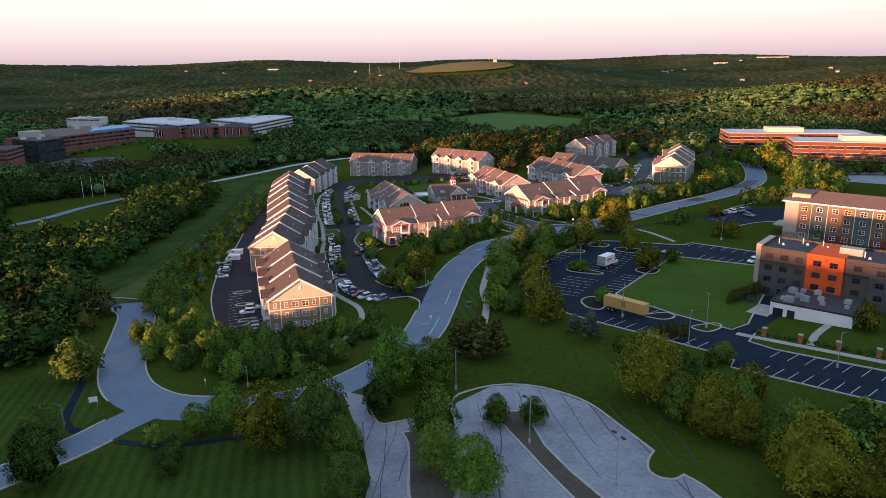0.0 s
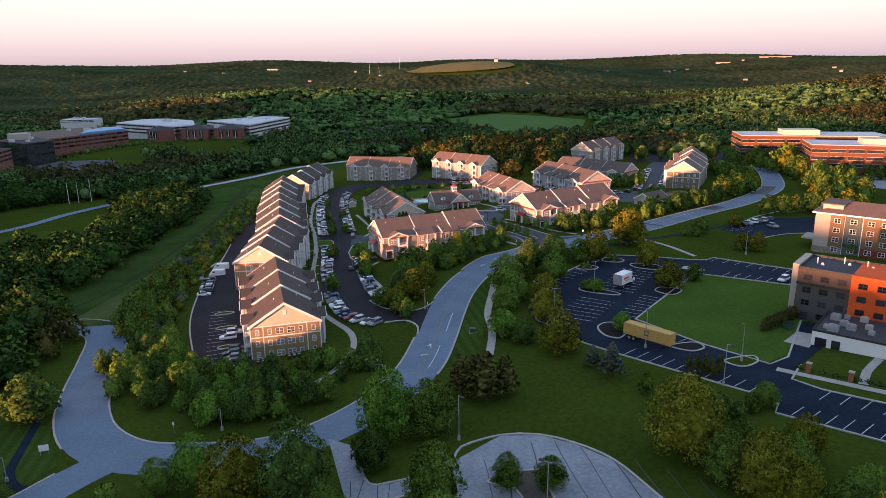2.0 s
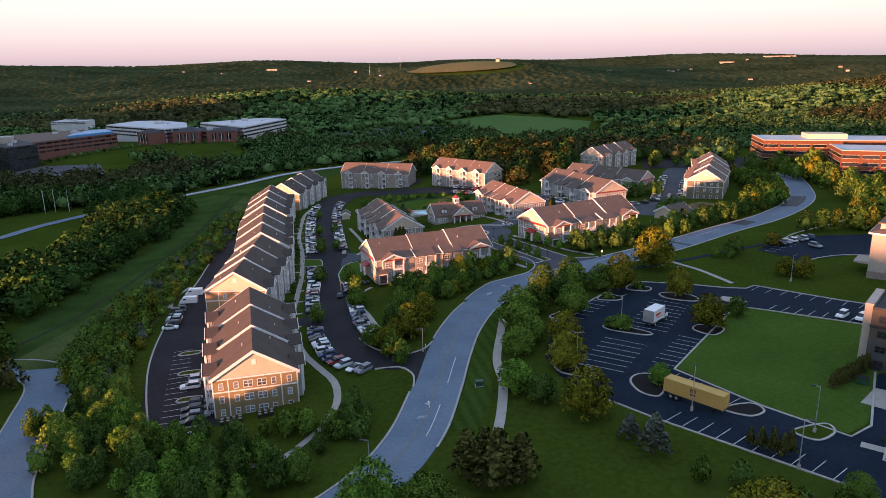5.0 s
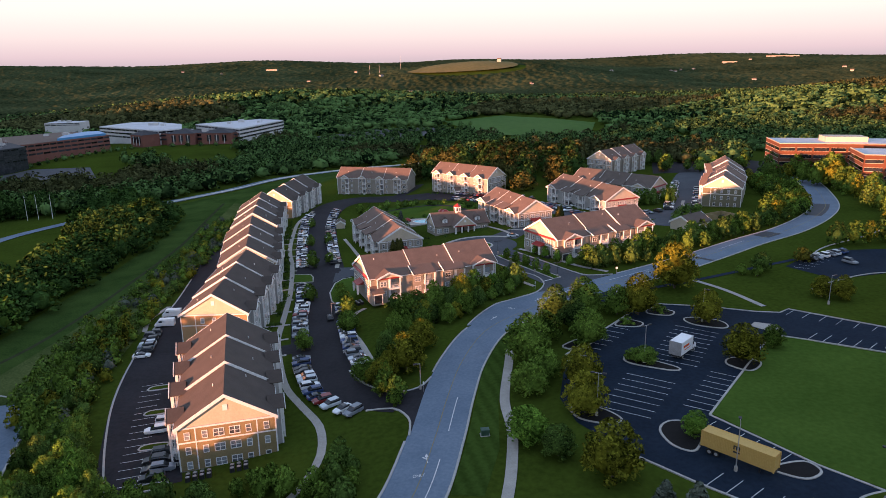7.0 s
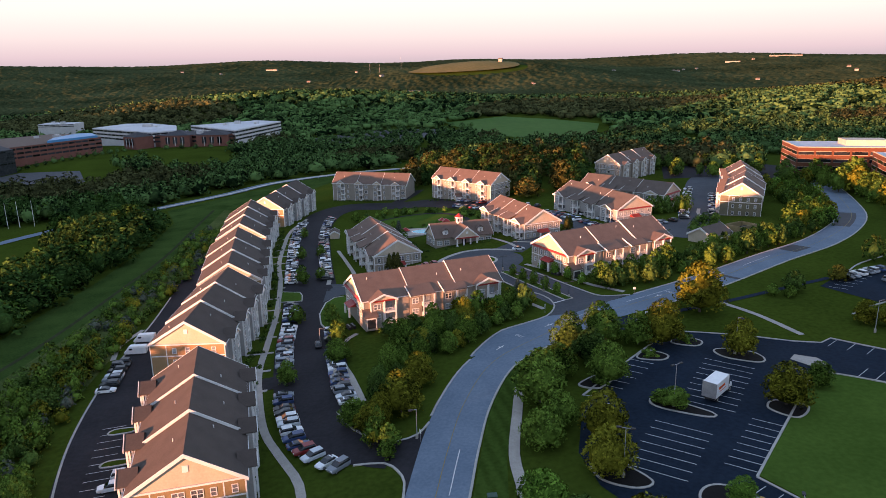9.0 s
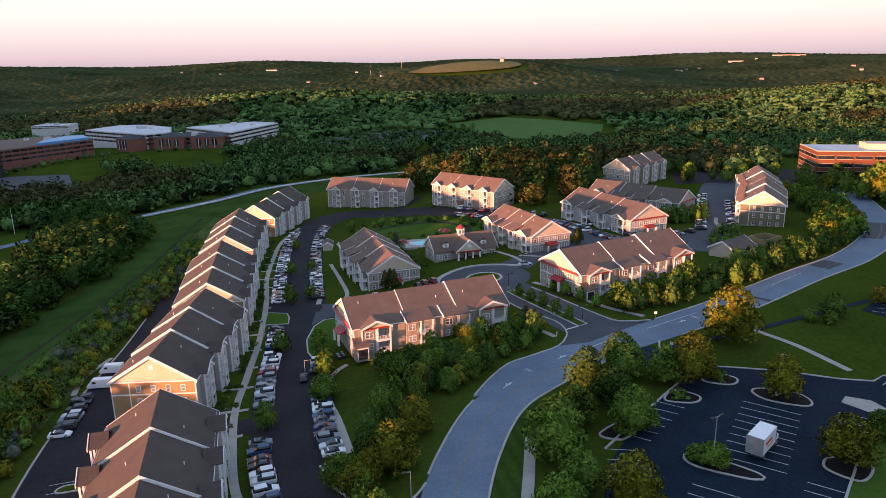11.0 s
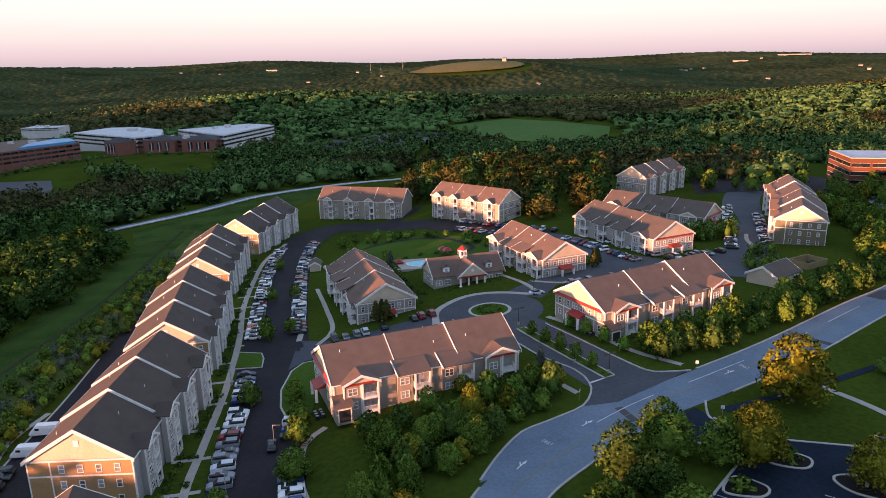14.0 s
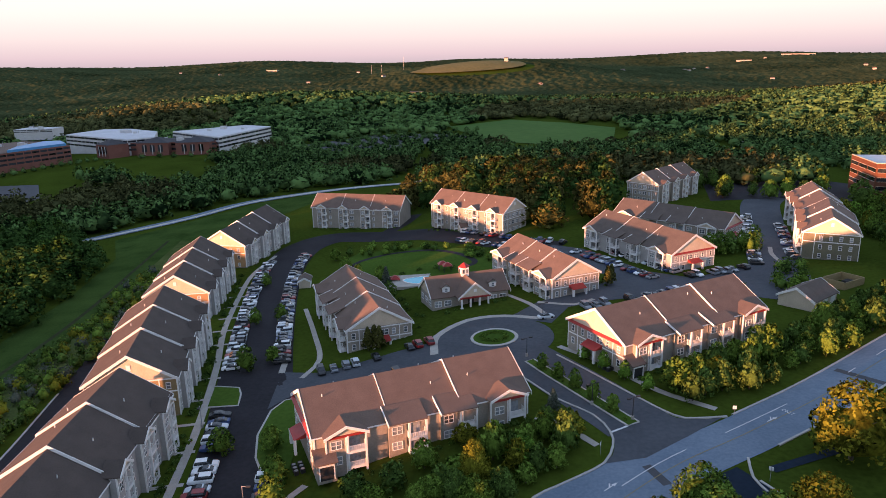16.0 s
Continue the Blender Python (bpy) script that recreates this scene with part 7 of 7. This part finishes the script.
for i in range(26):
    bush(71 + 1.75 * i + rng.uniform(-.3, .3), 160.2 - 1.29 * i + rng.uniform(-.3, .3), rng.uniform(1.5, 2.2), "D", "in the hotel garden", "hotel garden bushes")
for i in range(12):
    tree(72 + 1.0 * i, 181.5 + 0.75 * i, 2.4, "P", 0.9, "as a dark hedge by the bins", "bin hedge")
for x, y in ((-30, 328), (-28.5, 326.6), (-31.6, 327), (36, 364), (37.5, 366)):
    tree(x, y, 3.8, "P", 1.0, "beside the apartment gable", "gable conifers")
for i in range(22):
    bush(-47.5 - 2.15 * i + rng.uniform(-.4, .4), 213 + 9.4 * i, rng.uniform(1.6, 2.6), "D", "beside the walk", "walk bushes")
for x, y in ((-46.2, 240), (-54, 281.5), (-61.5, 320), (-70, 354.5), (-78.5, 395), (-38, 262), (-44, 282), (-56, 325), (-63, 358)):
    tree(x, y, rng.uniform(3.6, 5.2), "G", 1.1, "on a parking island", "island trees")
tree(36.8, 215.4, 5.6, "G", 0.66, "on a car park island", "island bushes")
tree(34.6, 216.6, 4.0, "G", 0.7, "on a car park island", "island bushes")
for x, y in ((25, 226.5), (38, 239), (48.5, 247)):
    bush(x, y, 4.4, "G", "on a car park island", "island bushes")


def wedge(x, y, pad=60):
    return np.abs(x) < 0.66 * (y + 20) + pad


def near_west(x, y):
    edge = np.interp(y, [90, 150, 158, 215, 228, 250, 300, 360, 430, 480, 520, 620], [-150, -138, -108, -120, -138, -143, -139, -144, -156, -200, -230, -230])
    road = 99.0 + 0 * x
    for ax, ay, bx, by, r in ((-258, 452, -205, 335, 30), (-280, 440, -250, 385, 24), (-330, 340, -250, 375, 14)):
        k = np.clip(((x - ax) * (bx - ax) + (y - ay) * (by - ay)) / ((bx - ax) ** 2 + (by - ay) ** 2), 0, 1)
        road = np.minimum(road, np.hypot(x - ax - k * (bx - ax), y - ay - k * (by - ay)) - r)
    return (x < edge) & (road > 0) & wedge(x, y, 40)


pn = scatter(-420, -100, 92, 520, 9.6, near_west, 3)
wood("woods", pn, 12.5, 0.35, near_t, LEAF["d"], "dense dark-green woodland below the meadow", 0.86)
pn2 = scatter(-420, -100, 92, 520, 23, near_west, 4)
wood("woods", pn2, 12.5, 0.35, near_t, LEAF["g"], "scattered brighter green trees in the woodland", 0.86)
pr = scatter(-150, -108, 150, 212, 10, lambda x, y: (x < -113) & (y > 172), 5)
wood("woods", pr, 9.5, 0.25, near_t, LEAF["o"], "rust-tinged trees beside the road bend")


def clear(x, y):
    """Where no wood stands in the middle distance."""
    def disc(rows):
        return np.any([np.hypot(x - cx, y - cy) < r for cx, cy, r in rows], axis=0)
    field = disc(((20, 1100, 70), (60, 1150, 70), (60, 1030, 75), (110, 1040, 70), (120, 960, 62), (80, 930, 58), (40, 960, 52), (115, 890, 50), (70, 870, 45)))
    campus = disc(((-310, 970, 60), (-270, 930, 55), (-330, 900, 60), (-410, 925, 65), (-440, 960, 45), (-300, 845, 62), (-370, 820, 55), (-430, 800, 68), (-470, 810, 45), (-410, 740, 60), (-440, 695, 45), (-385, 660, 62), (-435, 625, 36), (-330, 640, 46), (-300, 770, 58), (-262, 740, 50), (-240, 700, 32), (-340, 740, 40), (-615, 1120, 45), (-590, 1050, 30), (-258, 425, 48)))
    lot = disc(((-150, 880, 45), (-100, 940, 60), (-60, 1000, 60), (-110, 1020, 60), (-160, 960, 55), (-30, 1010, 35), (-95, 870, 30)))
    offices = (x > 150) & (x < 330) & (y > 330) & (y < 540) & (y > 560 - 1.3 * (x - 185) - 190)
    return ~(field | campus | lot | offices)


def bend(x, y):
    return np.abs(x - np.interp(y, [330, 394, 440, 530, 620], [130, 164, 182, 202, 220])) > 13


def mid_keep(x, y):
    behind_row = (x < 60) & (x > -70) & (y > 502) | (x >= 60) & (y > 545) | (x <= -70) & (y > 530)
    behind_row |= (x > 3) & (x < 68) & (y < 560) & (y > np.interp(x, [3, 18, 36, 55, 68], [478, 448, 445, 466, 512]))
    west = (x < -228) & (y > 480) | (x < -150) & (y > 610)
    east = (x > 225) & (y > 300) | (x > 100) & (x < 205) & (y > 566) | (x > 205) & (y > 540)
    edge = np.interp(x, [-330, -215, -193, -165, -140, -93, -52, -20], [560, 500, 522, 553, 592, 624, 643, 652])
    west |= (x < -60) & (x > -330) & (y > edge)
    behind_row &= (x > -44) & (np.abs(y - np.interp(x, [-44, -20], [628, 636])) > 10 * (x < -20))
    return wedge(x, y, 50) & clear(x, y) & (behind_row | west | east) & bend(x, y) 


pm = scatter(-700, 720, 300, 900, 12.0, mid_keep, 8)
tall = (pm[:, 0] > -62) & (pm[:, 0] < 75) & (pm[:, 1] < 600)
pt = pm[tall]
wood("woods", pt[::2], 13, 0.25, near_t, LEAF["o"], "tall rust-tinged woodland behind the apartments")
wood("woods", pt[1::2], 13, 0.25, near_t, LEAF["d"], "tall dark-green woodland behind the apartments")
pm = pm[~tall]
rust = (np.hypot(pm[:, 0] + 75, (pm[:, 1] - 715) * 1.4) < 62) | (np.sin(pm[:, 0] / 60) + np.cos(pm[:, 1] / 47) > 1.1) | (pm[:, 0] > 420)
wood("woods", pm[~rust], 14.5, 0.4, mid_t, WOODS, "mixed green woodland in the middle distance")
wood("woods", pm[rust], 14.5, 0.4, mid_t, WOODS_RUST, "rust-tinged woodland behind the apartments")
plots = scatter(-215, 0, 800, 1080, 11, lambda x, y: ~clear(x, y) & (np.sin(x / 6 + y / 9) > -0.45), 9)
wood("woods", plots, 7.5, 0.3, mid_t, WOODS, "rows of trees on the far car park")
camp = scatter(-470, -300, 600, 720, 13, lambda x, y: wedge(x, y) & (np.sin(x / 23) + np.cos(y / 19) > 0.1) & (y < 640 - (x + 400) * 0.6), 12)
row = np.array([(-418 + 3.4 * i, 694 + 8.6 * i) for i in range(15)] + [(-440 - 6 * i, 655 - 3 * i) for i in range(4)] + [(-330 + 16 * i, 826 + 3 * (i % 2)) for i in range(4)])
wood("woods", row, 6.5, 0.3, mid_t, WOODS, "clumps of trees along the campus walls")
wood("woods", camp, 6, 0.4, mid_t, WOODS, "clumps of trees before the research campus")
pf = scatter(-1250, 1250, 900, 1650, 13.6, lambda x, y: wedge(x, y, 40) & clear(x, y) & (np.hypot(x, y) < 1650), 10)
rust = (np.sin(pf[:, 0] / 130) + np.cos(pf[:, 1] / 110 + 1) > 0.9) | (pf[:, 0] > 560)
wood("woods", pf[~rust], 13.5, 0.4, far_t, WOODS, "far green woodland")
wood("woods", pf[rust], 13.5, 0.4, far_t, WOODS_RUST, "far rust-tinged woodland")


def domes(x, y, cell, rs):
    """Height of a close canopy, 0 to 1: the round tops of trees, one to each cell of a jittered grid."""
    jit = rs.uniform(0.15, 0.85, (256, 256, 2))
    tall = rs.uniform(0.45, 1.0, (256, 256))
    gx, gy = np.floor(x / cell).astype(int), np.floor(y / cell).astype(int)
    best = np.zeros(x.shape)
    for a in (-1, 0, 1):
        for b in (-1, 0, 1):
            i, j = (gx + a) % 256, (gy + b) % 256
            d = np.hypot(x / cell - gx - a - jit[i, j, 0], y / cell - gy - b - jit[i, j, 1])
            best = np.maximum(best, tall[i, j] * np.sqrt(np.clip(1 - (d / 0.85) ** 2, 0, 1)))
    return best


def far_canopy():
    """The leafy skin of the farthest hills."""
    rs = np.random.RandomState(5)
    na, nr = 600, 215
    ang = np.linspace(radians(90 - 38), radians(90 + 38), na)
    rad = 1560 * (4750 / 1560) ** np.linspace(0, 1, nr)
    a, r = np.meshgrid(ang, rad)
    a = a + rs.uniform(-0.35, 0.35, a.shape) * (ang[1] - ang[0])
    x, y = r * np.cos(a), r * np.sin(a)
    bald = np.clip(3 * np.exp(-((((x + 5) / 165) ** 2 + ((y - 2330) / 120) ** 2) ** 2)), 0, 1)
    z = land(x, y) + 12 * domes(x, y, 14.0, rs) * (1 - bald) + rs.uniform(-0.8, 0.8, x.shape) - 6 * bald
    v = np.stack([x, y, z], -1).reshape(-1, 3)
    i = (np.arange(nr - 1)[:, None] * na + np.arange(na - 1)[None]).ravel()
    f = np.concatenate([np.stack([i, i + na, i + 1], 1), np.stack([i + 1, i + na, i + na + 1], 1)])
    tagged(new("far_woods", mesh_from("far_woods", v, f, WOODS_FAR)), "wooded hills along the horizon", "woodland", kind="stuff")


far_canopy()
patch("hill_meadow", [(-5 + 160 * cos(2 * pi * i / 30) - 40 * (sin(2 * pi * i / 30) < 0) * (1 - cos(2 * pi * i / 30)) / 2, 2335 + 105 * sin(2 * pi * i / 30)) for i in range(30)], 3.0, DRY, "bare tawny meadow on the hilltop", grid=30)
# scattered far houses
for i in range(28):
    x, y = rng.uniform(-1500, 1700), rng.uniform(1500, 3600)
    if abs(x) > 0.62 * y:
        continue
    h = thing("far_house", x, y, gz(x, y) + 8, rng.uniform(0, 180), "small pale far house among the trees", "house", "far houses")
    part("wall", boxes((-6, 6, -4, 4, -8, 3.5)), PALE, h)
    part("roof", made(gable_roof, -6.5, 6.5, 0, 4, 3.5, 6), SHINGLE, h)
for x, y, h in ((-330, 2420, 70), (-300, 2440, 62), (-225, 2400, 84)):
    r = thing("radio_mast", x, y, gz(x, y), 0, "thin grey radio mast on the far ridge", "mast", "radio masts")
    part("pole", made(tube, 0, 0, 0, h * 0.6, 0.4, 0.25, 5), METAL, r)
for x, y, l in ((1500, 3550, 150), (1180, 3350, 60), (-900, 3300, 50), (-360, 1880, 46), (-150, 1900, 40)):
    r = thing("far_building", x, y, gz(x, y) + 6, rng.uniform(-8, 8), "long pale far building on the hills", "building", "far buildings")
    part("wall", boxes((-l / 2, l / 2, -10, 10, -16, 7)), PALE, r)
    part("roof", boxes((-l / 2 - 1, l / 2 + 1, -11, 11, 7, 8)), ROOF_DARK, r)
